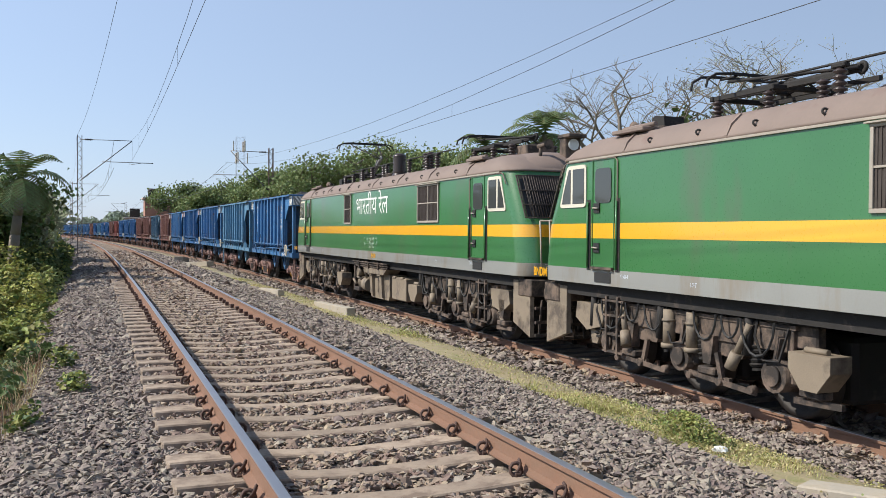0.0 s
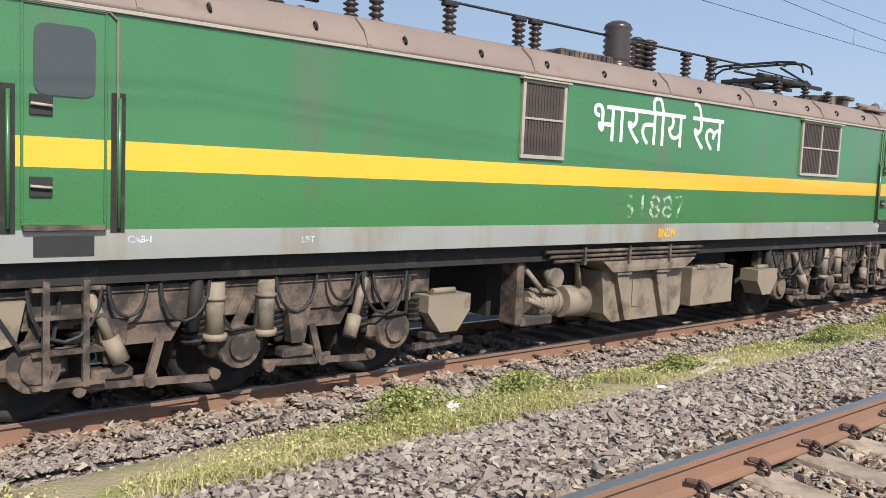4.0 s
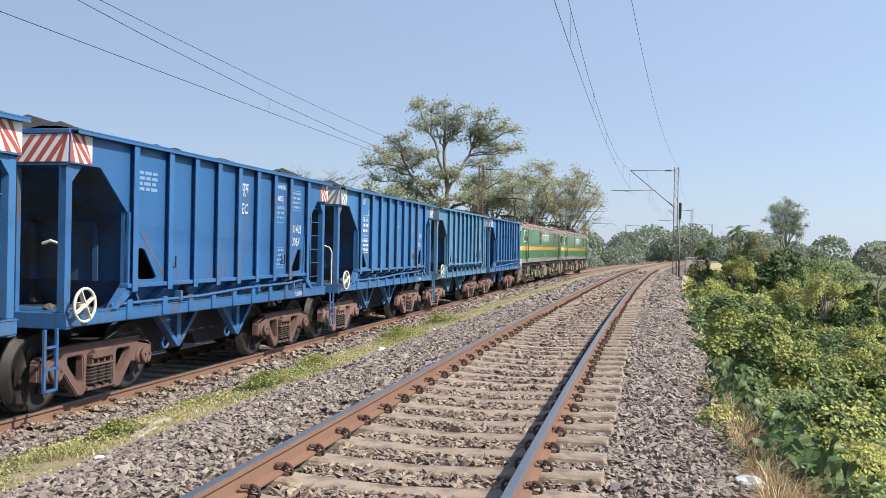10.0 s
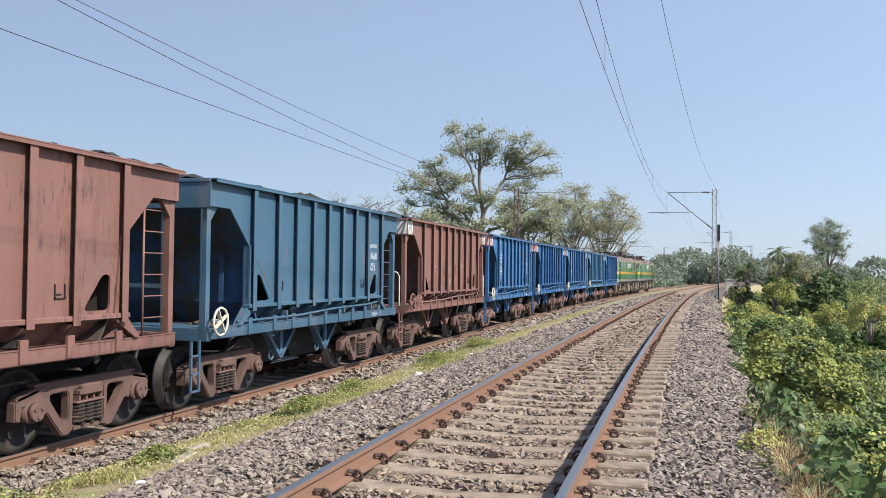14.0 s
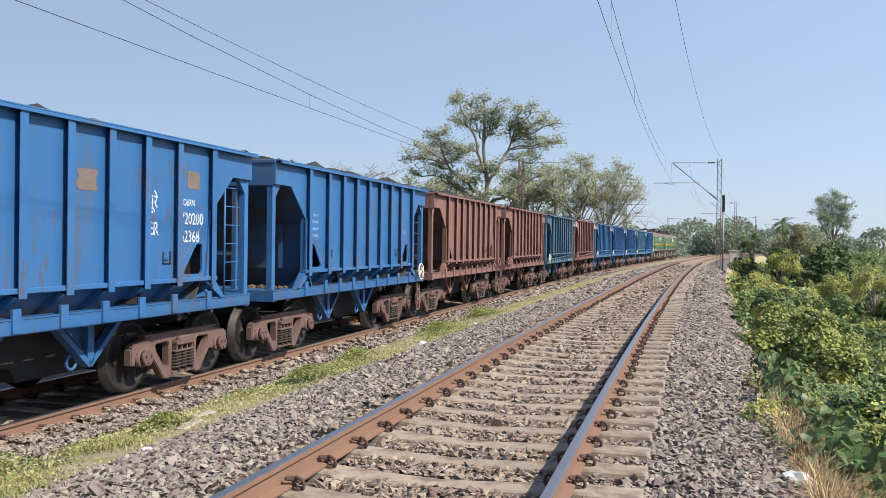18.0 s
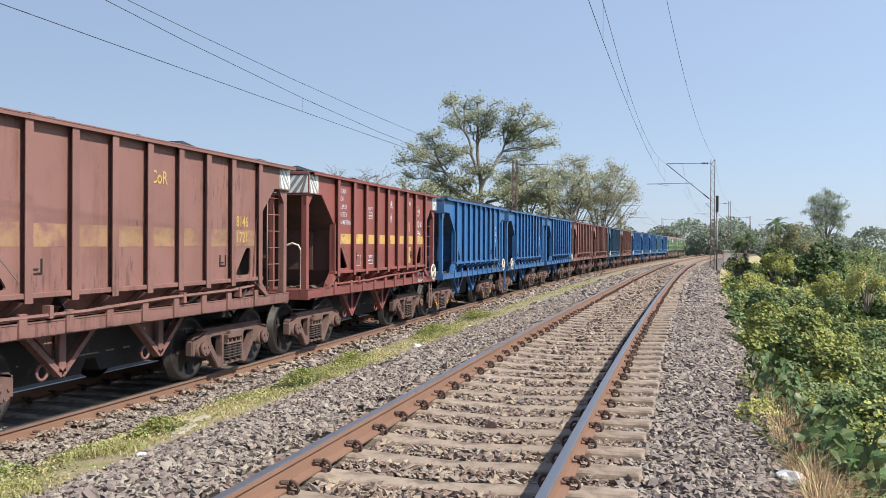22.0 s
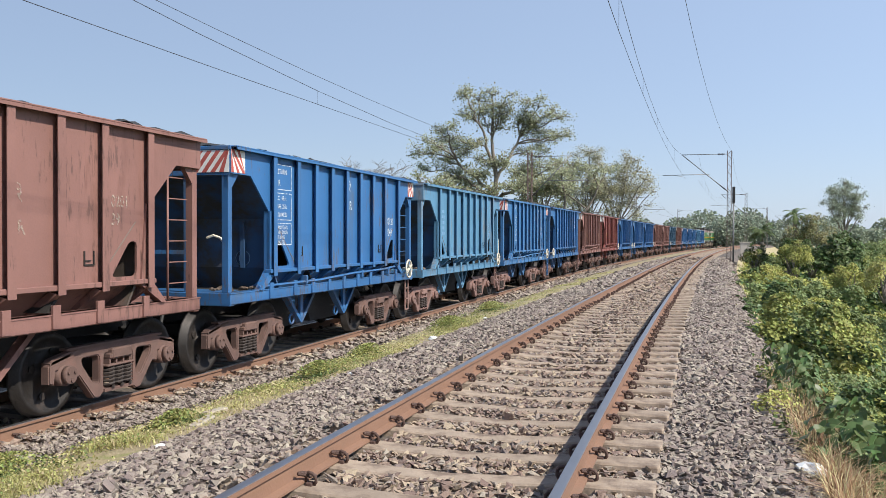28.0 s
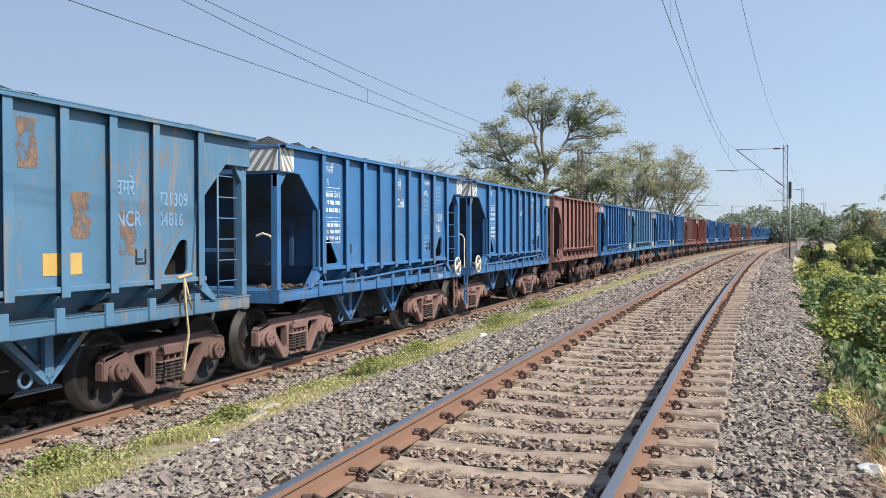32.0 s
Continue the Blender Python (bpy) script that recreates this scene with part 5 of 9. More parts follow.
            for d in (-0.07, 0.07):
                part("headlamp", rod(bmesh.new(), (x + d, e * (L - 0.08), 2.16), (x + d, e * (L - 0.04), 2.16), 0.055, 12), M["lamp"], hl)
        bm = bmesh.new()
        rod(bm, (-1.25, e * (L + 0.09), 2.36), (1.25, e * (L + 0.09), 2.36), 0.016, 6)
        for x in (-1.25, 1.25):
            rod(bm, (x, e * (L + 0.09), 2.36), (x * 0.97, e * (L + 0.1), 1.4), 0.016, 6)
        part("front_handrail", bm, M["frame"], lc)
        bm = bmesh.new()
        for s in (-1, 1):
            for quad in (((0.1, 1.72), (0.3, 1.72), (0.62, 2.2), (0.42, 2.2)), ((0.62, 2.07), (1.08, 2.07), (1.08, 2.29), (0.62, 2.29))):
                pts = [Vector((s * x, face(z) + e * 0.006, z)) for x, z in quad]
                loft(bm, [pts, [q - Vector((0, e * 0.012, 0)) for q in pts]])
        part("yellow_chevron", bm, M["yellow"], lc)
        bm = bmesh.new()
        box(bm, -1.38, 1.38, e * (L - 0.5), e * (L + 0.02), 1.0, 1.31, 0.02)
        part("headstock", bm, M["under"], lc)
        for s in (-1, 1):
            bm = bmesh.new()
            rod(bm, (s * 0.98, e * (L - 0.1), 1.08), (s * 0.98, e * (L + 0.30), 1.08), 0.1, 12)
            rod(bm, (s * 0.98, e * (L + 0.30), 1.08), (s * 0.98, e * (L + 0.36), 1.08), 0.23, 18)
            part("buffer", bm, M["under"], lc)
            bm = bmesh.new()
            prism(bm, [(e * (L - 0.05), 0.28), (e * (L - 0.05), 1.28), (e * (L - 0.72), 1.28), (e * (L - 0.72), 0.5)], s * 1.28, s * 1.36)
            for i in range(3):
                box(bm, s * 1.36, s * 1.364, e * (L - 0.28 - 0.16 * i), e * (L - 0.34 - 0.16 * i), 0.93, 0.96)
            part("plough_cheek", bm, M["tank"], lc, "khaki cattle guard side plate")
            bm = bmesh.new()
            prism(bm, [(e * (L - 1.3), 0.62), (e * (L - 1.75), 0.72), (e * (L - 1.82), 1.05), (e * (L - 1.0), 1.05), (e * (L - 0.95), 0.8)], s * 1.05, s * 1.32)
            prism(bm, [(e * (L - 1.3), 0.62), (e * (L - 1.62), 0.66), (e * (L - 1.5), 0.42), (e * (L - 1.35), 0.42)], s * 1.12, s * 1.25)
            part("sand_box", bm, M["tank"], lc, "dusty sand box")
            bm = bmesh.new()
            for yy in (1.95, 2.25):
                bar(bm, (s * 1.36, e * (L - yy), 0.35), (s * 1.36, e * (L - yy), 1.2), 0.05, 0.05)
            st = part("cab_step_frame", bm, M["under"], lc)
            for zz in (0.36, 0.62, 0.9, 1.12):
                part("step", box(bmesh.new(), s * 1.2, s * 1.38, e * (L - 2.4), e * (L - 1.85), zz, zz + 0.03), M["under"], st)
        bm = bmesh.new()
        for x in [-1.2 + 0.2 * i for i in range(13)]:
            bar(bm, (x, e * (L - 0.02), 0.3), (x, e * (L + 0.1), 0.95), 0.03, 0.04)
        for z in (0.32, 0.55, 0.8):
            bar(bm, (-1.3, e * (L + 0.03), z), (1.3, e * (L + 0.03), z), 0.05, 0.05)
        part("cattle_guard", bm, M["under"], lc)
        bm = bmesh.new()
        box(bm, -0.14, 0.14, e * (L - 0.1), e * (L + 0.3), 0.85, 1.12, 0.03)
        box(bm, -0.2, 0.16, e * (L + 0.26), e * (L + 0.5), 0.8, 1.12, 0.05)
        part("coupler", bm, M["dark"], lc)
        # domed roof over the cab, horns, lamp box
        bm = bmesh.new()
        ds = [0.0, 0.04, 0.12, 0.25, 0.42, 0.65, 0.95, 1.3, 1.7, 2.1, 2.45, 2.7]
        hs = [0.0, 0.10, 0.19, 0.28, 0.36, 0.42, 0.46, 0.47, 0.44, 0.37, 0.28, 0.19]
        rows = []
        for d, h in zip(ds, hs):
            back = max(0.42 - d, 0)
            half = 1.08 + math.sqrt(0.1764 - back * back) + 0.012
            rows.append([Vector((half * u, e * (L - 0.63 - d), 3.29 + h * (1 - abs(u) ** 2.8))) for u in [math.sin(radians(-90 + 10 * k)) for k in range(19)]])
        loft(bm, rows, 0, False)
        for f in bm.faces:
            f.smooth = True
        part("cab_roof", bm, M["roof"], lc, "domed brown cab roof")
        bm = bmesh.new()
        if e < 0:
            prism(bm, [(e * 7.66, 3.68), (e * 7.98, 3.68), (e * 8.02, 4.0), (e * 7.94, 4.04), (e * 7.70, 4.01)], -0.19, 0.19)
        else:
            box(bm, -0.17, 0.17, 8.22, 8.46, 3.5, 4.02, 0.02)
            box(bm, -0.2, 0.2, 8.19, 8.65, 3.97, 4.05, 0.02)
        hd = part("roof_headlamp_box", bm, M["under"] if e > 0 else M["dark"], lc)
        yl = 7.98 if e < 0 else 8.455
        part("roof_headlamp", rod(bmesh.new(), (0, e * yl, 3.85), (0, e * (yl + 0.04), 3.85), 0.11, 14), M["lamp"], hd)
        if e > 0:
            part("roof_box", box(bmesh.new(), -0.22, 0.42, 6.85, 7.35, 3.6, 3.94, 0.02), M["under"], lc, "square dusty box on the cab roof")
        for x in (0.62, -0.62):
            bm = bmesh.new()
            yh = 7.55 if e < 0 else 8.3
            rod(bm, (x, e * yh, 3.5), (x, e * yh, 3.80), 0.035, 6)
            rod(bm, (x, e * (yh - 0.07), 3.81), (x, e * (yh + 0.2), 3.82), 0.05, 8, 0.03)
            rod(bm, (x, e * (yh + 0.2), 3.82), (x, e * (yh + 0.32), 3.82), 0.03, 12, 0.10)
            part("horn", bm, M["under"], lc)
        bm = bmesh.new()
        rod(bm, (0.75, e * 6.95, 3.55), (0.75, e * 6.95, 3.74), 0.1, 10, 0.07)
        part("roof_ventilator", bm, M["under"], lc)
        bm = bmesh.new()
        box(bm, 1.05, 1.4, e * 6.5, e * 7.3, 3.60, 3.66, 0.01)
        rod(bm, (1.25, e * 6.4, 3.69), (1.25, e * 7.2, 3.68), 0.035, 8)
        part("roof_vent", bm, M["roof"], lc)
    fixed = set(lc.children)
    # roof gear: bus bar on insulators, breaker, resistor grilles
    ZR = 3.69
    posts = [-3.25, -2.2, -1.05, -0.75, 1.2, 2.6, 3.3]
    for y in posts:
        insulator(lc, 0.55, y, ZR - 0.04, 0.42, 0.085, 6)
        bm = bmesh.new()
        box(bm, 0.5, 0.6, y - 0.1, y + 0.1, ZR + 0.38, ZR + 0.43, 0.01)
        part("bus_clamp", bm, M["dark"], lc)
    bm = bmesh.new()
    ys = [-4.5] + posts + [4.4]
    tube(bm, [(0.55, a, ZR + 0.44) for a in ys], 0.018, 6)
    part("bus_bar", bm, M["dark"], lc)
    bm = bmesh.new()
    lathe(bm, [(0.16, 0), (0.2, 0.04), (0.2, 0.1), (0.17, 0.12)] + [(0.2 if i % 2 else 0.165, 0.14 + 0.04 * i) for i in range(12)] + [(0.17, 0.64), (0.1, 0.68)], 18, pose(0.68, 0.75, ZR - 0.06))
    part("circuit_breaker", bm, M["insul"], lc, "ribbed dark circuit breaker")
    for y in (1.75, 2.05):
        insulator(lc, 0.25, y, ZR - 0.04, 0.62, 0.13, 8)
    bm = bmesh.new()
    box(bm, -0.4, 0.75, -0.45, 0.75, ZR - 0.04, ZR + 0.12, 0.02)
    for i in range(12):
        box(bm, 0.74, 0.77, -0.4 + 0.093 * i, -0.36 + 0.093 * i, ZR, ZR + 0.1)
    part("resistor_box", bm, M["under"], lc)
    pantograph(lc, -4.95, ZR, raised)
    pantograph(lc, 6.0, ZR, False)
    # below the floor, from the rear: compressor set, transformer tank, battery box
    bm = bmesh.new()
    box(bm, 1.0, 1.3, -1.62, -1.5, 0.4, 1.25, 0.02)
    box(bm, 0.95, 1.32, -1.55, -1.0, 0.38, 0.5, 0.02)
    part("compressor_bracket", bm, M["under"], lc)
    bm = bmesh.new()
    rod(bm, (1.1, -1.3, 0.62), (1.1, -0.75, 0.62), 0.17, 14)
    rod(bm, (1.15, -0.72, 0.62), (1.15, -0.3, 0.60), 0.2, 16)
    rod(bm, (1.2, -1.0, 0.95), (1.36, -1.0, 0.95), 0.12, 14)
    for i in range(5):
        ring(bm, (1.1, -1.25 + 0.11 * i, 0.62), (0, 1, 0), 0.17, 0.02, 14, 5)
    for a, b in (((1.2, -1.45, 1.1), (1.3, -1.2, 0.8)), ((1.3, -1.2, 0.8), (1.25, -0.9, 0.75)), ((1.3, -0.6, 1.15), (1.25, -0.45, 0.8)), ((1.34, -1.5, 0.72), (1.34, -1.2, 0.6))):
        rod(bm, a, b, 0.035, 7)
    part("compressor", bm, M["tank"], lc, "oily compressor set")
    bm = bmesh.new()
    prism(bm, [(-0.05, 0.98), (1.75, 0.98), (1.75, 0.42), (1.66, 0.3), (0.2, 0.3), (0.03, 0.42)], 0.2, 1.28)
    prism(bm, [(-0.05, 0.98), (1.75, 0.98), (1.75, 0.42), (1.66, 0.3), (0.2, 0.3), (0.03, 0.42)], -1.28, -0.2)
    tk = part("transformer_tank", bm, M["tank"], lc, "khaki transformer tank")
    bm = bmesh.new()
    prism(bm, [(-0.2, 1.12), (1.85, 1.12), (1.6, 0.98), (0.0, 0.98)], 1.0, 1.42)
    for y in (0.15, 1.0):
        prism(bm, [(y, 0.98), (y + 0.26, 0.98), (y + 0.34, 0.34), (y + 0.22, 0.34)], 1.28, 1.36)
        box(bm, 1.28, 1.4, y - 0.02, y + 0.28, 0.93, 0.98, 0.006)
    box(bm, 1.28, 1.295, 0.6, 0.78, 0.48, 0.85, 0.0)
    part("tank_rib", bm, M["tank"], tk)
    bm = bmesh.new()
    for i, z in enumerate((1.27, 1.21, 1.15)):
        rod(bm, (1.42 - 0.02 * i, -1.3 + 0.1 * i, z), (1.42 - 0.02 * i, 2.0 - 0.05 * i, z), 0.024, 7)
    for y in (-0.6, 0.3, 1.2):
        box(bm, 1.36, 1.45, y - 0.02, y + 0.02, 1.10, 1.32)
    part("cable_run", bm, M["under"], lc)
    for s in (-1, 1):
        bm = bmesh.new()
        box(bm, s * 0.5, s * 1.3, 2.0, 3.1, 0.38, 0.95, 0.015)
        box(bm, s * 1.25, s * 1.32, 2.1, 2.3, 0.92, 0.98, 0.01)
        box(bm, s * 1.25, s * 1.32, 2.7, 2.9, 0.92, 0.98, 0.01)
        part("battery_box", bm, M["tank"], lc, "dusty steel battery box")
    # writing
    X = W + 0.004
    lettering("भारतीय रेल", 0.70, M["white"], lc, near_side(X, -0.70, 2.63), label="white painted writing", bold=0.0)
    if number:
        lettering("31887", 0.44, M["chalk"], lc, near_side(X, 0.0, 1.68), label="chalked number", sx=1.25, bold=0.0)
        lettering("31887", 0.16, M["letter"], lc, Matrix(((1, 0, 0, 0.5), (0, 0, -1, -L + 0.564), (0, 1, 0, 1.58), (0, 0, 0, 1))), label="painted number")
    lettering("BNDM", 0.16, M["yellow"], lc, near_side(X, 0.8, 1.43), label="yellow painted code", sx=0.85)
    lettering("BNDM", 0.21, M["yellow"], lc, near_side(X + 0.001, -9.0, 1.42), label="yellow painted code", sx=0.8)
    for t, y, z in (("LIFT", -4.7, 1.47), ("LIFT", 5.6, 1.47), ("CAB-1", -6.3, 1.50), ("CAB-2", 7.5, 1.50)):
        lettering(t, 0.075, M["letter"], lc, near_side(X, y, z))
    lettering("डब्ल्यूए जी", 0.2, M["white"], lc, Matrix(((-1, 0, 0, 1.1), (0, 0, 1, L + 0.574), (0, 1, 0, 1.46), (0, 0, 0, 1))), label="white painted writing", bold=0.0)
    # the gear between the cabs is set out from a point behind the middle
    for ob in lc.children:
        if ob not in fixed:
            ob.matrix_basis = Matrix.Translation((0, -0.57, 0)) @ ob.matrix_basis
    loco_bogie(lc, (-7.5, -5.75, -4.0))
    loco_bogie(lc, (4.0, 5.75, 7.5))
    for y in (-7.5, -5.75, -4.0, 4.0, 5.75, 7.5):
        wheelset(lc, y, 0.52, 1.04)
    return lc

# ---- ballast stones ----
RS = np.random.RandomState(11)


def block():
    bm = bmesh.new()
    c = [bm.verts.new(q) for q in ((0.95, 0, 0.1), (-0.95, 0.1, 0), (0.1, 0.9, -0.1), (0, -0.9, 0), (0.15, 0.1, 0.85), (-0.1, 0, -0.85))]
    for i, j, k in ((0, 2, 4), (2, 1, 4), (1, 3, 4), (3, 0, 4), (2, 0, 5), (1, 2, 5), (3, 1, 5), (0, 3, 5)):
        bm.faces.new((c[i], c[j], c[k]))
    bm.verts.index_update()
    v = np.array([x.co for x in bm.verts])
    f = np.array([[x.index for x in t.verts] for t in bm.faces])
    bm.free()
    return v, f


def rotations(n, tilt=3.14):
    """Random turns as n 3x3 matrices."""
    a, b, c = RS.uniform(0, 2 * np.pi, n), RS.uniform(-tilt, tilt, n), RS.uniform(-tilt, tilt, n)
    ca, sa_, cb, sb, cc, sc = np.cos(a), np.sin(a), np.cos(b), np.sin(b), np.cos(c), np.sin(c)
    r = np.empty((n, 3, 3))
    r[:, 0] = np.stack([ca * cb, ca * sb * sc - sa_ * cc, ca * sb * cc + sa_ * sc], 1)
    r[:, 1] = np.stack([sa_ * cb, sa_ * sb * sc + ca * cc, sa_ * sb * cc - ca * sc], 1)
    r[:, 2] = np.stack([-sb, cb * sc, cb * cc], 1)
    return r


BEND_Y = np.linspace(-560, 520, 2161)
BEND_X = np.array([bend(v) for v in BEND_Y])
WEST_X = np.array([spread_west(v) for v in BEND_Y])
PRO = np.array(PROFILE)


def place_xyz(off, y, lift):
    """Points on the ground beside the line, from arrays."""
    z = np.interp(off, PRO[:, 0], PRO[:, 1]) + 0.00004 * np.minimum(np.abs(y), 60) ** 2
    west = np.interp(y, BEND_Y, WEST_X) * np.clip((-off - 2.9) / 1.5, 0, 1)
    return np.stack([off + np.interp(y, BEND_Y, BEND_X) - west, y, z + lift], 1)


def stones(name, off, y, size, lift, label, rusty=None):
    n = len(off)
    tv, tf = block()
    base = np.stack([tv * (1 + RS.uniform(-0.2, 0.35, (len(tv), 1))) * RS.uniform(0.6, 1.25, (1, 3)) + RS.uniform(-0.45, 0.45, tv.shape) for _ in range(14)])
    pick = RS.randint(0, len(base), n)
    v = np.einsum("nij,nkj->nki", rotations(n, 0.62), base[pick] * np.array([1.05, 0.9, 0.55])) * size[:, None, None]
    v += place_xyz(off, y, lift)[:, None, :]
    f = tf[None] + (np.arange(n) * len(tv))[:, None, None]
    ob = new(name, mesh_of(name, v.reshape(-1, 3), f.reshape(-1, 3), [M["stone"], M["rust_stone"]], None if rusty is None else np.repeat(rusty, len(tf))))
    return tagged(ob, label, "ballast", kind="stuff")


def ballast_band(o0, o1, y0, y1, step, size, track_off, name, label):
    n = int((o1 - o0) * (y1 - y0) / step ** 2)
    off, y = RS.uniform(o0, o1, n), RS.uniform(y0, y1, n)
    rel = off - track_off
    ph = np.abs((y - (5.709 - 9 * SLEEPER) + SLEEPER / 2) % SLEEPER - SLEEPER / 2)
    # the sleepers stay clear between the rails and to the east; their west ends are half buried, those of the train's track wholly
    west = np.where(RS.rand(n) < 0.55, -1.0, -1.28) if track_off == 0.0 else -0.99
    east = 1.27 if track_off == 0.0 else 0.99
    keep = ~((rel > west) & (rel < east + RS.uniform(-0.06, 0.06, n)) & (ph < 0.122))
    keep &= ~(np.abs(np.abs(rel) - GAUGE) < 0.085)
    off, y, rel, ph = off[keep], y[keep], rel[keep], ph[keep]
    s = size * RS.lognormal(0, 0.25, len(off))
    lift = np.where(np.abs(rel) < 1.3, 0.022, 0.014) + RS.uniform(-0.02, 0.014, len(off))
    on_sleeper = (ph < 0.14) & (np.abs(rel) > 0.97) & (np.abs(rel) < 1.4)
    lift = np.where(on_sleeper & (rel < 0 if track_off == 0.0 else True), lift + 0.055, lift)
    if track_off != 0.0:
        lift = lift + np.where(np.abs(rel) < 1.7, 0.045, 0.0)
    rusty = ((np.abs(rel) < 1.25) & (RS.rand(len(off)) < 0.75)).astype(int)
    return stones(name, off, y, s, lift, label, rusty)


STONES = "sharp grey and brown crushed stone ballast"
ballast_band(-2.85, 2.75, 3.2, 10, 0.033, 0.029, 0.0, "ballast", STONES)
ballast_band(-2.85, 2.95, -11.5, -3.2, 0.034, 0.030, 0.0, "ballast", STONES)
ballast_band(-2.85, -0.9, -3.2, 3.2, 0.040, 0.031, 0.0, "ballast", STONES)
ballast_band(-0.9, 2.75, -3.2, 3.2, 0.062, 0.044, 0.0, "ballast", STONES)
ballast_band(-2.85, 2.75, 10, 26, 0.046, 0.037, 0.0, "ballast", STONES)
ballast_band(-2.85, 2.95, -26, -11.5, 0.046, 0.037, 0.0, "ballast", STONES)
ballast_band(-2.85, 2.9, 26, 70, 0.12, 0.075, 0.0, "ballast", STONES)
ballast_band(-2.85, 2.95, -70, -26, 0.12, 0.075, 0.0, "ballast", STONES)
ballast_band(-5.75, -3.95, -12, 14, 0.036, 0.031, -TRACK_GAP, "ballast", STONES)
ballast_band(-7.8, -5.6, -9, 9, 0.08, 0.05, -TRACK_GAP, "ballast", STONES)
ballast_band(-5.75, -3.95, 14, 34, 0.075, 0.052, -TRACK_GAP, "ballast", STONES)
ballast_band(-5.75, -3.95, -32, -12, 0.075, 0.052, -TRACK_GAP, "ballast", STONES)
ballast_band(-5.75, -3.95, 34, 70, 0.13, 0.08, -TRACK_GAP, "ballast", STONES)
ballast_band(-5.75, -3.95, -70, -32, 0.13, 0.08, -TRACK_GAP, "ballast", STONES)


# ---- leaves and blades ----
def blades(name, pts, h, width, mats, idx, lean=0.5):
    """Grass blades: two-part bent triangles."""
    n = len(pts)
    a = RS.uniform(0, 2 * np.pi, n)
    d = np.stack([np.cos(a), np.sin(a), np.zeros(n)], 1)
    sd = np.stack([-np.sin(a), np.cos(a), np.zeros(n)], 1)
    k = RS.uniform(0.1, lean, n)[:, None] * h[:, None]
    up = np.array([0, 0, 1.0])
    p0, p1 = pts - sd * width[:, None], pts + sd * width[:, None]
    m0 = pts + up * h[:, None] * 0.55 + d * k * 0.4 - sd * width[:, None] * 0.7
    m1 = m0 + sd * width[:, None] * 1.4
    tip = pts + up * (h[:, None] - k * 0.35) + d * k * 1.3
    v = np.stack([p0, p1, m1, m0, tip, tip + d * 0.001], 1).reshape(-1, 3)
    q = np.array([[0, 1, 2, 3], [3, 2, 5, 4]])
    f = (q[None] + (np.arange(n) * 6)[:, None, None]).reshape(-1, 4)
    return mesh_of(name, v, f, mats, np.repeat(idx, 2))


def leaves(name, pts, size, mats, idx, tilt=0.9, droop=0.0, narrow=0.5):
    """Folded leaves of four corners round a midrib."""
    n = len(pts)
    r = rotations(n, tilt)
    base = np.array([[0, -0.5, 0], [narrow, 0.02, 0.12], [0, 0.62, -0.10 - droop], [-narrow, 0.02, 0.12]])
    v = np.einsum("nij,kj->nki", r, base) * size[:, None, None] + pts[:, None, :]
    f = (np.array([[0, 1, 2], [0, 2, 3]])[None] + (np.arange(n) * 4)[:, None, None]).reshape(-1, 3)
    return mesh_of(name, v.reshape(-1, 3), f, mats, np.repeat(idx, 2))


def noise2(x, y, s, seed=0.0):
    return np.array([noise.noise((a * s, b * s, seed)) for a, b in zip(x, y)])


# grass strip between the tracks
n = 120000
gy = RS.uniform(-34, 46, n)
gy = np.where(RS.rand(n) < 0.62, RS.uniform(-9, 18, n), gy)
go = -3.47 + RS.normal(0, 0.33, n) + 0.16 * np.sin(gy * 0.55)
g1 = noise2(go, gy, 0.9, 1.0)
keep = (g1 + RS.uniform(-0.25, 0.35, n) > -0.03) & (go > -4.35) & (go < -2.72)
go, gy, g1 = go[keep], gy[keep], g1[keep]
tuft = noise2(go, gy, 0.55, 9.0)
hh = np.where(tuft > 0.22, RS.uniform(0.05, 0.12, len(go)), RS.uniform(0.015, 0.05, len(go)))
idx = np.where(RS.rand(len(go)) < np.where(tuft > 0.2, 0.2, 0.5), 1, 0)
strip = new("grass_strip", blades("grass_strip", place_xyz(go, gy, 0.0), hh, RS.uniform(0.003, 0.006, len(go)), [M["grass"], M["drygrass"]], idx, 1.6))
tagged(strip, "sunlit yellow-green grass growing between the tracks", "grass", kind="stuff")

# low broad-leaved weeds in the strip
n = 16000
wy = RS.uniform(-20, 30, n)
wo = -3.5 + RS.normal(0, 0.3, n)
t2 = noise2(wo, wy, 0.55, 9.0)
keep = (t2 + RS.uniform(-0.1, 0.1, n) > 0.2) & (wo > -4.25) & (wo < -2.75)
wo, wy, t2 = wo[keep], wy[keep], t2[keep]
lift = RS.uniform(0, 1, len(wo)) * np.clip((t2 - 0.08) * 0.6, 0.03, 0.2)
weeds = new("weeds", leaves("weeds", place_xyz(wo, wy, lift), RS.uniform(0.014, 0.03, len(wo)), [M["weed"], M["grass"]], (RS.rand(len(wo)) < 0.5).astype(int)))
tagged(weeds, "bright green leafy weeds between the tracks", "weeds", kind="stuff")
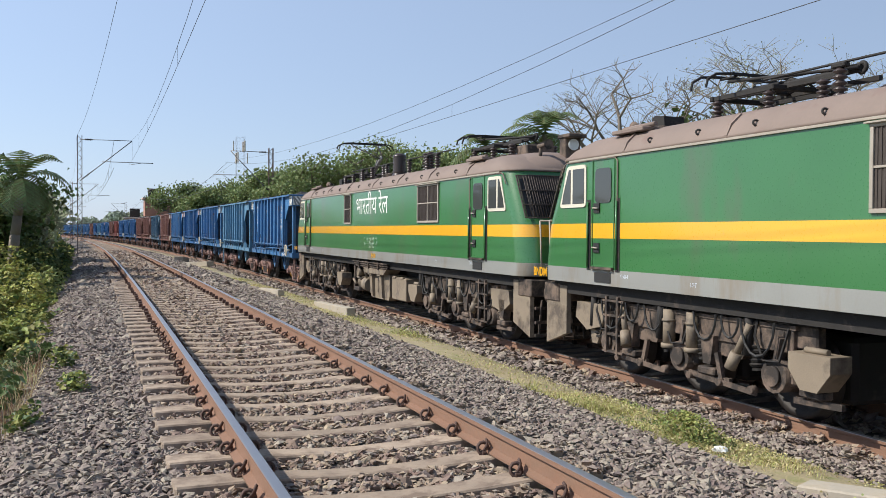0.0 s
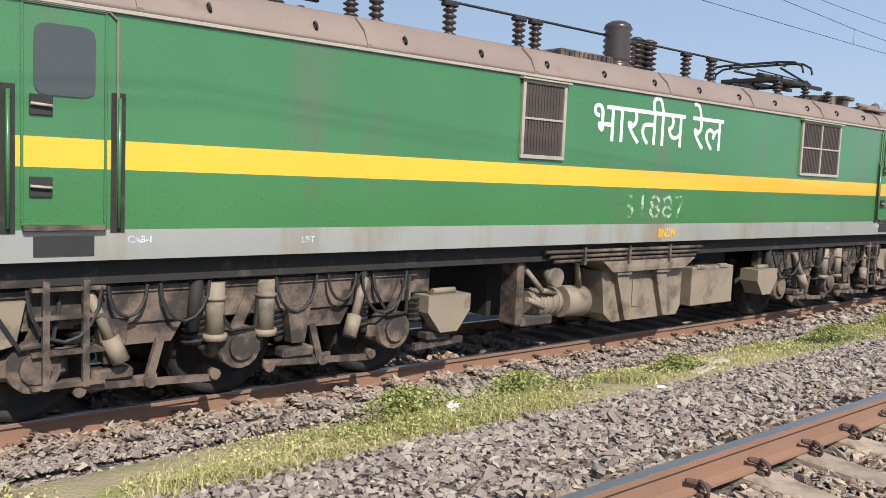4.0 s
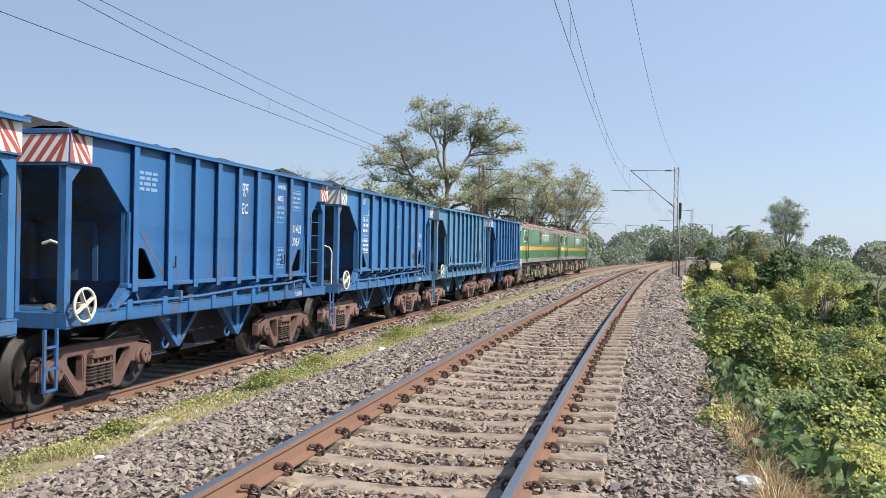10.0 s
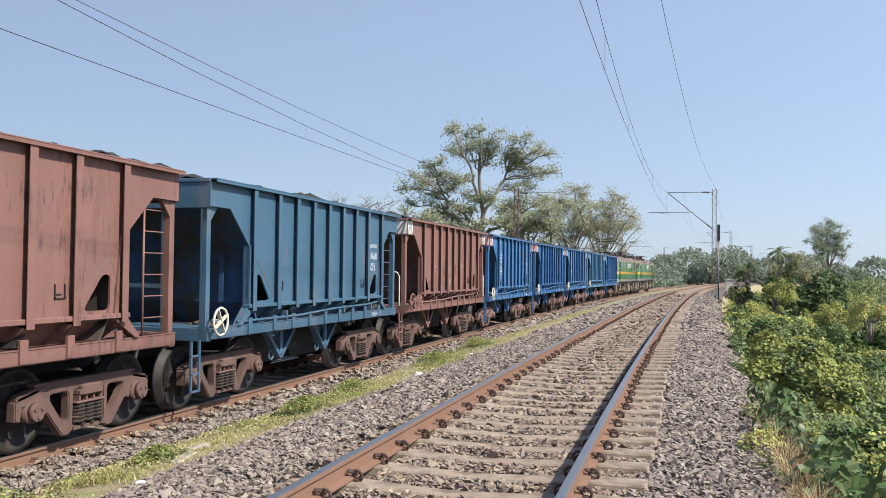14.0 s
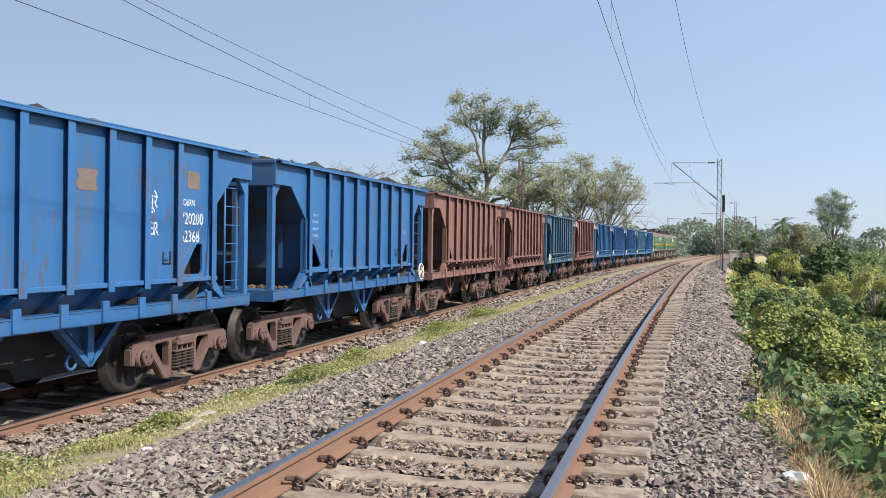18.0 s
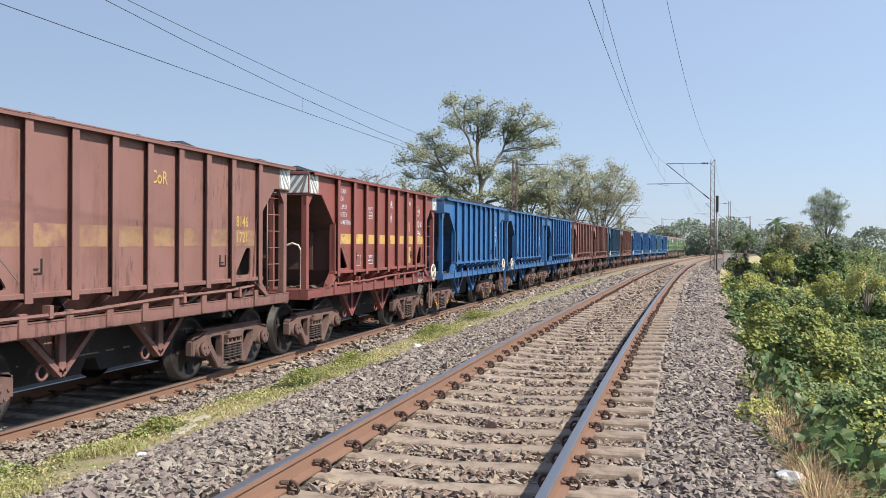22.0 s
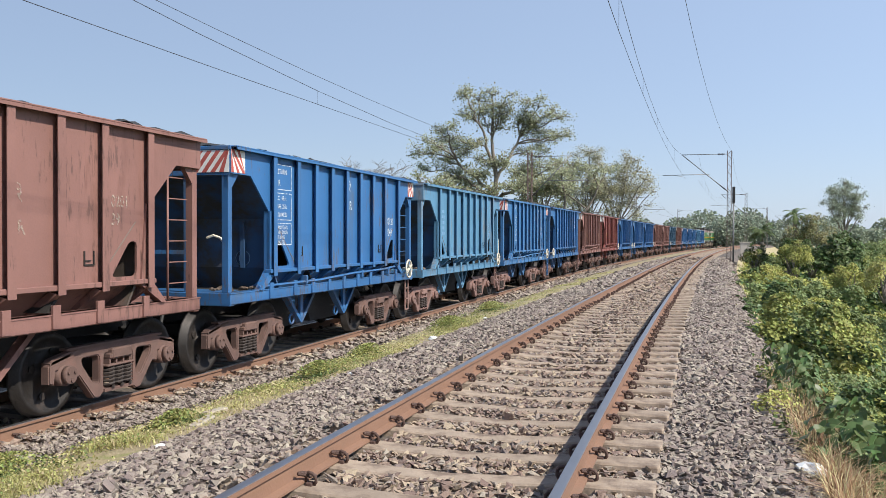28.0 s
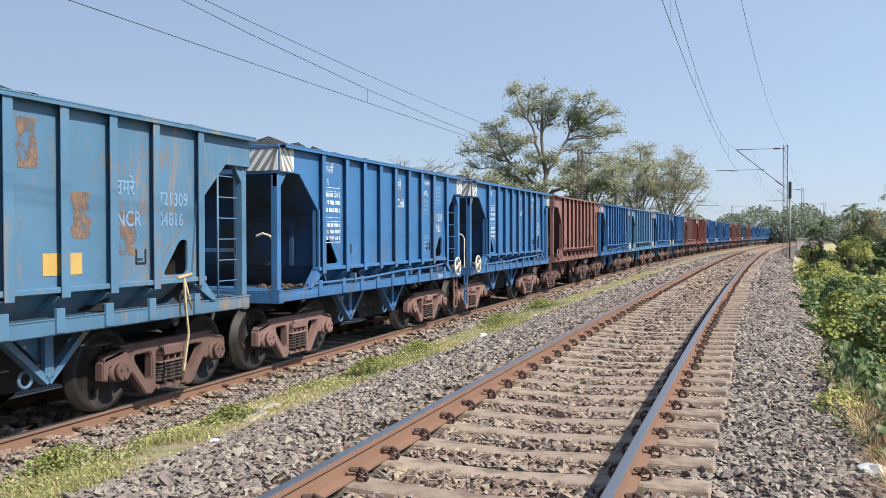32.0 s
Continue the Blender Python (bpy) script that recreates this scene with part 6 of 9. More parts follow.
# fine low mat of tiny leaves
n = 60000
wy = np.where(RS.rand(n) < 0.7, RS.uniform(-9, 16, n), RS.uniform(-26, 40, n))
wo = -3.48 + RS.normal(0, 0.36, n) + 0.16 * np.sin(wy * 0.55)
t2 = noise2(wo, wy, 0.8, 21.0)
keep = (t2 + RS.uniform(-0.3, 0.3, n) > 0.06) & (wo > -4.35) & (wo < -2.72)
wo, wy, t2 = wo[keep], wy[keep], t2[keep]
mat_ = new("weed_mat", leaves("weed_mat", place_xyz(wo, wy, RS.uniform(0.0, 0.06, len(wo)) * (1 + t2)), RS.uniform(0.012, 0.028, len(wo)), [M["grass"], M["weed"], M["drygrass"]], np.where(t2 > 0.26, RS.randint(0, 2, len(wo)), np.where(RS.rand(len(wo)) < 0.5, 0, 2))))
tagged(mat_, "low mat of yellow-green creeping weeds between the tracks", "weeds", kind="stuff")
CLUMPS = [(-3.05, 10.7, 0.5, 0.22), (-3.5, 5.6, 0.5, 0.2), (-3.2, 7.6, 0.35, 0.16), (-3.25, 13.0, 0.5, 0.2), (-3.4, 4.2, 0.5, 0.25), (-3.3, -2.2, 0.5, 0.22), (-3.0, -6.6, 0.5, 0.25), (-3.2, 17.5, 0.7, 0.25), (-3.0, -3.4, 0.3, 0.18), (-3.4, 22.0, 0.8, 0.25)]
for o, y, r, h in CLUMPS:
    o = o - 0.22
    n = int(5200 * r)
    a, q = RS.uniform(0, 2 * np.pi, n), np.abs(RS.normal(0, 0.55, n)) * r
    q = q * (1 + 0.35 * np.sin(a * 3 + y) + 0.2 * np.sin(a * 7 + o))
    co, cy = o + q * np.cos(a) * 0.6, y + q * np.sin(a) * 1.2
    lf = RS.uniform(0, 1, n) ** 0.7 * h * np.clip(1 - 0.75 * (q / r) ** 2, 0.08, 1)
    # leaves low in the clump are coloured dark, as shade at its foot
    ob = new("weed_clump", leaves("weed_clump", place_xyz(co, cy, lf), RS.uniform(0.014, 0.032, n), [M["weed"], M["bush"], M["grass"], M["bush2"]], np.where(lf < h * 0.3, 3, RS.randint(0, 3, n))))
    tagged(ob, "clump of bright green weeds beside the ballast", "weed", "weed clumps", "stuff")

# ---- undergrowth along the east side ----
def bush_top(off, y, nz):
    edge = np.where(y > 0, 2.42 + 0.012 * y, 2.72 + 0.004 * -y) + 0.18 * np.sin(y * 1.3) + 0.12 * np.sin(y * 2.9)
    k = np.clip((off - edge) / 1.5, 0, 1)
    tall = np.where(y > 0, np.interp(y, [3, 7, 10, 16, 30, 60], [-1.05, -1.0, -1.05, -1.1, -1.2, -1.2]), np.interp(-y, [3, 8, 14, 24, 40, 80], [-0.8, -0.45, 0.0, 0.5, 0.9, 1.0]))
    away = np.clip((off - 7) / 7, 0, 1)
    g = np.interp(off, PRO[:, 0], PRO[:, 1])
    top = g + (tall - g) * k ** 0.6
    top = top + nz * 1.15 * k - away * 1.3
    return np.where(off < edge, g - 0.2, np.maximum(top, g)), g, edge


def lumps(off, y):
    """Rounded mounds with creases between them."""
    return 0.62 - 2.6 * np.abs(noise2(off, y, 0.7, 2.0)) + 0.6 * noise2(off, y, 0.25, 3.0) + 0.4 * noise2(off, y, 1.6, 4.0)


def leaves_on(name, pts, nrm, size, mats, idx, loose, droop=0.1, narrow=0.5):
    """Leaves that face roughly along the given normals."""
    n = len(pts)
    z = nrm + RS.normal(0, loose, (n, 3))
    z /= np.linalg.norm(z, axis=1)[:, None]
    q = RS.normal(0, 1, (n, 3))
    x = np.cross(z, q)
    x /= np.linalg.norm(x, axis=1)[:, None]
    r = np.stack([x, np.cross(z, x), z], 2)
    base = np.array([[0, -0.5, 0], [narrow, 0.02, 0.12], [0, 0.62, -0.10 - droop], [-narrow, 0.02, 0.12]])
    v = np.einsum("nij,kj->nki", r, base) * size[:, None, None] + pts[:, None, :]
    f = (np.array([[0, 1, 2], [0, 2, 3]])[None] + (np.arange(n) * 4)[:, None, None]).reshape(-1, 3)
    return mesh_of(name, v.reshape(-1, 3), f, mats, np.repeat(idx, 2))


def mounds(name, y0, y1, count, r0, r1, o1, leaf, per, label):
    """Overlapping rounded bushes of several kinds that follow the slope of the scrub."""
    yc = RS.uniform(y0, y1, count)
    oc = 2.5 + (o1 - 2.5) * RS.uniform(0, 1, count) ** 1.2
    flat0 = np.zeros(count)
    top, g, edge = bush_top(oc, yc, flat0)
    r = RS.uniform(r0, r1, count)
    oc = np.maximum(oc, edge + r * np.where(np.abs(yc) > 20, 0.95, RS.uniform(0.55, 0.9, count)))
    top, g, edge = bush_top(oc, yc, flat0)
    h = r * RS.uniform(0.75, 1.15, count)
    lift = np.maximum(top - g + RS.uniform(-0.5, np.where(yc > 26, 0.1, np.where(yc > 0, 0.26, 0.3)), count) * (r0 + r1) - h, -0.25 * h)
    pat = noise2(oc, yc, 0.35, 31.0) + RS.normal(0, 0.2, count)
    kind = np.where(pat > 0.24, 2, np.where(pat > 0.0, 0, np.where(pat > -0.16, 3, 1)))
    c = place_xyz(oc, yc, lift)
    num = np.maximum(60, (per * r * r / (leaf * leaf) * np.array([1, 0.75, 1, 1])[kind]).astype(int))
    pick = np.repeat(np.arange(count), num)
    n = len(pick)
    axes_all = np.stack([r, r, h], 1)
    # each bush is a heap of leafy sprays with shaded gaps between them
    k_max = 11
    way = RS.normal(0, 1, (count, k_max, 3))
    way /= np.linalg.norm(way, axis=2)[:, :, None]
    way[:, :, 2] = np.where(way[:, :, 2] < -0.25, -way[:, :, 2], way[:, :, 2])
    spray_r = RS.uniform(0.16, 0.42, (count, k_max)) * (0.25 + 0.75 * np.minimum(1.0, 0.9 / r))[:, None]
    spray_out = RS.uniform(0.6, 1.08, (count, k_max))
    spray_kind = np.where(RS.rand(count, k_max) < 0.2, RS.randint(0, 4, (count, k_max)), kind[:, None])
    sp = RS.randint(0, k_max, n)
    d = RS.normal(0, 1, (n, 3))
    d /= np.linalg.norm(d, axis=1)[:, None]
    d = d + way[pick, sp] * 0.55 + np.array([0, 0, 0.25])
    d /= np.linalg.norm(d, axis=1)[:, None]
    axes = axes_all[pick]
    reach = (1 - 0.35 * RS.uniform(0, 1, n) ** 2 + np.abs(RS.normal(0, 0.10, n)))[:, None]
    p = c[pick] + way[pick, sp] * spray_out[pick, sp][:, None] * axes + d * reach * (spray_r[pick, sp] * r[pick])[:, None]
    # inner leaves get the dark colour, which paints shade into the gaps
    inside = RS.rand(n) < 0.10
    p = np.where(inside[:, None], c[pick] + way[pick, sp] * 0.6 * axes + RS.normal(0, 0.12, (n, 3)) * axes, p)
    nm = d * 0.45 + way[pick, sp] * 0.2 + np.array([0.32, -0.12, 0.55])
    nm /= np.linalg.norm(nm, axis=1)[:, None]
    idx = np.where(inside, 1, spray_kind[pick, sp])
    size = RS.uniform(0.6, 1.4, n) * leaf * np.array([1, 1.35, 0.8, 0.95])[idx]
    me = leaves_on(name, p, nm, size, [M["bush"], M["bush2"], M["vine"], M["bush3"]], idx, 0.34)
    return tagged(new(name, me), label, "bushes", kind="stuff")


def undergrowth(name, y0, y1, n, s0, s1, o1, label, low=1.0):
    y = RS.uniform(y0, y1, n)
    off = 2.2 + (o1 - 2.2) * RS.uniform(0, 1, n) ** 1.25
    nz = lumps(off, y) + 0.35 * noise2(off, y, 2.3, 5.0)
    top, g, edge = bush_top(off, y, nz)
    keep = (off > edge + RS.uniform(-0.06, 0.14, n)) & (RS.rand(n) < np.clip(0.55 + nz * 0.9, 0.12, 1))
    off, y, nz, top, g = off[keep], y[keep], nz[keep], top[keep], g[keep]
    m = len(off)
    depth = RS.uniform(0, 1, m) ** 1.7
    lift = (top - g) * low * (1 - depth * 0.4) + RS.normal(0, 0.05, m)
    # patches by noise, plus shade put into colour: darker in creases, paler on crests
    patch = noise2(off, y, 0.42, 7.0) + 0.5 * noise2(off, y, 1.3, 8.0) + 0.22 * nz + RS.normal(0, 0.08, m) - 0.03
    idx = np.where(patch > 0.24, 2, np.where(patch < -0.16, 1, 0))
    size = RS.uniform(s0, s1, m) * np.where(idx == 1, 1.5, 0.9)
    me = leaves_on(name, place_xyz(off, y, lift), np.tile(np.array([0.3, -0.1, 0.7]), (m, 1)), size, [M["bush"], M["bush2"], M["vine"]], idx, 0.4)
    return tagged(new(name, me), label, "bushes", kind="stuff")


SCRUB = "dense sunlit green scrub on the embankment slope"
mounds("undergrowth", 4.0, 14, 50, 0.4, 0.95, 8, 0.042, 11.0, SCRUB)
mounds("undergrowth", 13, 34, 80, 0.6, 1.5, 14, 0.07, 11.0, SCRUB)
mounds("undergrowth", 32, 78, 110, 0.9, 2.1, 24, 0.12, 10.0, SCRUB)
undergrowth("undergrowth", 4.0, 14, 22000, 0.03, 0.06, 9, SCRUB, 0.3)
undergrowth("undergrowth", 14, 34, 14000, 0.055, 0.11, 14, SCRUB, 0.3)
undergrowth("undergrowth", 34, 75, 18000, 0.11, 0.22, 22, SCRUB, 0.3)
undergrowth("undergrowth", 74, 130, 15000, 0.2, 0.42, 20, SCRUB, 0.7)
undergrowth("undergrowth", -4.0, 4.0, 16000, 0.04, 0.085, 8, SCRUB)
mounds("undergrowth", -17, -4.0, 58, 0.35, 1.0, 8, 0.055, 9.0, SCRUB)
undergrowth("undergrowth", -16, -4.0, 20000, 0.04, 0.085, 8, SCRUB, 0.3)
mounds("undergrowth", -40, -16, 70, 0.6, 1.6, 11, 0.1, 8.0, SCRUB)
undergrowth("undergrowth", -36, -16, 16000, 0.07, 0.16, 11, SCRUB, 0.3)
undergrowth("undergrowth", -95, -36, 30000, 0.14, 0.3, 16, SCRUB)
# added core sheet, coloured dark for the shade inside the scrub, so that no light shines through
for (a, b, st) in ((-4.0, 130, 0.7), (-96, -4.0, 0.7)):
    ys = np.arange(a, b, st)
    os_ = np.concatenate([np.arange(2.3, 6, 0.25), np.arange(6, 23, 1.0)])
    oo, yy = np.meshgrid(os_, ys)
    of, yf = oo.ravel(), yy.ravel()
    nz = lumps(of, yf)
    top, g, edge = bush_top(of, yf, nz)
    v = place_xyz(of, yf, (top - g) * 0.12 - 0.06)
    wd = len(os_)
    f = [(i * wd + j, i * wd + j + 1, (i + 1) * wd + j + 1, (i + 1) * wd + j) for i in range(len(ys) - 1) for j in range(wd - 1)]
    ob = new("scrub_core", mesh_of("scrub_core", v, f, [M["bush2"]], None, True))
    tagged(ob, "added dark green sheet standing in for shade inside the embankment scrub", "bushes", kind="stuff")
def heart_leaves(name, pts, nrm, size, mats, idx, loose):
    """Broad heart-shaped leaves, folded along the midrib and drooping at the tip."""
    n = len(pts)
    z = nrm + RS.normal(0, loose, (n, 3))
    z /= np.linalg.norm(z, axis=1)[:, None]
    q = np.stack([RS.normal(0, 0.7, n), RS.normal(0, 0.7, n), np.full(n, -1.0)], 1)
    x = np.cross(q, z)
    x /= np.linalg.norm(x, axis=1)[:, None]
    r = np.stack([x, np.cross(z, x), z], 2)
    half = [(0.24, -0.56, 0.06), (0.48, -0.28, 0.1), (0.40, 0.12, 0.07), (0.18, 0.48, -0.05)]
    base = np.array([(0, -0.4, 0), (0, 0.05, -0.02), (0, 0.8, -0.24)] + half + [(-a, b, c_) for a, b, c_ in half])
    tri = np.array([(0, 3, 4), (0, 4, 1), (1, 4, 5), (1, 5, 6), (1, 6, 2), (0, 8, 7), (0, 1, 8), (1, 9, 8), (1, 10, 9), (1, 2, 10)])
    v = np.einsum("nij,kj->nki", r, base) * size[:, None, None] + pts[:, None, :]
    f = (tri[None] + (np.arange(n) * len(base))[:, None, None]).reshape(-1, 3)
    return mesh_of(name, v.reshape(-1, 3), f, mats, np.repeat(idx, len(tri)))


# broad hanging leaves close to the path, and dry stalks below them
for o, y, r, h in ((2.85, 7.4, 0.45, 0.5), (3.3, 7.0, 0.6, 0.6), (3.1, 8.6, 0.5, 0.55), (3.5, 8.0, 0.6, 0.7), (2.75, 9.9, 0.4, 0.4), (2.9, 12.5, 0.45, 0.45), (2.95, -9.4, 0.5, 0.45), (3.2, -10.6, 0.6, 0.55), (2.75, -12.2, 0.4, 0.35)):
    n = int(420 * r)
    a, q = RS.uniform(0, 2 * np.pi, n), np.sqrt(RS.uniform(0, 1, n)) * r
    co, cy = o + q * np.cos(a), y + q * np.sin(a)
    lf = np.clip(RS.uniform(0.1, 1.0, n) * h * (1 - 0.5 * (q / r) ** 2), 0.03, 2)
    ob = new("broad_leaf_plant", heart_leaves("broad_leaf_plant", place_xyz(co, cy, lf + 0.08), np.stack([0.5 * np.cos(a), 0.5 * np.sin(a) - 0.2, np.full(n, 0.75)], 1), RS.uniform(0.05, 0.12, n), [M["bush2"], M["broad"]], (RS.rand(n) < 0.7).astype(int), 0.4))
    tagged(ob, "dark green plant with broad hanging leaves", "plant", "broad-leaved plants", "stuff")
n = 3600
dy = np.where(RS.rand(n) < 0.65, RS.uniform(5.2, 11.0, n), RS.uniform(-13, -8, n))
do = 2.45 + np.abs(RS.normal(0, 0.5, n))
dry = new("dry_stalks", blades("dry_stalks", place_xyz(do, dy, 0.0), RS.uniform(0.12, 0.5, n), RS.uniform(0.002, 0.004, n), [M["drygrass"], M["deadgrass"]], (RS.rand(n) < 0.55).astype(int), 0.8))
n = 5200
dy = RS.uniform(4.6, 8.6, n)
do = 2.3 + 0.1 * dy * 0.3 + np.abs(RS.normal(0, 0.32, n))
rust = new("dead_stalks", blades("dead_stalks", place_xyz(do, dy, 0.0), RS.uniform(0.08, 0.4, n), RS.uniform(0.003, 0.006, n), [M["deadgrass"], M["drygrass"]], (RS.rand(n) < 0.35).astype(int), 1.3))
tagged(rust, "rust-brown dead stalks matted at the foot of the scrub", "grass", kind="stuff")
tagged(dry, "dry straw-coloured stalks at the foot of the scrub", "grass", kind="stuff")
for o, y in ((2.05, -9.6), (2.2, -11.4), (2.25, -12.0), (2.4, -8.2), (2.45, 10.9)):
    n = 130
    a, q = RS.uniform(0, 2 * np.pi, n), RS.uniform(0, 0.16, n)
    ob = new("seedling", leaves("seedling", place_xyz(o + q * np.cos(a), y + q * np.sin(a), RS.uniform(0.02, 0.2, n)), RS.uniform(0.035, 0.07, n), [M["bush2"], M["bush"]], RS.randint(0, 2, n)))
    tagged(ob, "small green seedling growing in the ballast", "plant", "seedlings", "stuff")


# ---- trees ----
def tree(name, pos, height, spread, label, seed, leaf_n, leaf_size, leaf_mat="leaf", levels=4, trunk=0.28, fork=0.33, flat=0.4, lean=(0, 0), bare=False, clump=0.9, twig=0.02, cat="tree", fill=0.75):
    """Tapered trunk, limbs that fork several times, and leaves in clumps round the twig ends."""
    rr = random.Random(seed)
    segs, ends = [], []

    def grow(p, d, length, r, lv):
        q, dd = p.copy(), d.copy()
        k = 3
        for i in range(k):
            dd = (dd + Vector((rr.uniform(-1, 1), rr.uniform(-1, 1), rr.uniform(-0.3, 0.5))) * 0.16).normalized()
            nq = q + dd * length / k
            segs.append((q.copy(), nq.copy(), r * (1 - 0.28 * i / k), r * (1 - 0.28 * (i + 1) / k)))
            q = nq
            if lv >= levels - 1 or (lv > 1 and i == k - 1):
                ends.append(q.copy())
        if lv >= levels:
            ends.append(q)
            return
        kids = rr.choice((2, 3, 3)) if lv else 4
        for j in range(kids):
            a = rr.uniform(0, 2 * math.pi) if lv else j * 2 * math.pi / 3 + rr.uniform(-0.5, 0.5)
            side = Vector((math.cos(a) * spread, math.sin(a) * spread, rr.uniform(0.05, 0.6) if lv < 2 else rr.uniform(-0.15, 0.4)))
            if j == 0 and lv < 3:
                nd = (dd + side * 0.3 + Vector((0, 0, 0.15))).normalized()
                grow(q, nd, length * rr.uniform(0.6, 0.72), r * 0.72, lv + 1)
            else:
                nd = (dd * 0.45 + side * 0.9).normalized()
                grow(q, nd, length * rr.uniform(0.55, 0.85), r * 0.55, lv + 1)

    grow(Vector((0, 0, 0)), Vector((lean[0], lean[1], 1)).normalized(), 1.0, 0.06, 0)
    top = max(e.z for e in ends)
    sc = height / top
    rs = trunk / 0.06
    tr = tagged(empty(name), label, cat)
    tr.matrix_basis = Matrix.Translation(pos)
    vs, fs = [], []
    for a, b, ra, rb in segs:
        a, b = a * sc, b * sc
        ra, rb = max(ra * rs, twig), max(rb * rs, twig)
        d = (b - a).normalized()
        u = d.orthogonal().normalized()
        w_ = d.cross(u)
        k = len(vs)
        for c, r_ in ((a, ra), (b, rb)):
            for i in range(5):
                an = i * math.pi / 2.5
                vs.append(c + (u * math.cos(an) + w_ * math.sin(an)) * r_)
        fs += [(k + i, k + (i + 1) % 5, k + 5 + (i + 1) % 5, k + 5 + i) for i in range(5)]
    share("trunk", mesh_of("trunk", vs, fs, [M["bark"]], None, True), tr)
    if leaf_n:
        e = np.array([x[:] for x in ends]) * sc
        e = e[RS.permutation(len(e))[:max(8, int(len(e) * fill))]]
        pick = RS.randint(0, len(e), leaf_n)
        spreadv = np.array([clump, clump, clump * flat])
        p = e[pick] + RS.normal(0, 1, (leaf_n, 3)) * spreadv * 0.5
        facing = np.tile(np.array([0.5, -0.25, 0.6]), (leaf_n, 1))
        share("crown", leaves_on("crown", p, facing, RS.uniform(0.6, 1.3, leaf_n) * leaf_size, [M[leaf_mat]], np.zeros(leaf_n, int), 0.55), tr)
    return tr


ACROSS, AWAY = Vector((0.955, 0.296, 0)), Vector((-0.296, 0.955, 0))


def limb_tree(name, pos, stem, limbs, label, seed, leaf_n, leaf_size, leaf_mat="leaf", trunk=0.4, clump=0.55, twig=0.025, subs=6, reach=1.9, bow=-0.12, hubs=(), keep=0.8):
    """A leading stem with separate limbs that reach to given places, side branches and layered leaf clumps."""
    rr = random.Random(seed)
    segs, ends = [], []

    def curve(a, b, r0, r1, k, kink, sag):
        q = a.copy()
        out = [q.copy()]
        for i in range(1, k + 1):
            u = i / k
            nq = a.lerp(b, u) + Vector((0, 0, sag * math.sin(math.pi * u)))
            if i < k:
                nq += Vector((rr.uniform(-1, 1), rr.uniform(-1, 1), rr.uniform(-1, 1))) * kink
            segs.append((q.copy(), nq.copy(), r0 + (r1 - r0) * (i - 1) / k, r0 + (r1 - r0) * u))
            q = nq
            out.append(q.copy())
        return out

    def at(u, d, z):
        return ACROSS * u + AWAY * d + Vector((0, 0, z))

    top = stem[-1][1]
    for i, (a, b) in enumerate(zip(stem, stem[1:])):
        curve(at(a[0], 0, a[1]), at(b[0], 0, b[1]), trunk * (1 - 0.8 * i / (len(stem) - 1)), trunk * (1 - 0.8 * (i + 1) / (len(stem) - 1)), 3, 0.06, 0)
    forks = []
    for zs, ue, ze in hubs:
        us = next(a[0] + (b[0] - a[0]) * (zs - a[1]) / (b[1] - a[1]) for a, b in zip(stem, stem[1:]) if a[1] <= zs <= b[1])
        q = curve(at(us, 0, zs), at(ue, rr.uniform(-1.5, 1.5), ze), trunk * 0.5, 0.09, 6, 0.16, -0.06 * abs(ue))
        forks += [q[3], q[5], q[6]]
    for zs, ue, ze in limbs:
        us = next(a[0] + (b[0] - a[0]) * (zs - a[1]) / (b[1] - a[1]) for a, b in zip(stem, stem[1:]) if a[1] <= zs <= b[1])
        a, b = at(us, 0, zs), at(ue, rr.uniform(-0.65, 0.65) * max(2.0, abs(ue)), ze)
        r0 = trunk * 0.36 * (1 - 0.5 * zs / top)
        if forks and abs(ue) > 1.3:
            a = min((f for f in forks if f.z < b.z - 0.2), key=lambda f: (Vector((f.x, f.y, 0)) - Vector((b.x, b.y, 0))).length * 1.2 + abs(b.z - f.z), default=a)
            r0 = 0.075
        pts = curve(a, b, r0, 0.04, 7, 0.16, bow * (b - a).length)
        for j in range(subs):
            k = rr.randint(3, 7)
            d = Vector((rr.uniform(-1, 1), rr.uniform(-1, 1), rr.uniform(-0.15, 0.65))).normalized() * rr.uniform(0.5, 1.0) * reach
            q = curve(pts[k], pts[k] + d, 0.05, 0.025, 3, 0.08, 0)
            for m in range(3):
                e = q[rr.randint(1, 3)]
                d2 = Vector((rr.uniform(-1, 1), rr.uniform(-1, 1), rr.uniform(-0.2, 0.5))).normalized() * rr.uniform(0.3, 0.55) * reach
                w2 = curve(e, e + d2, 0.025, 0.015, 2, 0.05, 0)
                ends.append(w2[-1])
            ends.append(q[-1])
        ends.append(pts[-1])
    tr = tagged(empty(name), label, "tree")
    tr.matrix_basis = Matrix.Translation(pos)
    vs, fs = [], []
    for a, b, ra, rb in segs:
        d = (b - a).normalized()
        u = d.orthogonal().normalized()
        w_ = d.cross(u)
        k = len(vs)
        for c, r_ in ((a, max(ra, twig)), (b, max(rb, twig))):
            for i in range(5):
                an = i * math.pi / 2.5
                vs.append(c + (u * math.cos(an) + w_ * math.sin(an)) * r_)
        fs += [(k + i, k + (i + 1) % 5, k + 5 + (i + 1) % 5, k + 5 + i) for i in range(5)]
    share("trunk", mesh_of("trunk", vs, fs, [M["bark"]], None, True), tr)
    e = np.array([x[:] for x in ends])
    e = e[RS.rand(len(e)) < keep]
    pick = RS.randint(0, len(e), leaf_n)
    p = e[pick] + RS.normal(0, 1, (leaf_n, 3)) * np.array([clump, clump, clump * 0.8]) * 0.62
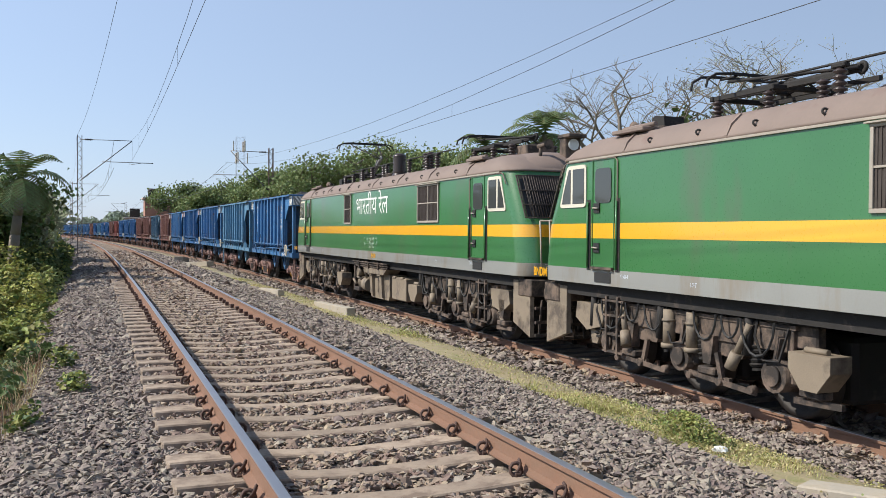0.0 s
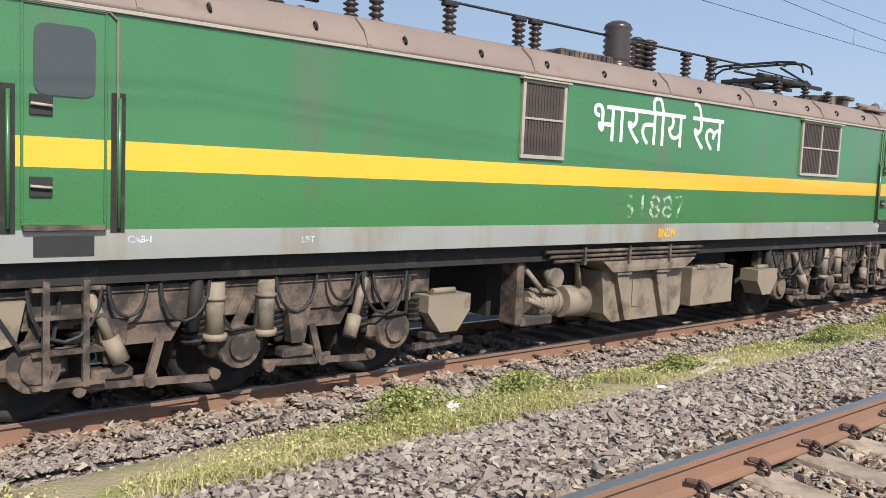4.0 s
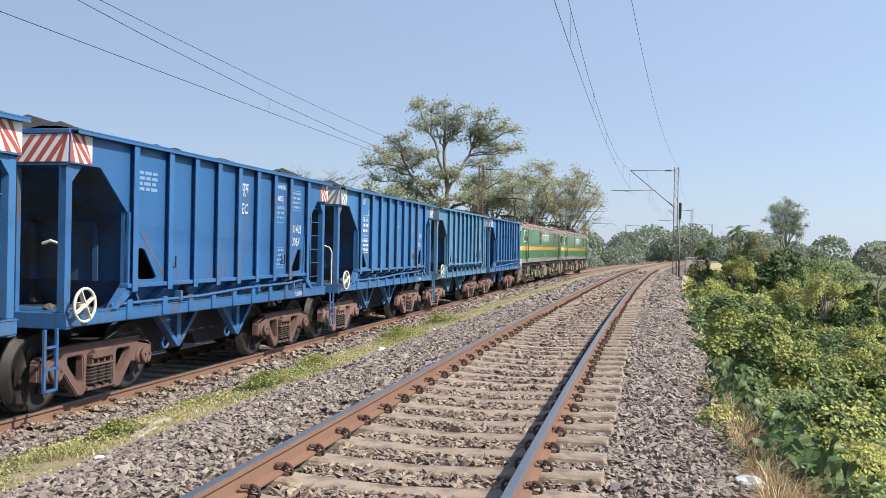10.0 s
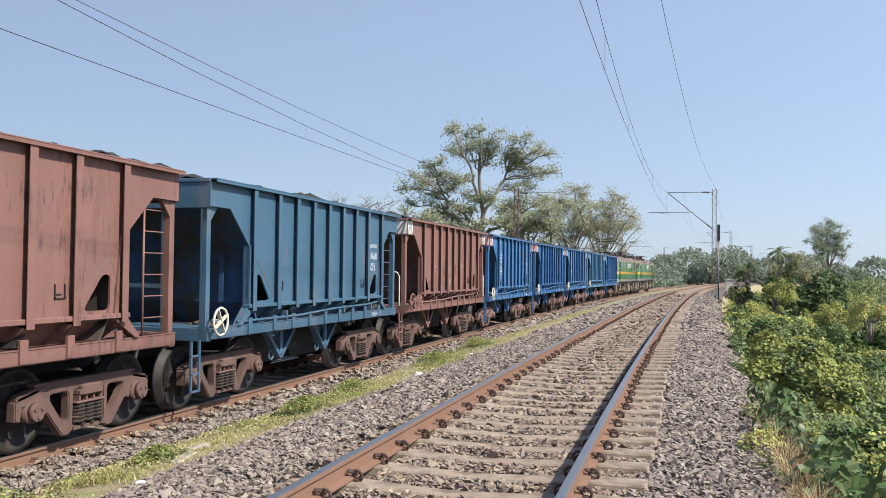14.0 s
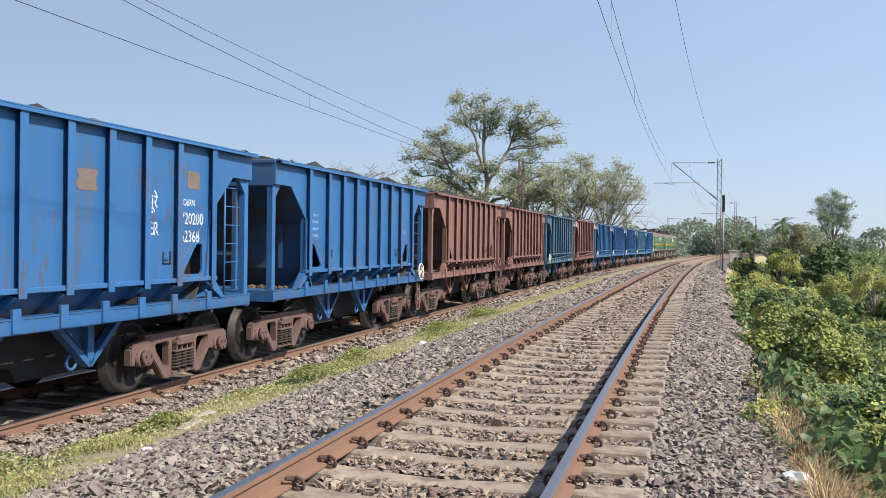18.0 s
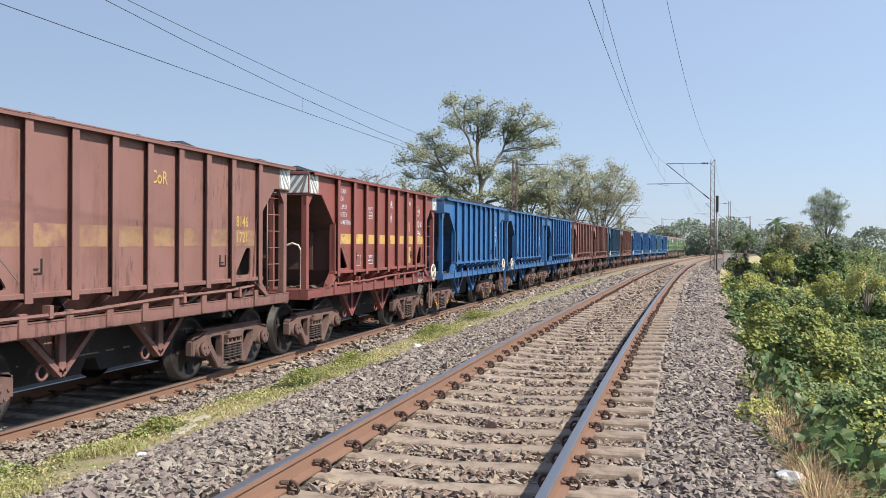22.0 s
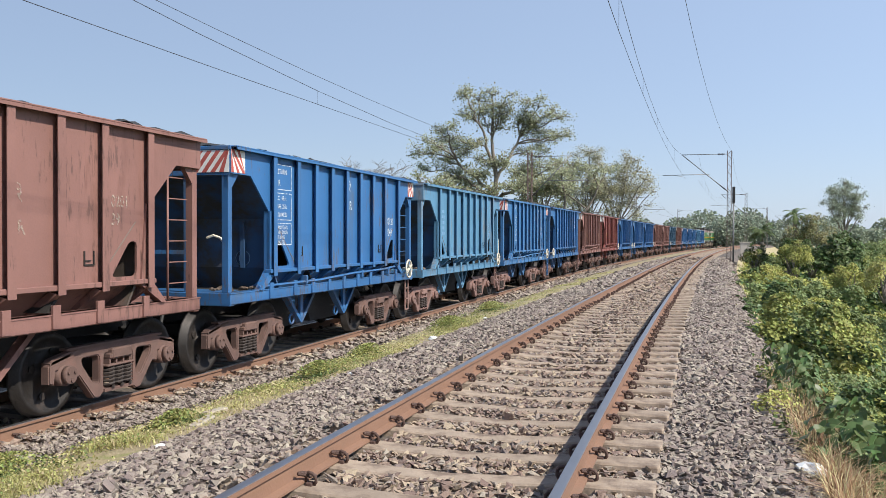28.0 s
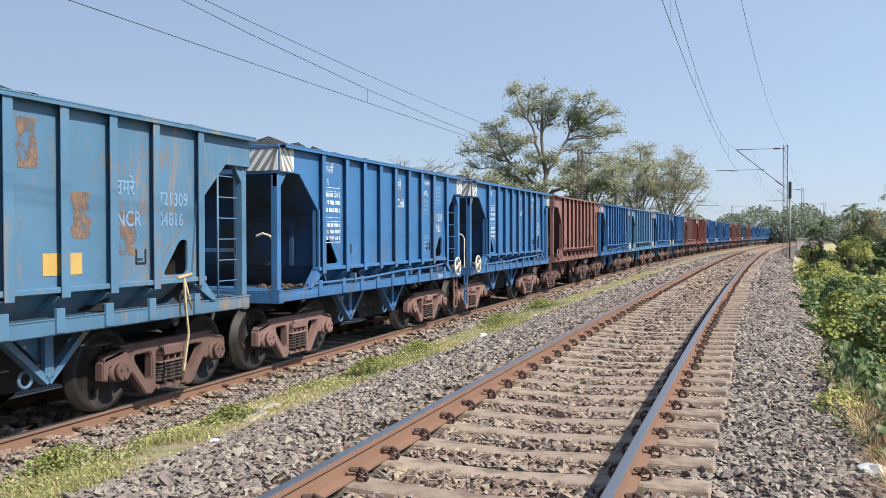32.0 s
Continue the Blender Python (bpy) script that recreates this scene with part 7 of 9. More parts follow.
    facing = np.tile(np.array([0.5, -0.25, 0.6]), (leaf_n, 1))
    share("crown", leaves_on("crown", p, facing, RS.uniform(0.6, 1.3, leaf_n) * leaf_size, [M[leaf_mat]], np.zeros(leaf_n, int), 0.5), tr)
    return tr


def palm(pos, height, label, seed, frond=2.6, n=22):
    rr = random.Random(seed)
    t = tagged(empty("palm_tree"), label, "palm tree", "palms")
    t.matrix_basis = Matrix.Translation(pos)
    bm = bmesh.new()
    pts = [Vector((0.12 * math.sin(i * 0.6), 0.1 * math.sin(i * 0.4), height * i / 8)) for i in range(9)]
    for i, (a, b) in enumerate(zip(pts, pts[1:])):
        rod(bm, a, b, 0.2 - 0.008 * i, 8, 0.19 - 0.008 * i)
    part("trunk", bm, M["bark"], t)
    for i in range(n):
        az, el = i * 2.4 + rr.uniform(-0.2, 0.2), rr.uniform(-0.2, 1.25)
        vs, fs = [], []
        p = pts[-1].copy()
        d = Vector((math.cos(az) * math.cos(el), math.sin(az) * math.cos(el), math.sin(el)))
        k = 17
        for j in range(k):
            sd = d.cross(Vector((0, 0, 1))).normalized()
            w_ = frond * 0.26 * math.sin(math.pi * (0.08 + 0.9 * j / k))
            for s in (-1, 1):
                b0 = len(vs)
                tipp = p + sd * s * w_ + d * w_ * 0.55 - Vector((0, 0, w_ * 0.35))
                vs += [p, p + d * frond * 0.055, tipp]
                fs.append((b0, b0 + 1, b0 + 2))
            b0 = len(vs)
            q = p + d * frond / k
            vs += [p + sd * 0.012, p - sd * 0.012, q]
            fs.append((b0, b0 + 1, b0 + 2))
            p = q
            d = (d + Vector((0, 0, -0.13))).normalized()
        share("frond", mesh_of("frond", vs, fs, [M["palmleaf"]]), t)
    return t


CROWN = [(-2.7, 15.9), (-1.5, 16.1), (-0.3, 16.2), (0.8, 15.8), (-2.4, 14.5), (-1.2, 14.8), (0.2, 14.9), (1.0, 14.4),
         (2.5, 15.2), (3.7, 15.1), (5.0, 14.9), (6.0, 14.4), (2.1, 14.0), (3.3, 13.7), (4.5, 13.2), (5.5, 12.5), (6.3, 12.4), (4.0, 11.9),
         (-6.5, 11.0), (-5.7, 11.8), (-4.7, 13.0), (-3.7, 12.3), (-6.0, 10.0), (-5.0, 10.8), (-4.2, 13.3), (-3.0, 12.0), (-2.0, 11.5), (-0.8, 10.5), (0.8, 10.8),
         (-3.6, 9.2), (-1.8, 9.3), (1.8, 9.3), (3.4, 9.5), (4.3, 9.8)]
limb_tree("tree", (-15.1, 73.2, -2.2), [(0, 0), (-0.15, 6), (0.1, 8.8), (-0.3, 12), (-0.2, 15.2)],
          [(min(12.2, max(6.8, z - 0.9 - abs(u) * 0.5)), u, z - 0.25) for u, z in CROWN],
          "tall spreading tree with airy layered olive-green foliage", 21, 20500, 0.13, trunk=0.34, clump=0.46, reach=1.0, subs=5, bow=0.02, keep=0.7,
          hubs=[(7.6, -3.4, 10.4), (8.6, 2.2, 12.6), (7.0, 2.6, 8.4), (9.6, -1.4, 13.2), (7.2, -2.4, 8.6)])
limb_tree("tree", (-11.3, 74.5, -2.2), [(0, 0), (0.2, 4), (0, 8)], [(3.5, -2.0, 8.0), (4.0, 2.2, 8.6), (4.5, -1.2, 9.4), (5.0, 1.4, 10.2), (5.5, 3.0, 9.6), (6.0, -0.4, 10.8), (4.2, -2.6, 9.4)],
          "thin leafy tree under the tall one", 26, 5200, 0.17, trunk=0.18, subs=5, reach=1.3)
limb_tree("tree", (-17.2, 72.6, -2.2), [(0, 0), (-0.2, 4), (0, 8)], [(3.5, -2.4, 7.4), (4.0, 2.0, 8.0), (4.5, -1.2, 8.8), (5.0, 1.4, 9.0), (6.0, -0.4, 9.4), (4.2, -3.0, 7.8)],
          "leafy tree beside the tall one", 29, 3400, 0.19, trunk=0.18, subs=5, reach=1.2)
tree("tree", (-9.5, 70.5, -2.2), 9.4, 0.9, "spreading tree with light olive foliage behind the line", 5, 4200, 0.18, levels=4, trunk=0.22, clump=0.8, flat=0.4, twig=0.03)
tree("tree", (-21.0, 70.0, -2.2), 9.0, 0.9, "small spreading tree with grey-green foliage", 8, 2600, 0.24, levels=4, trunk=0.2, clump=0.8, flat=0.4, twig=0.03)
UMBRELLA = [(4.0, -3.4, 9.4), (4.2, 3.2, 9.0), (4.6, -2.4, 11.2), (5.0, 2.4, 11.0), (5.2, -0.8, 12.4), (5.6, 1.2, 12.2), (4.4, -4.0, 10.2), (4.8, 3.8, 10.2), (6.0, 0.2, 11.2)]
UMBRELLA += [(4.6, -3.0, 11.9), (5.4, 0.4, 12.9), (4.9, 1.9, 12.6), (4.2, -1.6, 9.0), (4.4, 1.6, 9.2)]
limb_tree("tree", (-11.8, 109.0, -2.2), [(0, 0), (0.2, 4), (0, 9.6)], [(a, u * 0.95, z * 1.1) for a, u, z in UMBRELLA], "umbrella-crowned tree with thin dry foliage and bare limbs", 33, 15000, 0.13, "dryleaf", trunk=0.3, twig=0.028, clump=0.6, subs=6, reach=1.4, bow=0.02)
limb_tree("tree", (-8.6, 110.0, -2.2), [(0, 0), (0.4, 4), (1.4, 9.6)], [(a, 1.5 + u * 1.0, z * 1.05) for a, u, z in UMBRELLA], "spreading tree with thin dry foliage and bare limbs", 17, 14000, 0.13, "dryleaf", trunk=0.28, twig=0.028, clump=0.6, subs=6, reach=1.4, bow=0.02)
limb_tree("tree", (24.2, 148.5, -3.6), [(0, 0), (-0.3, 5), (-0.8, 12)], [(4.5, -4.2, 10.4), (5.0, 2.4, 9.8), (5.2, -3.4, 11.8), (5.5, 1.9, 11.8), (6.0, -2.4, 12.8), (6.5, 1.0, 12.9), (7.0, -1.4, 13.5), (7.5, 0.0, 13.5), (8.0, -0.8, 12.6), (5.5, -2.8, 9.6), (5.8, 1.2, 10.6), (6.4, -1.8, 11.2)], "round-headed tree over the far scrub", 12, 12000, 0.15, "hazed_leaf", trunk=0.34, twig=0.045, clump=0.55, reach=1.2, bow=0.03)
tree("bare_tree", (-20.9, 56.0, -2.2), 9.6, 0.75, "leafless tree with thin grey twigs", 40, 0, 0.1, levels=6, trunk=0.2, twig=0.01)
tree("bare_tree", (-24.5, -40.0, -2.2), 13.2, 0.7, "almost leafless tree with fine spreading twigs", 51, 900, 0.07, levels=6, trunk=0.26, twig=0.009, clump=0.6)
tree("bare_tree", (-29.5, -35.5, -2.2), 14.0, 0.75, "almost leafless tree with reddish seed heads", 44, 2600, 0.07, levels=6, trunk=0.26, twig=0.009, clump=0.6)
tree("tree", (-27.6, -36.0, -2.2), 10.4, 0.4, "dark leafy tree among bare ones", 7, 500, 0.4, "bush2", levels=3, trunk=0.2, clump=0.8, flat=0.9)
tree("tree", (-18.6, 59.0, -2.2), 7.4, 0.7, "leafy green tree behind the wagons", 77, 1700, 0.24, "leaf", levels=3, trunk=0.2, clump=1.0, flat=0.6)
# leafy belt behind the train, west side
BELT = [(-9.9, -60, 7.8, 61), (-12.5, -57, 8.8, 62), (-15.5, -54, 9.2, 63), (-17.5, -52, 8.6, 64), (-20.5, -50, 8.8, 65), (-22.5, -47, 8.2, 66), (-12.0, -80, 8.8, 67), (-16.0, -85, 9.4, 68), (-9.8, -98, 8.4, 69), (-8.0, -118, 9.4, 70), (-12.5, -112, 9.6, 71), (-25.5, -46, 8.4, 72), (-11.0, -140, 9.7, 73), (-22, -75, 10.2, 74), (-19, -60, 9.2, 75)]
for x, y, h, sd in BELT:
    tree("tree", (x, y, -2.2), h, 0.6, "dense dusty green tree beside the line", sd, 5600, 0.19 if y > -70 else 0.28, "bush3", levels=4, trunk=0.25, clump=1.0, flat=0.75, twig=0.03)
palm((-16.4, -41.4, -2.0), 7.6, "date palm with drooping fronds", 3, 2.6)
palm((-17.6, -37.4, -2.0), 8.2, "tall palm with grey-green fronds", 4, 2.9)
palm((4.75, -32.0, -1.8), 4.9, "palm rising from the scrub", 5, 1.9)
palm((6.2, -29.0, -1.8), 4.0, "palm rising from the scrub", 9, 1.8)
palm((6.1, 66.0, -1.0), 2.9, "young palm at the edge of the scrub", 6, 1.35)
palm((8.2, 64.6, -1.0), 4.0, "palm above a dark thicket", 8, 1.1)
for x, y, h, sd in ((5.9, -35, 4.3, 81), (5.5, -40, 4.6, 82), (6.2, -47, 5.2, 83), (7.2, -38, 5.2, 89), (7.8, -52, 5.8, 84), (8.0, -64, 4.8, 85), (8.2, -84, 5.6, 86), (9.8, -98, 6.5, 87), (11.5, -122, 7.5, 88)):
    tree("tree", (x, y, -2.0), h, 0.6, "dark leafy tree over the embankment scrub", sd, 3600, 0.2 if y > -50 else 0.3, "bush2" if y > -40 else "leaf", levels=4, trunk=0.15, clump=0.9, flat=0.8, twig=0.03)


def shrub(pos, r, h, label, seed, leaf_n, leaf_size, mats, sprays=30, small=0.32):
    """A rounded bush: a few forked stems and a dome of leafy sprays with gaps between them."""
    rr = random.Random(seed)
    sh = tagged(empty("shrub"), label, "shrub")
    sh.matrix_basis = Matrix.Translation(pos)
    rs = np.random.RandomState(seed)
    way = rs.normal(0, 1, (sprays, 3))
    way /= np.linalg.norm(way, axis=1)[:, None]
    way[:, 2] = np.abs(way[:, 2]) * 1.45 - 0.6
    c = way * np.array([r, r, h * 0.6]) * rs.uniform(0.55, 1.0, (sprays, 1)) + np.array([0, 0, h * 0.4])
    bm = bmesh.new()
    for k in range(min(12, sprays)):
        a = Vector((rr.uniform(-0.1, 0.1), rr.uniform(-0.1, 0.1), -0.3))
        b = Vector(c[k])
        m = a.lerp(b, 0.5) + Vector((rr.uniform(-0.15, 0.15), rr.uniform(-0.15, 0.15), 0.2))
        rod(bm, a, m, 0.035, 5, 0.025)
        rod(bm, m, b, 0.025, 5, 0.012)
    part("stem", bm, M["bark"], sh)
    sp = rs.randint(0, sprays, leaf_n)
    d = rs.normal(0, 1, (leaf_n, 3)) + way[sp] * 0.5 + np.array([0, 0, 0.25])
    d /= np.linalg.norm(d, axis=1)[:, None]
    rad = (rs.uniform(0.55, 1.15, sprays) * small * min(r, h))[sp] * (1 - 0.5 * rs.uniform(0, 1, leaf_n) ** 2)
    p = c[sp] + d * rad[:, None]
    nm = d * 0.5 + way[sp] * 0.2 + np.array([0.34, -0.18, 0.5])
    idx = np.where(rs.rand(sprays) < 0.7, 0, len(mats) - 1)[sp]
    share("crown", leaves_on("crown", p, nm, rs.uniform(0.6, 1.4, leaf_n) * leaf_size, [M[m] for m in mats], idx, 0.4), sh)
    return sh


THICKET = [((9.0, 63.6, -0.9), 1.75, 4.2, 91, ("brownbush", "bush3"), 7000, 0.085, "brownish fine-leaved thicket above the scrub"),
           ((7.6, 62.8, -0.9), 0.8, 2.6, 99, ("bush2",), 2200, 0.11, "dark tangled shrub above the scrub"),
           ((9.0, 62.4, -0.9), 1.3, 2.4, 93, ("bush2",), 3000, 0.12, "dark tangled shrub above the scrub"),
           ((10.0, 57.4, -0.9), 1.5, 2.7, 92, ("bush2", "broad"), 2600, 0.17, "dark broad-leaved shrub above the scrub"),
           ((7.25, 55.7, -0.7), 1.0, 2.1, 94, ("vine", "bush"), 3600, 0.07, "pale green shrub on the slope"),
           ((5.6, 65.2, -0.7), 1.1, 1.7, 101, ("bush2", "bush"), 2600, 0.09, "green shrub under a young palm"),
           ((9.8, 43.3, -1.2), 0.95, 1.95, 97, ("flower", "vine"), 4200, 0.06, "pale yellow-flowering shrub on the slope"),
           ((8.6, 45.0, -1.2), 0.9, 1.5, 96, ("vine", "bush"), 3200, 0.065, "pale green shrub on the slope"),
           ((17.6, 90.0, -2.2), 3.0, 3.2, 95, ("bush3",), 4200, 0.16, "low grey-green shrub in the distance"),
           ((15.2, 86.0, -2.2), 2.2, 2.6, 104, ("bush3", "bush"), 3200, 0.15, "low grey-green shrub in the distance"),
           ((20.5, 94.0, -2.2), 3.0, 3.4, 102, ("bush3",), 4200, 0.16, "low grey-green shrub in the distance")]
for pos, r, h, sd, mt, n, lf, lb in THICKET:
    shrub(pos, r, h, lb, sd, n, lf, mt)
tree("bare_tree", (15.8, 58.0, -2.4), 5.0, 0.8, "small leafless thorn bush", 98, 120, 0.2, levels=4, trunk=0.07, twig=0.015)


def far_wood(name, x0, y0, x1, y1, n, h, size, label, depth=18.0):
    k = max(6, int(math.hypot(x1 - x0, y1 - y0) / 7))
    u = (np.arange(k) + RS.uniform(0.2, 0.8, k)) / k
    cx, cy = x0 + (x1 - x0) * u + RS.uniform(-depth, depth, k) * 0.5, y0 + (y1 - y0) * u + RS.uniform(-depth, depth, k) * 0.5
    ch = h * RS.uniform(0.55, 1.15, k)
    pick = RS.randint(0, k, n)
    a, b = RS.uniform(0, 2 * np.pi, n), np.arccos(RS.uniform(-0.5, 1, n))
    r = RS.uniform(0.7, 1.05, n)
    p = np.stack([cx[pick] + np.sin(b) * np.cos(a) * r * ch[pick] * 0.55, cy[pick] + np.sin(b) * np.sin(a) * r * ch[pick] * 0.55, -3.0 + ch[pick] * (0.5 + 0.5 * np.cos(b) * r)], 1)
    ob = new(name, leaves(name, p, RS.uniform(0.6, 1.3, n) * size, [M["hazed_leaf"]], np.zeros(n, int), 1.4))
    return tagged(ob, label, "woods", kind="stuff")


HEDGE = "green hedge of shrubs behind the train"
far_wood("hedge", -15.5, 78, -8.0, 128, 16000, 4.6, 0.26, HEDGE, 5.0)
far_wood("hedge", -8.0, 128, 2.0, 185, 12000, 6.0, 0.34, HEDGE, 6.0)
WOODS = "hazy line of distant green trees"
far_wood("distant_woods", -40, 205, 34, 215, 24000, 9.5, 0.5, WOODS)
far_wood("distant_woods", -30, 250, 60, 300, 20000, 11.5, 0.75, WOODS)
far_wood("distant_woods", 50, 300, 190, 240, 18000, 12, 0.9, WOODS)
far_wood("distant_woods", 30, 170, 90, 160, 13000, 8, 0.55, WOODS)
far_wood("distant_woods", -60, 150, -14, 180, 6000, 10, 0.9, WOODS)
far_wood("distant_woods", 20, -160, 60, -330, 7000, 12, 1.2, WOODS)
far_wood("distant_woods", -18, -180, -40, -420, 7000, 12, 1.2, WOODS)
far_wood("distant_woods", -30, -420, 60, -440, 6000, 12, 1.6, WOODS, 10)


# ---- overhead line ----
def lattice_mast(pos, h, label, w_=0.28, face=-1):
    mt = tagged(empty("overhead_line_mast"), label, "mast", "overhead line masts")
    mt.matrix_basis = Matrix.Translation(pos)
    for sx in (-1, 1):
        for sy in (-1, 1):
            bm = bmesh.new()
            box(bm, sx * w_ / 2 - 0.02, sx * w_ / 2 + 0.02, sy * w_ / 2 - 0.02, sy * w_ / 2 + 0.02, 0, h)
            part("corner_angle", bm, M["mast"], mt)
    for sx, ax in ((-1, "x"), (1, "x"), (-1, "y"), (1, "y")):
        k = int(h / 0.3)
        zig = []
        for i in range(k + 1):
            q = w_ / 2 if i % 2 else -w_ / 2
            zig.append((sx * w_ / 2, q, h * i / k) if ax == "x" else (q, sx * w_ / 2, h * i / k))
        bm = tube(bmesh.new(), zig, 0.017, 4)
        part("lacing", bm, M["mast"], mt)
    bm = bmesh.new()
    box(bm, -0.3, 0.3, -0.3, 0.3, -1.2, 0.06, 0.02)
    part("footing", bm, M["slab"], mt)
    return mt


def cantilever(mt, tie, strut_z, arm, reach, wire_z):
    """Top tie, diagonal strut, steady arm, each on its insulator. reach is towards the track (signed x)."""
    bm = bmesh.new()
    rod(bm, (0, 0, tie), (reach, 0, tie + 0.02), 0.022, 6)
    part("top_tie", bm, M["galv"], mt)
    bm = bmesh.new()
    rod(bm, (0, 0, strut_z), (reach, 0, tie), 0.032, 8)
    part("diagonal_strut", bm, M["galv"], mt)
    bm = bmesh.new()
    s = 1 if reach > 0 else -1
    rod(bm, (reach * 0.42, 0, arm), (reach * 1.42, 0, arm - 0.02), 0.024, 6)
    rod(bm, (reach * 1.2, 0, arm - 0.02), (reach * 0.98, 0.0, wire_z), 0.014, 6)
    part("registration_arm", bm, M["galv"], mt)
    for q, d in (((s * 0.35, 0, tie), (s * 0.75, 0, tie + 0.003)), ((reach * 0.08, 0, strut_z + (tie - strut_z) * 0.08), (reach * 0.18, 0, strut_z + (tie - strut_z) * 0.18))):
        bm = bmesh.new()
        a, b = Vector(q), Vector(d)
        for i in range(5):
            c = a.lerp(b, i / 4)
            rod(bm, c, c + (b - a).normalized() * 0.04, 0.07, 10)
        rod(bm, a, b, 0.035, 8)
        part("insulator", bm, M["insul"], mt)


NEAR_MASTS = [66.5, 128, 190, 250, 310, -63.4, -124, -184, -244, -304]
for y in NEAR_MASTS:
    p = on_line(2.4, y, -0.5)
    m_ = lattice_mast(p, 8.15, "rust-stained lattice overhead line mast beside the track")
    cantilever(m_, 7.9, 5.1, 6.45, -3.3, 6.3)
FAR_MASTS = [57.5, 118, 178, -60.0, -122, -185]
for y in FAR_MASTS:
    p = on_line(-TRACK_GAP - 3.0, y, -1.5)
    m_ = lattice_mast(p, 8.5, "grey steel overhead line mast behind the train")
    cantilever(m_, 8.2, 5.4, 6.6, 2.7, 6.2)
p = on_line(2.4, 66.5, -0.5)
bm = bmesh.new()
box(bm, -0.1, 0.1, -0.42, -0.2, 4.3, 5.5, 0.02)
sg = tagged(empty("railway_signal"), "pale steel signal post with a black head", "signal")
sg.matrix_basis = Matrix.Translation(p + Vector((0.3, -0.1, 0.0)))
part("signal_head", bm, M["rubber"], sg)
part("signal_post", rod(bmesh.new(), (0, 0, -0.6), (0, 0, 4.4), 0.06, 10), M["galv"], sg)


def wire_run(name, pts, r, label):
    """One unbroken thin tube through the points."""
    pts = [Vector(q) for q in pts]
    d = (pts[-1] - pts[0]).normalized()
    u = d.orthogonal().normalized()
    w_ = d.cross(u)
    bm = loft(bmesh.new(), [[q + (u * math.cos(k * 1.2566) + w_ * math.sin(k * 1.2566)) * r for k in range(5)] for q in pts])
    ob = part(name, bm, M["wire"], None)
    return tagged(ob, label, "overhead wire", "overhead wires")


def span(y0, y1, n):
    return [y0 + (y1 - y0) * i / n for i in range(n + 1)]


def line_set(off_a, off_b, y0, y1, zc, zm_end, zm_mid, r, drop):
    """Contact wire, messenger and droppers between two supports; off_a, off_b: stagger at each end."""
    ys = span(y0, y1, 12)
    def off(y):
        return off_a + (off_b - off_a) * (y - y0) / (y1 - y0)
    def zm(y):
        u = (y - y0) / (y1 - y0) * 2 - 1
        return zm_mid + (zm_end - zm_mid) * u * u
    wire_run("contact_wire", [on_line(off(y), y, zc) for y in ys], r, "thin dark contact wire over the track")
    wire_run("messenger_wire", [on_line(off(y), y, zm(y)) for y in ys], r, "thin dark messenger wire over the track")
    for y in span(y0, y1, drop)[1:-1]:
        wire_run("dropper", [on_line(off(y), y, zc), on_line(off(y), y, zm(y))], r * 0.6, "thin dark dropper wire between overhead wires")


near_sup = sorted(NEAR_MASTS + [1.5])
for a, b in zip(near_sup, near_sup[1:]):
    sa_, sb_ = (-0.5 if near_sup.index(a) % 2 else 0.25), (-0.5 if near_sup.index(b) % 2 else 0.25)
    if a == 1.5:
        sa_, sb_ = 0.25, -0.6
    if b == 1.5:
        sb_ = 0.25
        sa_ = -0.6
    line_set(sa_, sb_, a, b, 5.55, 7.35, 5.95, 0.006 if abs(a) < 80 else 0.012, 8)
    wire_run("feeder_wire", [on_line((2.6 if a != 1.5 else 0.6) * (1 - u) + (2.6 if b != 1.5 else 0.6) * u, a + (b - a) * u, 7.55 - 2.2 * u * (1 - u)) for u in span(0, 1, 14)], 0.006, "thin dark feeder wire on the mast tops")
far_sup = [-185, -122, -60.0, -1.5, 57.5, 118, 178]
for a, b in zip(far_sup, far_sup[1:]):
    line_set(-TRACK_GAP + 0.1, -TRACK_GAP - 0.1, a, b, 4.42, 5.95, 4.57, 0.006 if abs(a) < 80 else 0.012, 3)
    wire_run("feeder_wire", [on_line(-TRACK_GAP - 0.9, a + (b - a) * u, 6.2 - 3.2 * u * (1 - u)) for u in span(0, 1, 14)], 0.006, "thin dark feeder wire behind the train")


# ---- distant structures, slabs, litter ----
def house(pos, w_, d, floors, label, wall):
    h = tagged(empty("house"), label, "house")
    h.matrix_basis = Matrix.Translation(pos)
    hh = floors * 3.1
    bm = bmesh.new()
    box(bm, -w_ / 2, w_ / 2, -d / 2, d / 2, 0, hh)
    part("wall", bm, M[wall], h)
    bm = bmesh.new()
    for i in range(1, floors + 1):
        box(bm, -w_ / 2 - 0.35, w_ / 2 + 0.35, -d / 2 - 0.35, d / 2 + 0.5, i * 3.1 - 0.1, i * 3.1 + 0.1)
    part("roof_slab", bm, M["plaster"], h)
    for i in range(floors):
        for j in range(int(w_ / 2.4)):
            bm = bmesh.new()
            x = -w_ / 2 + 1.2 + j * 2.4
            box(bm, x - 0.5, x + 0.5, d / 2 - 0.02, d / 2 + 0.03, i * 3.1 + 1.0, i * 3.1 + 2.3)
            part("window", bm, M["pane"], h)
    bm = bmesh.new()
    box(bm, w_ / 2 - 2.2, w_ / 2 - 0.6, -1, 1, hh, hh + 1.6, 0.05)
    part("water_tank", bm, M["dark"], h)
    return h


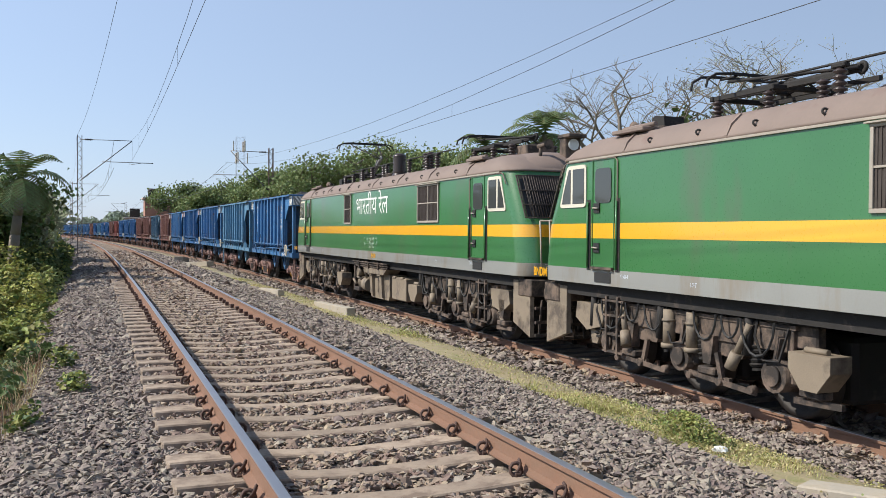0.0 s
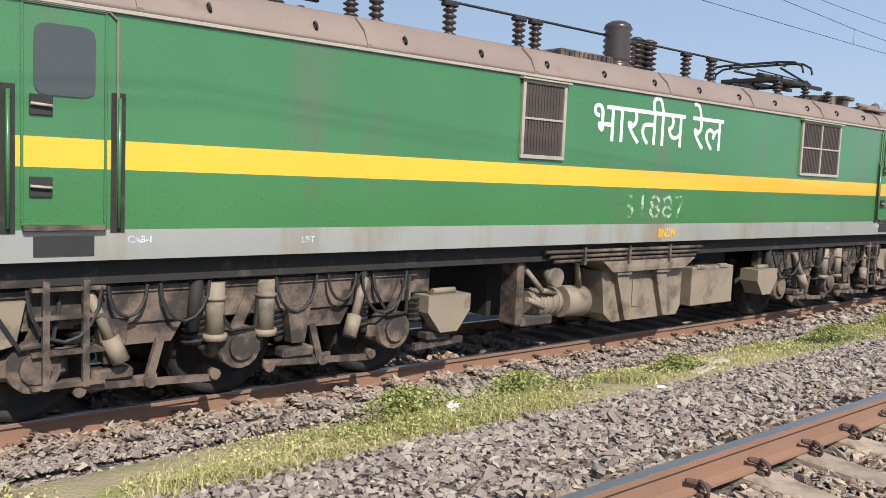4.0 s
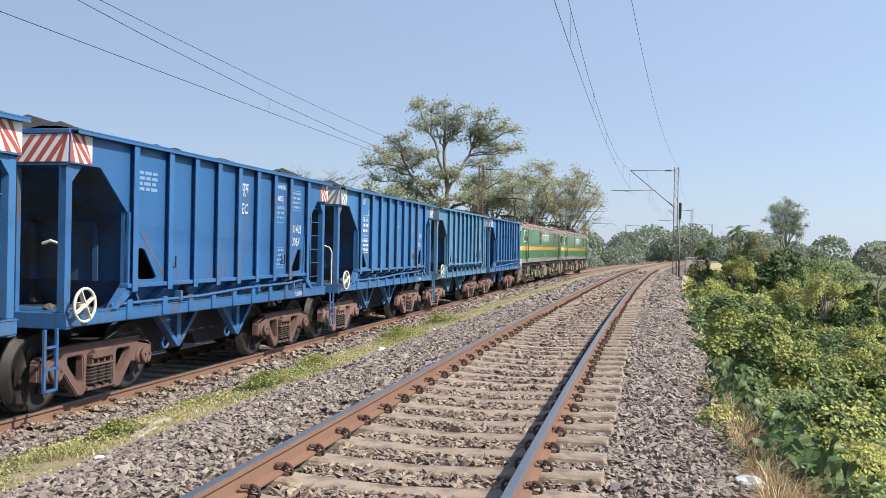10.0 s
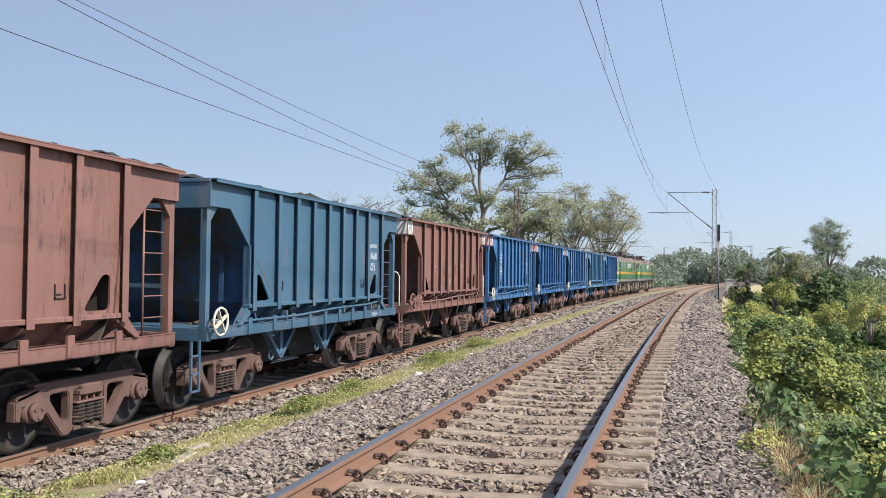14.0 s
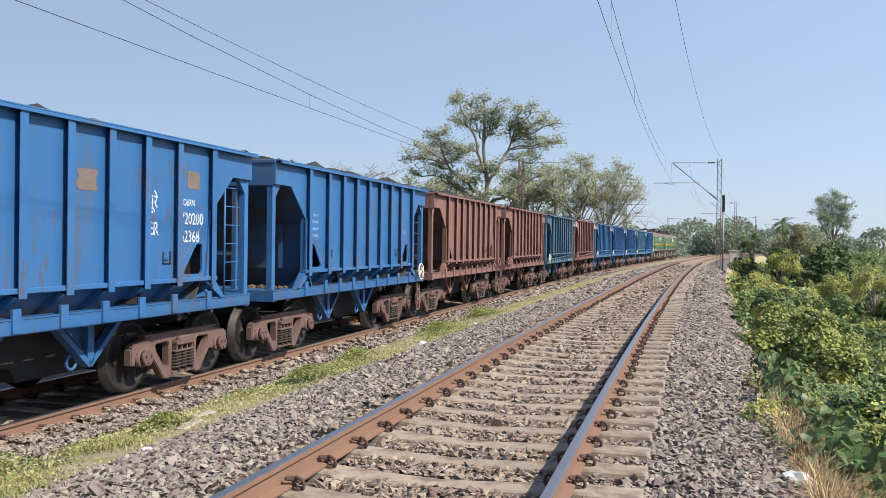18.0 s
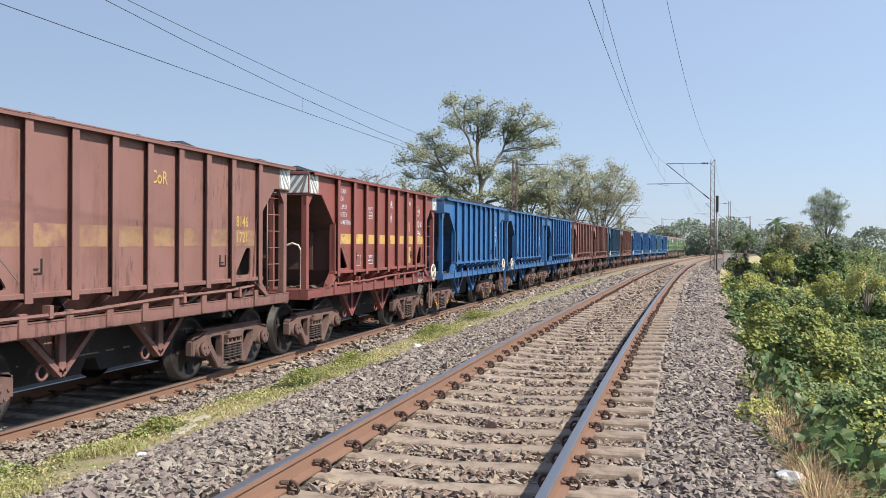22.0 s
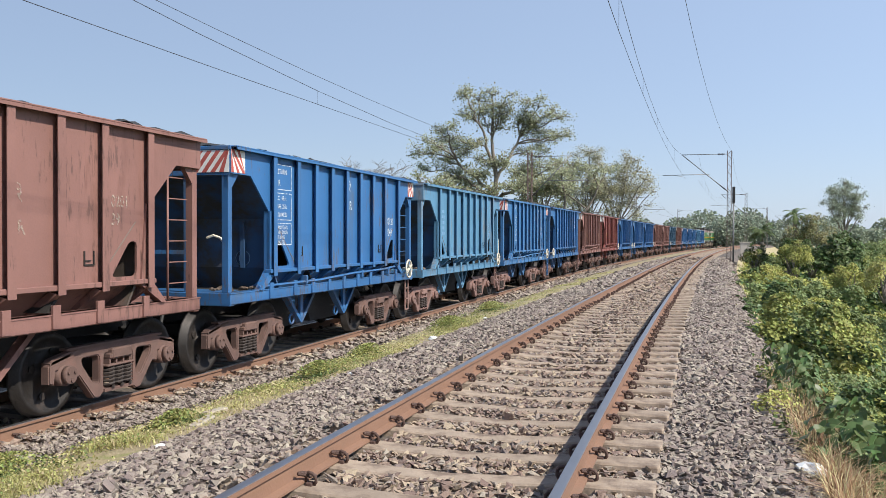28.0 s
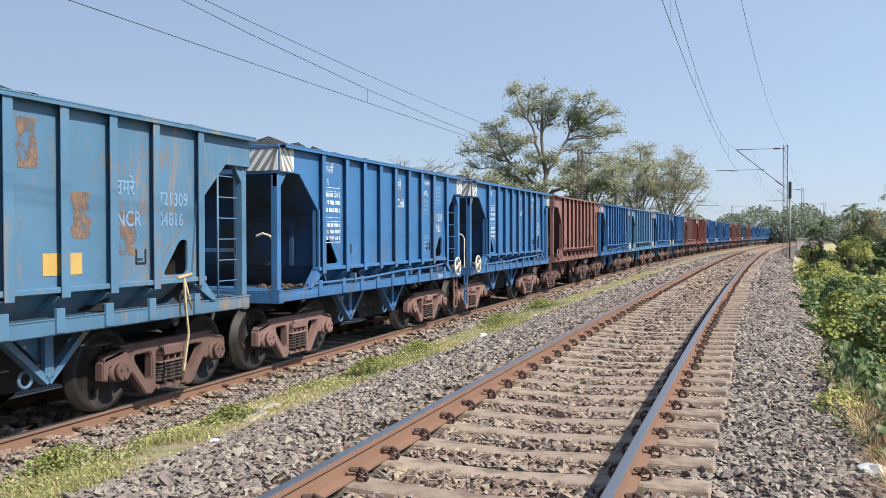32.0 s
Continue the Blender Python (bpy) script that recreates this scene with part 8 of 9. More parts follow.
house((-6.6, -150, -2.6), 6.5, 7, 3, "three-storey red and cream house behind the train", "brick")
house((-3.2, -158, -2.6), 5.0, 7, 2, "two-storey pink house behind the train", "plaster")
house((-10.5, -146, -2.6), 5.0, 7, 2, "small pale two-storey house behind the trees", "plaster")
bm = bmesh.new()
box(bm, -0.4, 0.4, -0.3, 0.3, -0.6, 0.52, 0.02)
box(bm, -0.45, 0.45, -0.35, 0.35, 0.52, 0.58, 0.015)
ob = part("trackside_hut", bm, M["plaster"], None)
ob.matrix_basis = Matrix.Translation((5.15, 69.9, 0.57))
tagged(ob, "small pale trackside relay box", "relay box")
tw = lattice_mast((-21.3, -168.4, -3), 22.4, "tall lattice cell tower with antenna panels", 1.5)
tw.name = "cell_tower"
tagged(tw, category="tower", group="")
del tw["group"]
for i in range(6):
    a = i * math.pi / 3
    bm = bmesh.new()
    box(bm, -0.15, 0.15, -0.1, 0.1, -1.0, 1.0, 0.03)
    ob = part("antenna", bm, M["plaster"], tw)
    ob.matrix_basis = pose(1.3 * math.cos(a), 1.3 * math.sin(a), 20.6 - 2.2 * (i % 2), 0, 0, math.degrees(a) + 90)
bm = bmesh.new()
box(bm, -14, 14, -1.5, 1.5, 5.6, 6.6)
for x in (-12, -4, 4, 12):
    box(bm, x - 0.5, x + 0.5, -1, 1, -3, 5.6)
ob = part("road_bridge", bm, M["plaster"], None)
ob.matrix_basis = Matrix.Translation(on_line(0, -330, -1.0))
tagged(ob, "pale concrete road bridge far down the line", "bridge")


def slab(o, y, ln, wd, h, rz, tilt, label):
    bm = bmesh.new()
    box(bm, -wd / 2, wd / 2, -ln / 2, ln / 2, -0.05, h, 0.012)
    for v in bm.verts:
        v.co += Vector((noise.noise(v.co * 7 + Vector((o, y, 0))), noise.noise(v.co * 6 + Vector((y, o, 3))), 0)) * 0.03
    ob = part("concrete_slab", bm, M["slab"], None)
    q = ground_at(o, y)
    ob.matrix_basis = pose(q.x, q.y, q.z + 0.02, tilt, tilt * 0.6, rz)
    return tagged(ob, label, "slab", "broken slabs")


slab(-2.95, -4.5, 0.62, 0.2, 0.10, 24, 4, "broken piece of pale weathered concrete")
slab(-3.08, -3.9, 0.42, 0.24, 0.08, -12, 6, "broken piece of pale weathered concrete")
slab(-3.30, -3.2, 0.85, 0.2, 0.10, 8, 3, "weathered pale concrete post half sunk in the grass")
slab(-3.22, -2.35, 0.5, 0.22, 0.08, -20, 5, "broken piece of pale weathered concrete")
slab(-3.45, -1.6, 0.7, 0.18, 0.07, 6, 2, "broken piece of pale weathered concrete")
slab(-3.40, -20.2, 2.6, 0.2, 0.14, 4, 1, "weathered pale concrete post beside the ballast")
slab(-2.95, -25.6, 1.6, 0.2, 0.12, 10, 1, "weathered pale concrete post beside the ballast")
slab(-3.2, -46, 2.4, 0.4, 0.2, 24, 3, "broken pale concrete slabs in a heap")
slab(-3.0, -52, 3.2, 0.5, 0.22, -10, 3, "broken pale concrete slabs in a heap")
slab(-3.1, 7.6, 0.42, 0.12, 0.02, 8, 2, "half-buried pale stone in the grass")
slab(-3.3, 8.2, 0.3, 0.12, 0.02, -12, 2, "half-buried pale stone in the grass")


def litter(o, y, s, label):
    bm = bmesh.new()
    bmesh.ops.create_icosphere(bm, subdivisions=2, radius=s)
    for v in bm.verts:
        v.co *= 1 + 0.55 * noise.noise(v.co * 14 + Vector((o * 9, y * 9, 0)))
        v.co.z *= 0.6
    ob = part("litter", bm, M["plastic"], None)
    q = ground_at(o, y)
    ob.matrix_basis = Matrix.Translation(q + Vector((0, 0, s * 0.4)))
    return tagged(ob, label, "litter", "litter")


for o, y, s in ((-2.85, 14.6, 0.09), (-2.75, 6.4, 0.05), (-3.1, -6.0, 0.07), (-3.5, 4.6, 0.08), (-3.9, 12.6, 0.06), (-2.7, 10.5, 0.05), (2.42, 6.75, 0.11), (2.62, 6.95, 0.07), (-3.0, 19.0, 0.06)):
    litter(o, y, s, "crumpled white plastic litter on the ground")

# ---- train ----
PAINTS = ["blue", "faded", "blue", "blue2", "blue", "brown", "teal", "brown", "brown", "blue2", "blue2", "blue2", "red", "brown", "blue2", "blue", "faded", "blue2", "brown", "blue", "blue", "pale"]
LABELS = {
    "faded": "sun-faded light blue hopper wagon with chipped paint",
    "blue": "blue steel hopper wagon heaped with coal", "blue2": "deep blue steel hopper wagon loaded with coal", "teal": "faded teal blue steel hopper wagon with coal",
    "brown": "red oxide brown steel hopper wagon with coal", "red": "dull red hopper wagon with a yellow side stripe", "pale": "pale blue rust-stained hopper wagon with coal"}
PANELS = ["grey", "plain", "grey", "red", "red", "grey", "plain", "plain", "plain", "plain", "plain", "plain", "grey", "grey", "plain", "red", "plain", "red", "plain", "grey", "grey", "plain"]
BRAKE = [1, -1, -1, -1, -1, -1, -1, -1, 1, 1, -1, 1, 1, -1, -1, 1, 1, 1, -1, -1, 1, -1]
rng = random.Random(4)
wagons, protos = [], {}
for i in range(42):
    paint = PAINTS[i] if i < len(PAINTS) else rng.choice(["blue", "blue", "blue2", "brown", "teal", "pale", "blue"])
    panel = PANELS[i] if i < len(PANELS) else rng.choice(["plain", "grey", "red"])
    wp = "cream" if paint != "brown" else "brown"
    end = BRAKE[i] if i < len(BRAKE) else rng.choice([-1, 1])
    key = (paint, panel, end)
    if key not in protos:
        protos[key] = make_wagon(paint, LABELS[paint], panel, wp, panel != "plain" or paint == "teal", end)
        wagons.append(protos[key])
    else:
        wagons.append(copy_thing(protos[key], Matrix()))
loco_rear = make_loco("green and yellow electric locomotive with a raised pantograph", True)
loco_lead = make_loco("green and yellow electric locomotive leading the train", False, False)

# ---- writing on the wagons ----
def bars(parent, y, z, w_, rows, mat, h=0.045, gap=0.03):
    """Illegible stencilled lines, as plain bars."""
    rr = random.Random(int(y * 100) + rows)
    for i in range(rows):
        bm = bmesh.new()
        yy = y
        while yy < y + w_ - 0.03:
            ln = min(rr.uniform(0.06, 0.2), y + w_ - yy)
            q = [bm.verts.new((SIDE + 0.005, a, b)) for a, b in ((yy, z - i * (h + gap)), (yy + ln, z - i * (h + gap)), (yy + ln, z - i * (h + gap) + h), (yy, z - i * (h + gap) + h))]
            bm.faces.new(q)
            yy += ln + 0.035
        part("stencilled_line", bm, M[mat], parent)


def outline(parent, y0, y1, z0, z1, mat, t=0.012):
    bm = bmesh.new()
    for a, b, c, d in ((y0, y1, z0, z0 + t), (y0, y1, z1 - t, z1), (y0, y0 + t, z0, z1), (y1 - t, y1, z0, z1)):
        bm.faces.new([bm.verts.new((SIDE + 0.005, p_, q_)) for p_, q_ in ((a, c), (b, c), (b, d), (a, d))])
    part("stencil_frame", bm, M[mat], parent)


def words(i, text, size, y, z, mat="letter", sx=0.85):
    lettering(text, size, M[mat], wagons[i], near_side(SIDE + 0.006, y, z), "stencilled_writing", "", sx, 0.014)


def bay(k, inset=0.11):
    """Where writing starts in the k-th bay between the ribs, from the rear."""
    return RIBS[k] + inset


def block(i, mat="letter", english=False):
    wg = wagons[i]
    y0 = bay(0, 0.13)
    outline(wg, y0, y0 + 0.62, 2.93, 3.36, mat)
    outline(wg, y0, y0 + 0.62, 2.42, 2.88, mat)
    outline(wg, y0, y0 + 0.62, 1.98 + 0.02, 2.37, mat)
    if english:
        words(i, "RETURN", 0.12, y0 + 0.04, 3.2, mat)
        words(i, "R", 0.14, y0 + 0.12, 3.0, mat)
        for k, tx in enumerate(("C.C.   63.1t", "TARE  25.1t", "VOLUME 56")):
            words(i, tx, 0.10, y0 + 0.03, 2.76 - 0.14 * k, mat, 0.8)
        for k, tx in enumerate(("STAND CLEAR", "WHILE DOORS", "ARE BEING", "OPERATED")):
            words(i, tx, 0.088, y0 + 0.03, 2.27 - 0.085 * k, mat, 0.75)
    else:
        words(i, "वापसी", 0.16, y0 + 0.04, 3.19, mat)
        words(i, "R", 0.14, y0 + 0.12, 2.98, mat)
        bars(wg, y0 + 0.04, 2.78, 0.58, 3, mat, 0.07, 0.06)
        bars(wg, y0 + 0.04, 2.27, 0.58, 3, mat, 0.06, 0.05)


def notices(i):
    """The class and notices that the newer wagons carry in the last two bays."""
    words(i, "BOBRNHSM1", 0.115, bay(6, 0.09), 3.22)
    words(i, "(BMBS)", 0.15, bay(6, 0.14), 2.99)
    outline(wagons[i], bay(6, 0.1), bay(6, 0.58), 2.58, 2.9, "faint")
    bars(wagons[i], bay(6, 0.13), 2.84, 0.42, 3, "faint", 0.04, 0.05)
    outline(wagons[i], bay(7, 0.2), bay(7, 0.66), 2.84, 3.24, "faint")
    bars(wagons[i], bay(7, 0.23), 3.16, 0.4, 4, "faint", 0.045, 0.045)
    outline(wagons[i], bay(6, 0.1), bay(6, 0.58), 1.72, 2.12, "faint")
    bars(wagons[i], bay(6, 0.13), 2.04, 0.42, 4, "faint", 0.04, 0.05)


def sill_class(i, text):
    words(i, text, 0.125, 2.62, SILL0 + 0.045)


def marks(i, zone=(), number=(), mat="letter", k_zone=4, z_zone=3.05, zs=0.25, y_no=0.12, z_no=2.42, ns=0.232, top=""):
    for k, tx in enumerate(zone):
        words(i, tx, zs, bay(k_zone), z_zone - 0.36 * k, mat)
    if top:
        words(i, top, 0.13, bay(7, y_no), z_no + 0.26, mat)
    for k, tx in enumerate(number):
        words(i, tx, ns, bay(7, y_no), z_no - 0.25 * k, mat)


def split_zone(i, left, right, z, mat="letter", k=(2, 5)):
    """The railway's letters, one pair in each of two bays."""
    for kk, pair in zip(k, (left, right)):
        for j, tx in enumerate(pair):
            words(i, tx, 0.22, bay(kk, 0.16), z - 0.34 * j, mat)


def scar(i, k, z0, z1, mat, inset=0.12, width=0.4, seed=0):
    """A patch of bare or repainted sheet with a ragged edge."""
    rr = random.Random(seed + i * 7 + k)
    bm = bmesh.new()
    y0 = bay(k, inset)
    n = 9
    left = [(y0 + rr.uniform(-0.03, 0.03), z0 + (z1 - z0) * j / n) for j in range(n + 1)]
    right = [(y0 + width + rr.uniform(-0.04, 0.04), z0 + (z1 - z0) * j / n) for j in range(n + 1)]
    bm.faces.new([bm.verts.new((SIDE + 0.0035, p_, q_)) for p_, q_ in left + right[::-1]])
    part("paint_scar", bm, M[mat], wagons[i])


def band(i, mat, z0=2.2, z1=2.37):
    """A painted stripe along the side, bay by bay between the ribs."""
    ys = RIBS
    for a, b in zip(ys, ys[1:]):
        bm = bmesh.new()
        bm.faces.new([bm.verts.new((SIDE + 0.004, p_, q_)) for p_, q_ in ((a + 0.056, z0), (b - 0.056, z0), (b - 0.056, z1), (a + 0.056, z1))])
        part("painted_stripe", bm, M[mat], wagons[i])


words(0, "वापसी", 0.15, bay(0, 0.1), 3.12)
words(0, "R  08-28", 0.14, bay(0, 0.16), 2.95)
for k, tx in enumerate(("CC 64.8t", "TARE 24.5t", "VOL 56.0")):
    words(0, tx, 0.125, bay(0, 0.12), 2.72 - 0.15 * k)
words(0, "मध्य", 0.24, bay(3), 2.85)
words(0, "CR", 0.24, bay(3, 0.16), 2.5)
marks(0, (), ("720199", "09424"), top="BOBRNMI", z_no=2.45)
bm = bmesh.new()
ring(bm, (SIDE + 0.004, 2.62, 3.04), (1, 0, 0), 0.14, 0.008, 24, 4)
part("stencil_ring", bm, M["letter"], wagons[0])
words(0, "NP", 0.15, 2.52, 2.99)
sill_class(0, "BOBRNMI")
marks(1, ("CR",), ("720199", "09420"), "faint", k_zone=3)
block(2)
marks(2, ("मरे", "CR"), ("731019", "12831"))
sill_class(2, "BOBRNHSM1")
bars(wagons[3], bay(0, 0.14), 3.1, 0.5, 4, "faint")
marks(3, ("दपूम", "SEC"), ("731421", "10067"), z_no=2.4)
notices(3)
sill_class(3, "BOBRNHSM1")
block(4)
marks(4, ("पूम", "EC"), ("731420", "10022"))
sill_class(4, "BOBRNHSM1")
# the brown one: writing nearly gone, scars and repainted patches
for k, tx in enumerate(("पूमरे", "ECR")):
    words(5, tx, 0.24, bay(3), 2.78 - 0.34 * k, "ghost")
words(5, "731", 0.22, bay(7), 2.62, "ghost")
words(5, "12885", 0.22, bay(7), 2.38, "ghost")
scar(5, 3, 2.14, 2.4, "ghost", 0.14, 0.38)
scar(5, 3, 1.72, 1.95, "ghost", 0.14, 0.4)
scar(5, 5, 2.2, 2.45, "ghost", 0.12, 0.36)
scar(5, 2, 1.75, 2.35, "rustpatch", 0.16, 0.4)
scar(5, 4, 2.05, 2.4, "grime_shade_brown", 0.26, 0.2)
scar(5, 1, 2.25, 2.4, "ghost", 0.2, 0.25)
outline(wagons[5], bay(2, 0.1), bay(2, 0.62), 1.66, 2.46, "seam", 0.016)
marks(6, ("रे", "R"), ("731608", "16072"), top="BOBRNHSM1", z_zone=2.7)
sill_class(6, "BOBRNHSM1")
scar(7, 3, 2.2, 2.6, "seam", 0.2, 0.2)
words(8, "5 22", 0.15, bay(0, 0.2), 2.5, "dustyellow")
for k, z0 in ((1, 2.4), (3, 2.5), (5, 1.9), (6, 2.6)):
    scar(8, k, z0, z0 + 0.35, "seam", 0.2, 0.14)
bars(wagons[9], bay(0, 0.2), 2.6, 0.3, 4, "faint", 0.05, 0.08)
marks(9, ("र", "R"), (), "faint", k_zone=6, z_zone=2.6, zs=0.2)
words(9, "62368", 0.19, bay(7), 2.3, "faint")
marks(10, ("पूरे", "ER"), ("720200", "62368"), top="BOBRN", z_zone=2.55, k_zone=6, z_no=2.35)
scar(10, 7, 2.85, 3.1, "seam", 0.3, 0.3)
scar(10, 4, 2.7, 2.95, "seam", 0.2, 0.35)
marks(11, ("दपू", "SE"), ("720701", "56079"), top="BOBRN MI", k_zone=6, z_zone=2.65, z_no=2.45)
band(12, "dustyellow", 2.15, 2.36)
for k, tx in enumerate(("RETURN", "20424", "C.C. 65.67t", "TARE 25.3t", "VOLUME 56.8m")):
    words(12, tx, 0.14 if k < 2 else 0.125, bay(0, 0.12), 3.2 - 0.16 * k)
outline(wagons[12], bay(2, 0.12), bay(2, 0.56), 2.72, 2.98, "letter")
bars(wagons[12], bay(2, 0.15), 2.92, 0.38, 3, "letter", 0.035, 0.04)
outline(wagons[12], bay(2, 0.12), bay(2, 0.58), 1.7, 1.9, "letter")
bars(wagons[12], bay(2, 0.15), 1.84, 0.4, 2, "letter", 0.035, 0.04)
outline(wagons[12], bay(1, 0.22), bay(1, 0.56), 1.68, 1.9, "letter")
marks(12, ("CoR", "पूतरे"), ("731218", "10394"), z_zone=3.02, z_no=2.6)
bm = bmesh.new()
ring(bm, (SIDE + 0.004, 2.6, 3.02), (1, 0, 0), 0.13, 0.01, 24, 4)
part("stencil_ring", bm, M["letter"], wagons[12])
words(12, "NP", 0.13, 2.51, 2.98)
words(12, "BOBRN", 0.13, bay(6, 0.12), 3.15)
sill_class(12, "BOBRNMI")
band(13, "oldyellow", 2.1, 2.36)
marks(13, ("CoR",), ("78146", "11721"), "dustyellow", z_zone=2.95)
words(14, "वापसी", 0.15, bay(0, 0.22), 2.98)
words(14, "R", 0.13, bay(0, 0.34), 2.8)
for k, (tx, sz) in enumerate((("ID 2027", 0.13), ("LOAD 55701", 0.11), ("TARE 25601", 0.11), ("AREA 290", 0.11))):
    words(14, tx, sz, bay(0, 0.16), 2.62 - 0.17 * k)
for k, tx in enumerate(("NC", "पम")):
    words(14, tx, 0.22, bay(2, 0.14), 2.5 - 0.34 * k)
split_zone(14, (), ("R", "रे"), 2.5)
marks(14, (), ("731608", "05822"), top="BOBRNHSM1", z_no=2.6)
block(15, english=True)
notices(15)
marks(15, ("दमरे", "SCR"), ("730921", "10964"))
sill_class(15, "BOBRNHSM1")
bars(wagons[16], bay(0, 0.14), 2.8, 0.5, 5, "faint", 0.08, 0.07)
marks(16, ("R",), ("731821", "10954"), "faint")
block(17, english=True)
marks(17, ("मरे", "CR"), ("730121", "11047"))
words(18, "वापसी", 0.16, bay(0, 0.2), 2.95, "ghost")
words(18, "R", 0.14, bay(0, 0.3), 2.79, "ghost")
words(18, "22026", 0.15, bay(0, 0.18), 2.62, "ghost")
bars(wagons[18], bay(0, 0.15), 2.4, 0.5, 3, "ghost", 0.06, 0.11)
split_zone(18, ("पू", "E"), ("रे", "R"), 2.5, "ghost")
words(18, "10201", 0.2, bay(7), 2.5, "ghost")
words(18, "139", 0.2, bay(7), 2.28, "ghost")
scar(18, 1, 1.92, 2.12, "grime_shade_brown", 0.24, 0.22)
block(19)
notices(19)
marks(19, ("पूतरे", "ECoR"), ("731220", "11728"), z_no=2.35)
block(20)
notices(20)
marks(20, ("पूतरे", "ECoR"), ("731220", "11582"), z_no=2.45)
sill_class(20, "BOBRNHSM1")
marks(21, ("उमरे", "NCR"), ("721309", "04816"), "faint", k_zone=6, z_zone=2.6, z_no=2.5)
for k, z0 in ((3, 2.3), (4, 2.8), (5, 2.1), (6, 1.9)):
    scar(21, k, z0, z0 + 0.5, "rustpatch", 0.18, 0.26)
bm = bmesh.new()
box(bm, SIDE + 0.002, SIDE + 0.006, 0.5, 1.05, 1.72, 1.95, 0)
part("yellow_notice", bm, M["dustyellow"], wagons[21], "worn yellow painted notice")
bm = bmesh.new()
pts = [Vector((SIDE + 0.06, 2.75, 1.62)), Vector((SIDE + 0.1, 2.72, 1.3)), Vector((SIDE + 0.1, 2.78, 0.9)), Vector((SIDE + 0.08, 2.7, 0.45))]
tube(bm, pts, 0.018, 5)
rod(bm, pts[0], (SIDE + 0.1, 2.85, 1.2), 0.014, 5)
rod(bm, (SIDE + 0.06, 2.6, 1.6), (SIDE + 0.06, 2.9, 1.64), 0.025, 6)
part("rope", bm, M["rope"], wagons[21], "straw rope tied to the side")

# yellow marks on the bogie struts of two wagons
for i in (0, 11):
    for yb in (-3.1, 3.1):
        for e in (-1, 1):
            bm = bmesh.new()
            bar(bm, (1.152, yb + e * 0.70, 0.41), (1.152, yb + e * 0.58, 0.29), 0.004, 0.06)
            part("yellow_mark", bm, M["yellow"], wagons[i], "yellow paint mark")

# faded yellow notice squares
for i, spots in ((2, ((1.56, 1.86, 2.62, 2.9), (1.56, 1.9, 1.72, 2.1))), (12, ((1.56, 1.86, 2.46, 2.72), (1.6, 1.96, 1.66, 2.08), (2.3, 2.52, 1.88, 2.08)))):
    for a, b, c, d in spots:
        bm = bmesh.new()
        bm.faces.new([bm.verts.new((SIDE + 0.004, p_, q_)) for p_, q_ in ((a, c), (b, c), (b, d), (a, d))])
        part("yellow_notice", bm, M["dustyellow"], wagons[i], "worn yellow painted square")
# circled numbers on the recessed end walls
for i, tx in ((15, "82"), (17, "81")):
    ye = -(HALF - 1.38) + 0.11
    bm = bmesh.new()
    ring(bm, (0.98, ye - 0.12, 1.78), (0, 1, 0), 0.13, 0.006, 22, 4)
    part("stencil_ring", bm, M["faint"], wagons[i])
    lettering(tx, 0.15, M["faint"], wagons[i], Matrix(((1, 0, 0, 0.90), (0, 0, -1, ye - 0.12), (0, 1, 0, 1.73), (0, 0, 0, 1))), "stencilled_writing")

# distance along the far track against y
TAB_Y = np.linspace(-560, 420, 1961)
TAB_S = np.concatenate(([0], np.cumsum(np.hypot(0.5, np.diff([bend(y) for y in TAB_Y])))))
TAB_S = TAB_S - np.interp(0, TAB_Y, TAB_S)


def track_point(s):
    y = float(np.interp(s, TAB_S, TAB_Y))
    return on_line(-TRACK_GAP, y, TRAIN_Z)


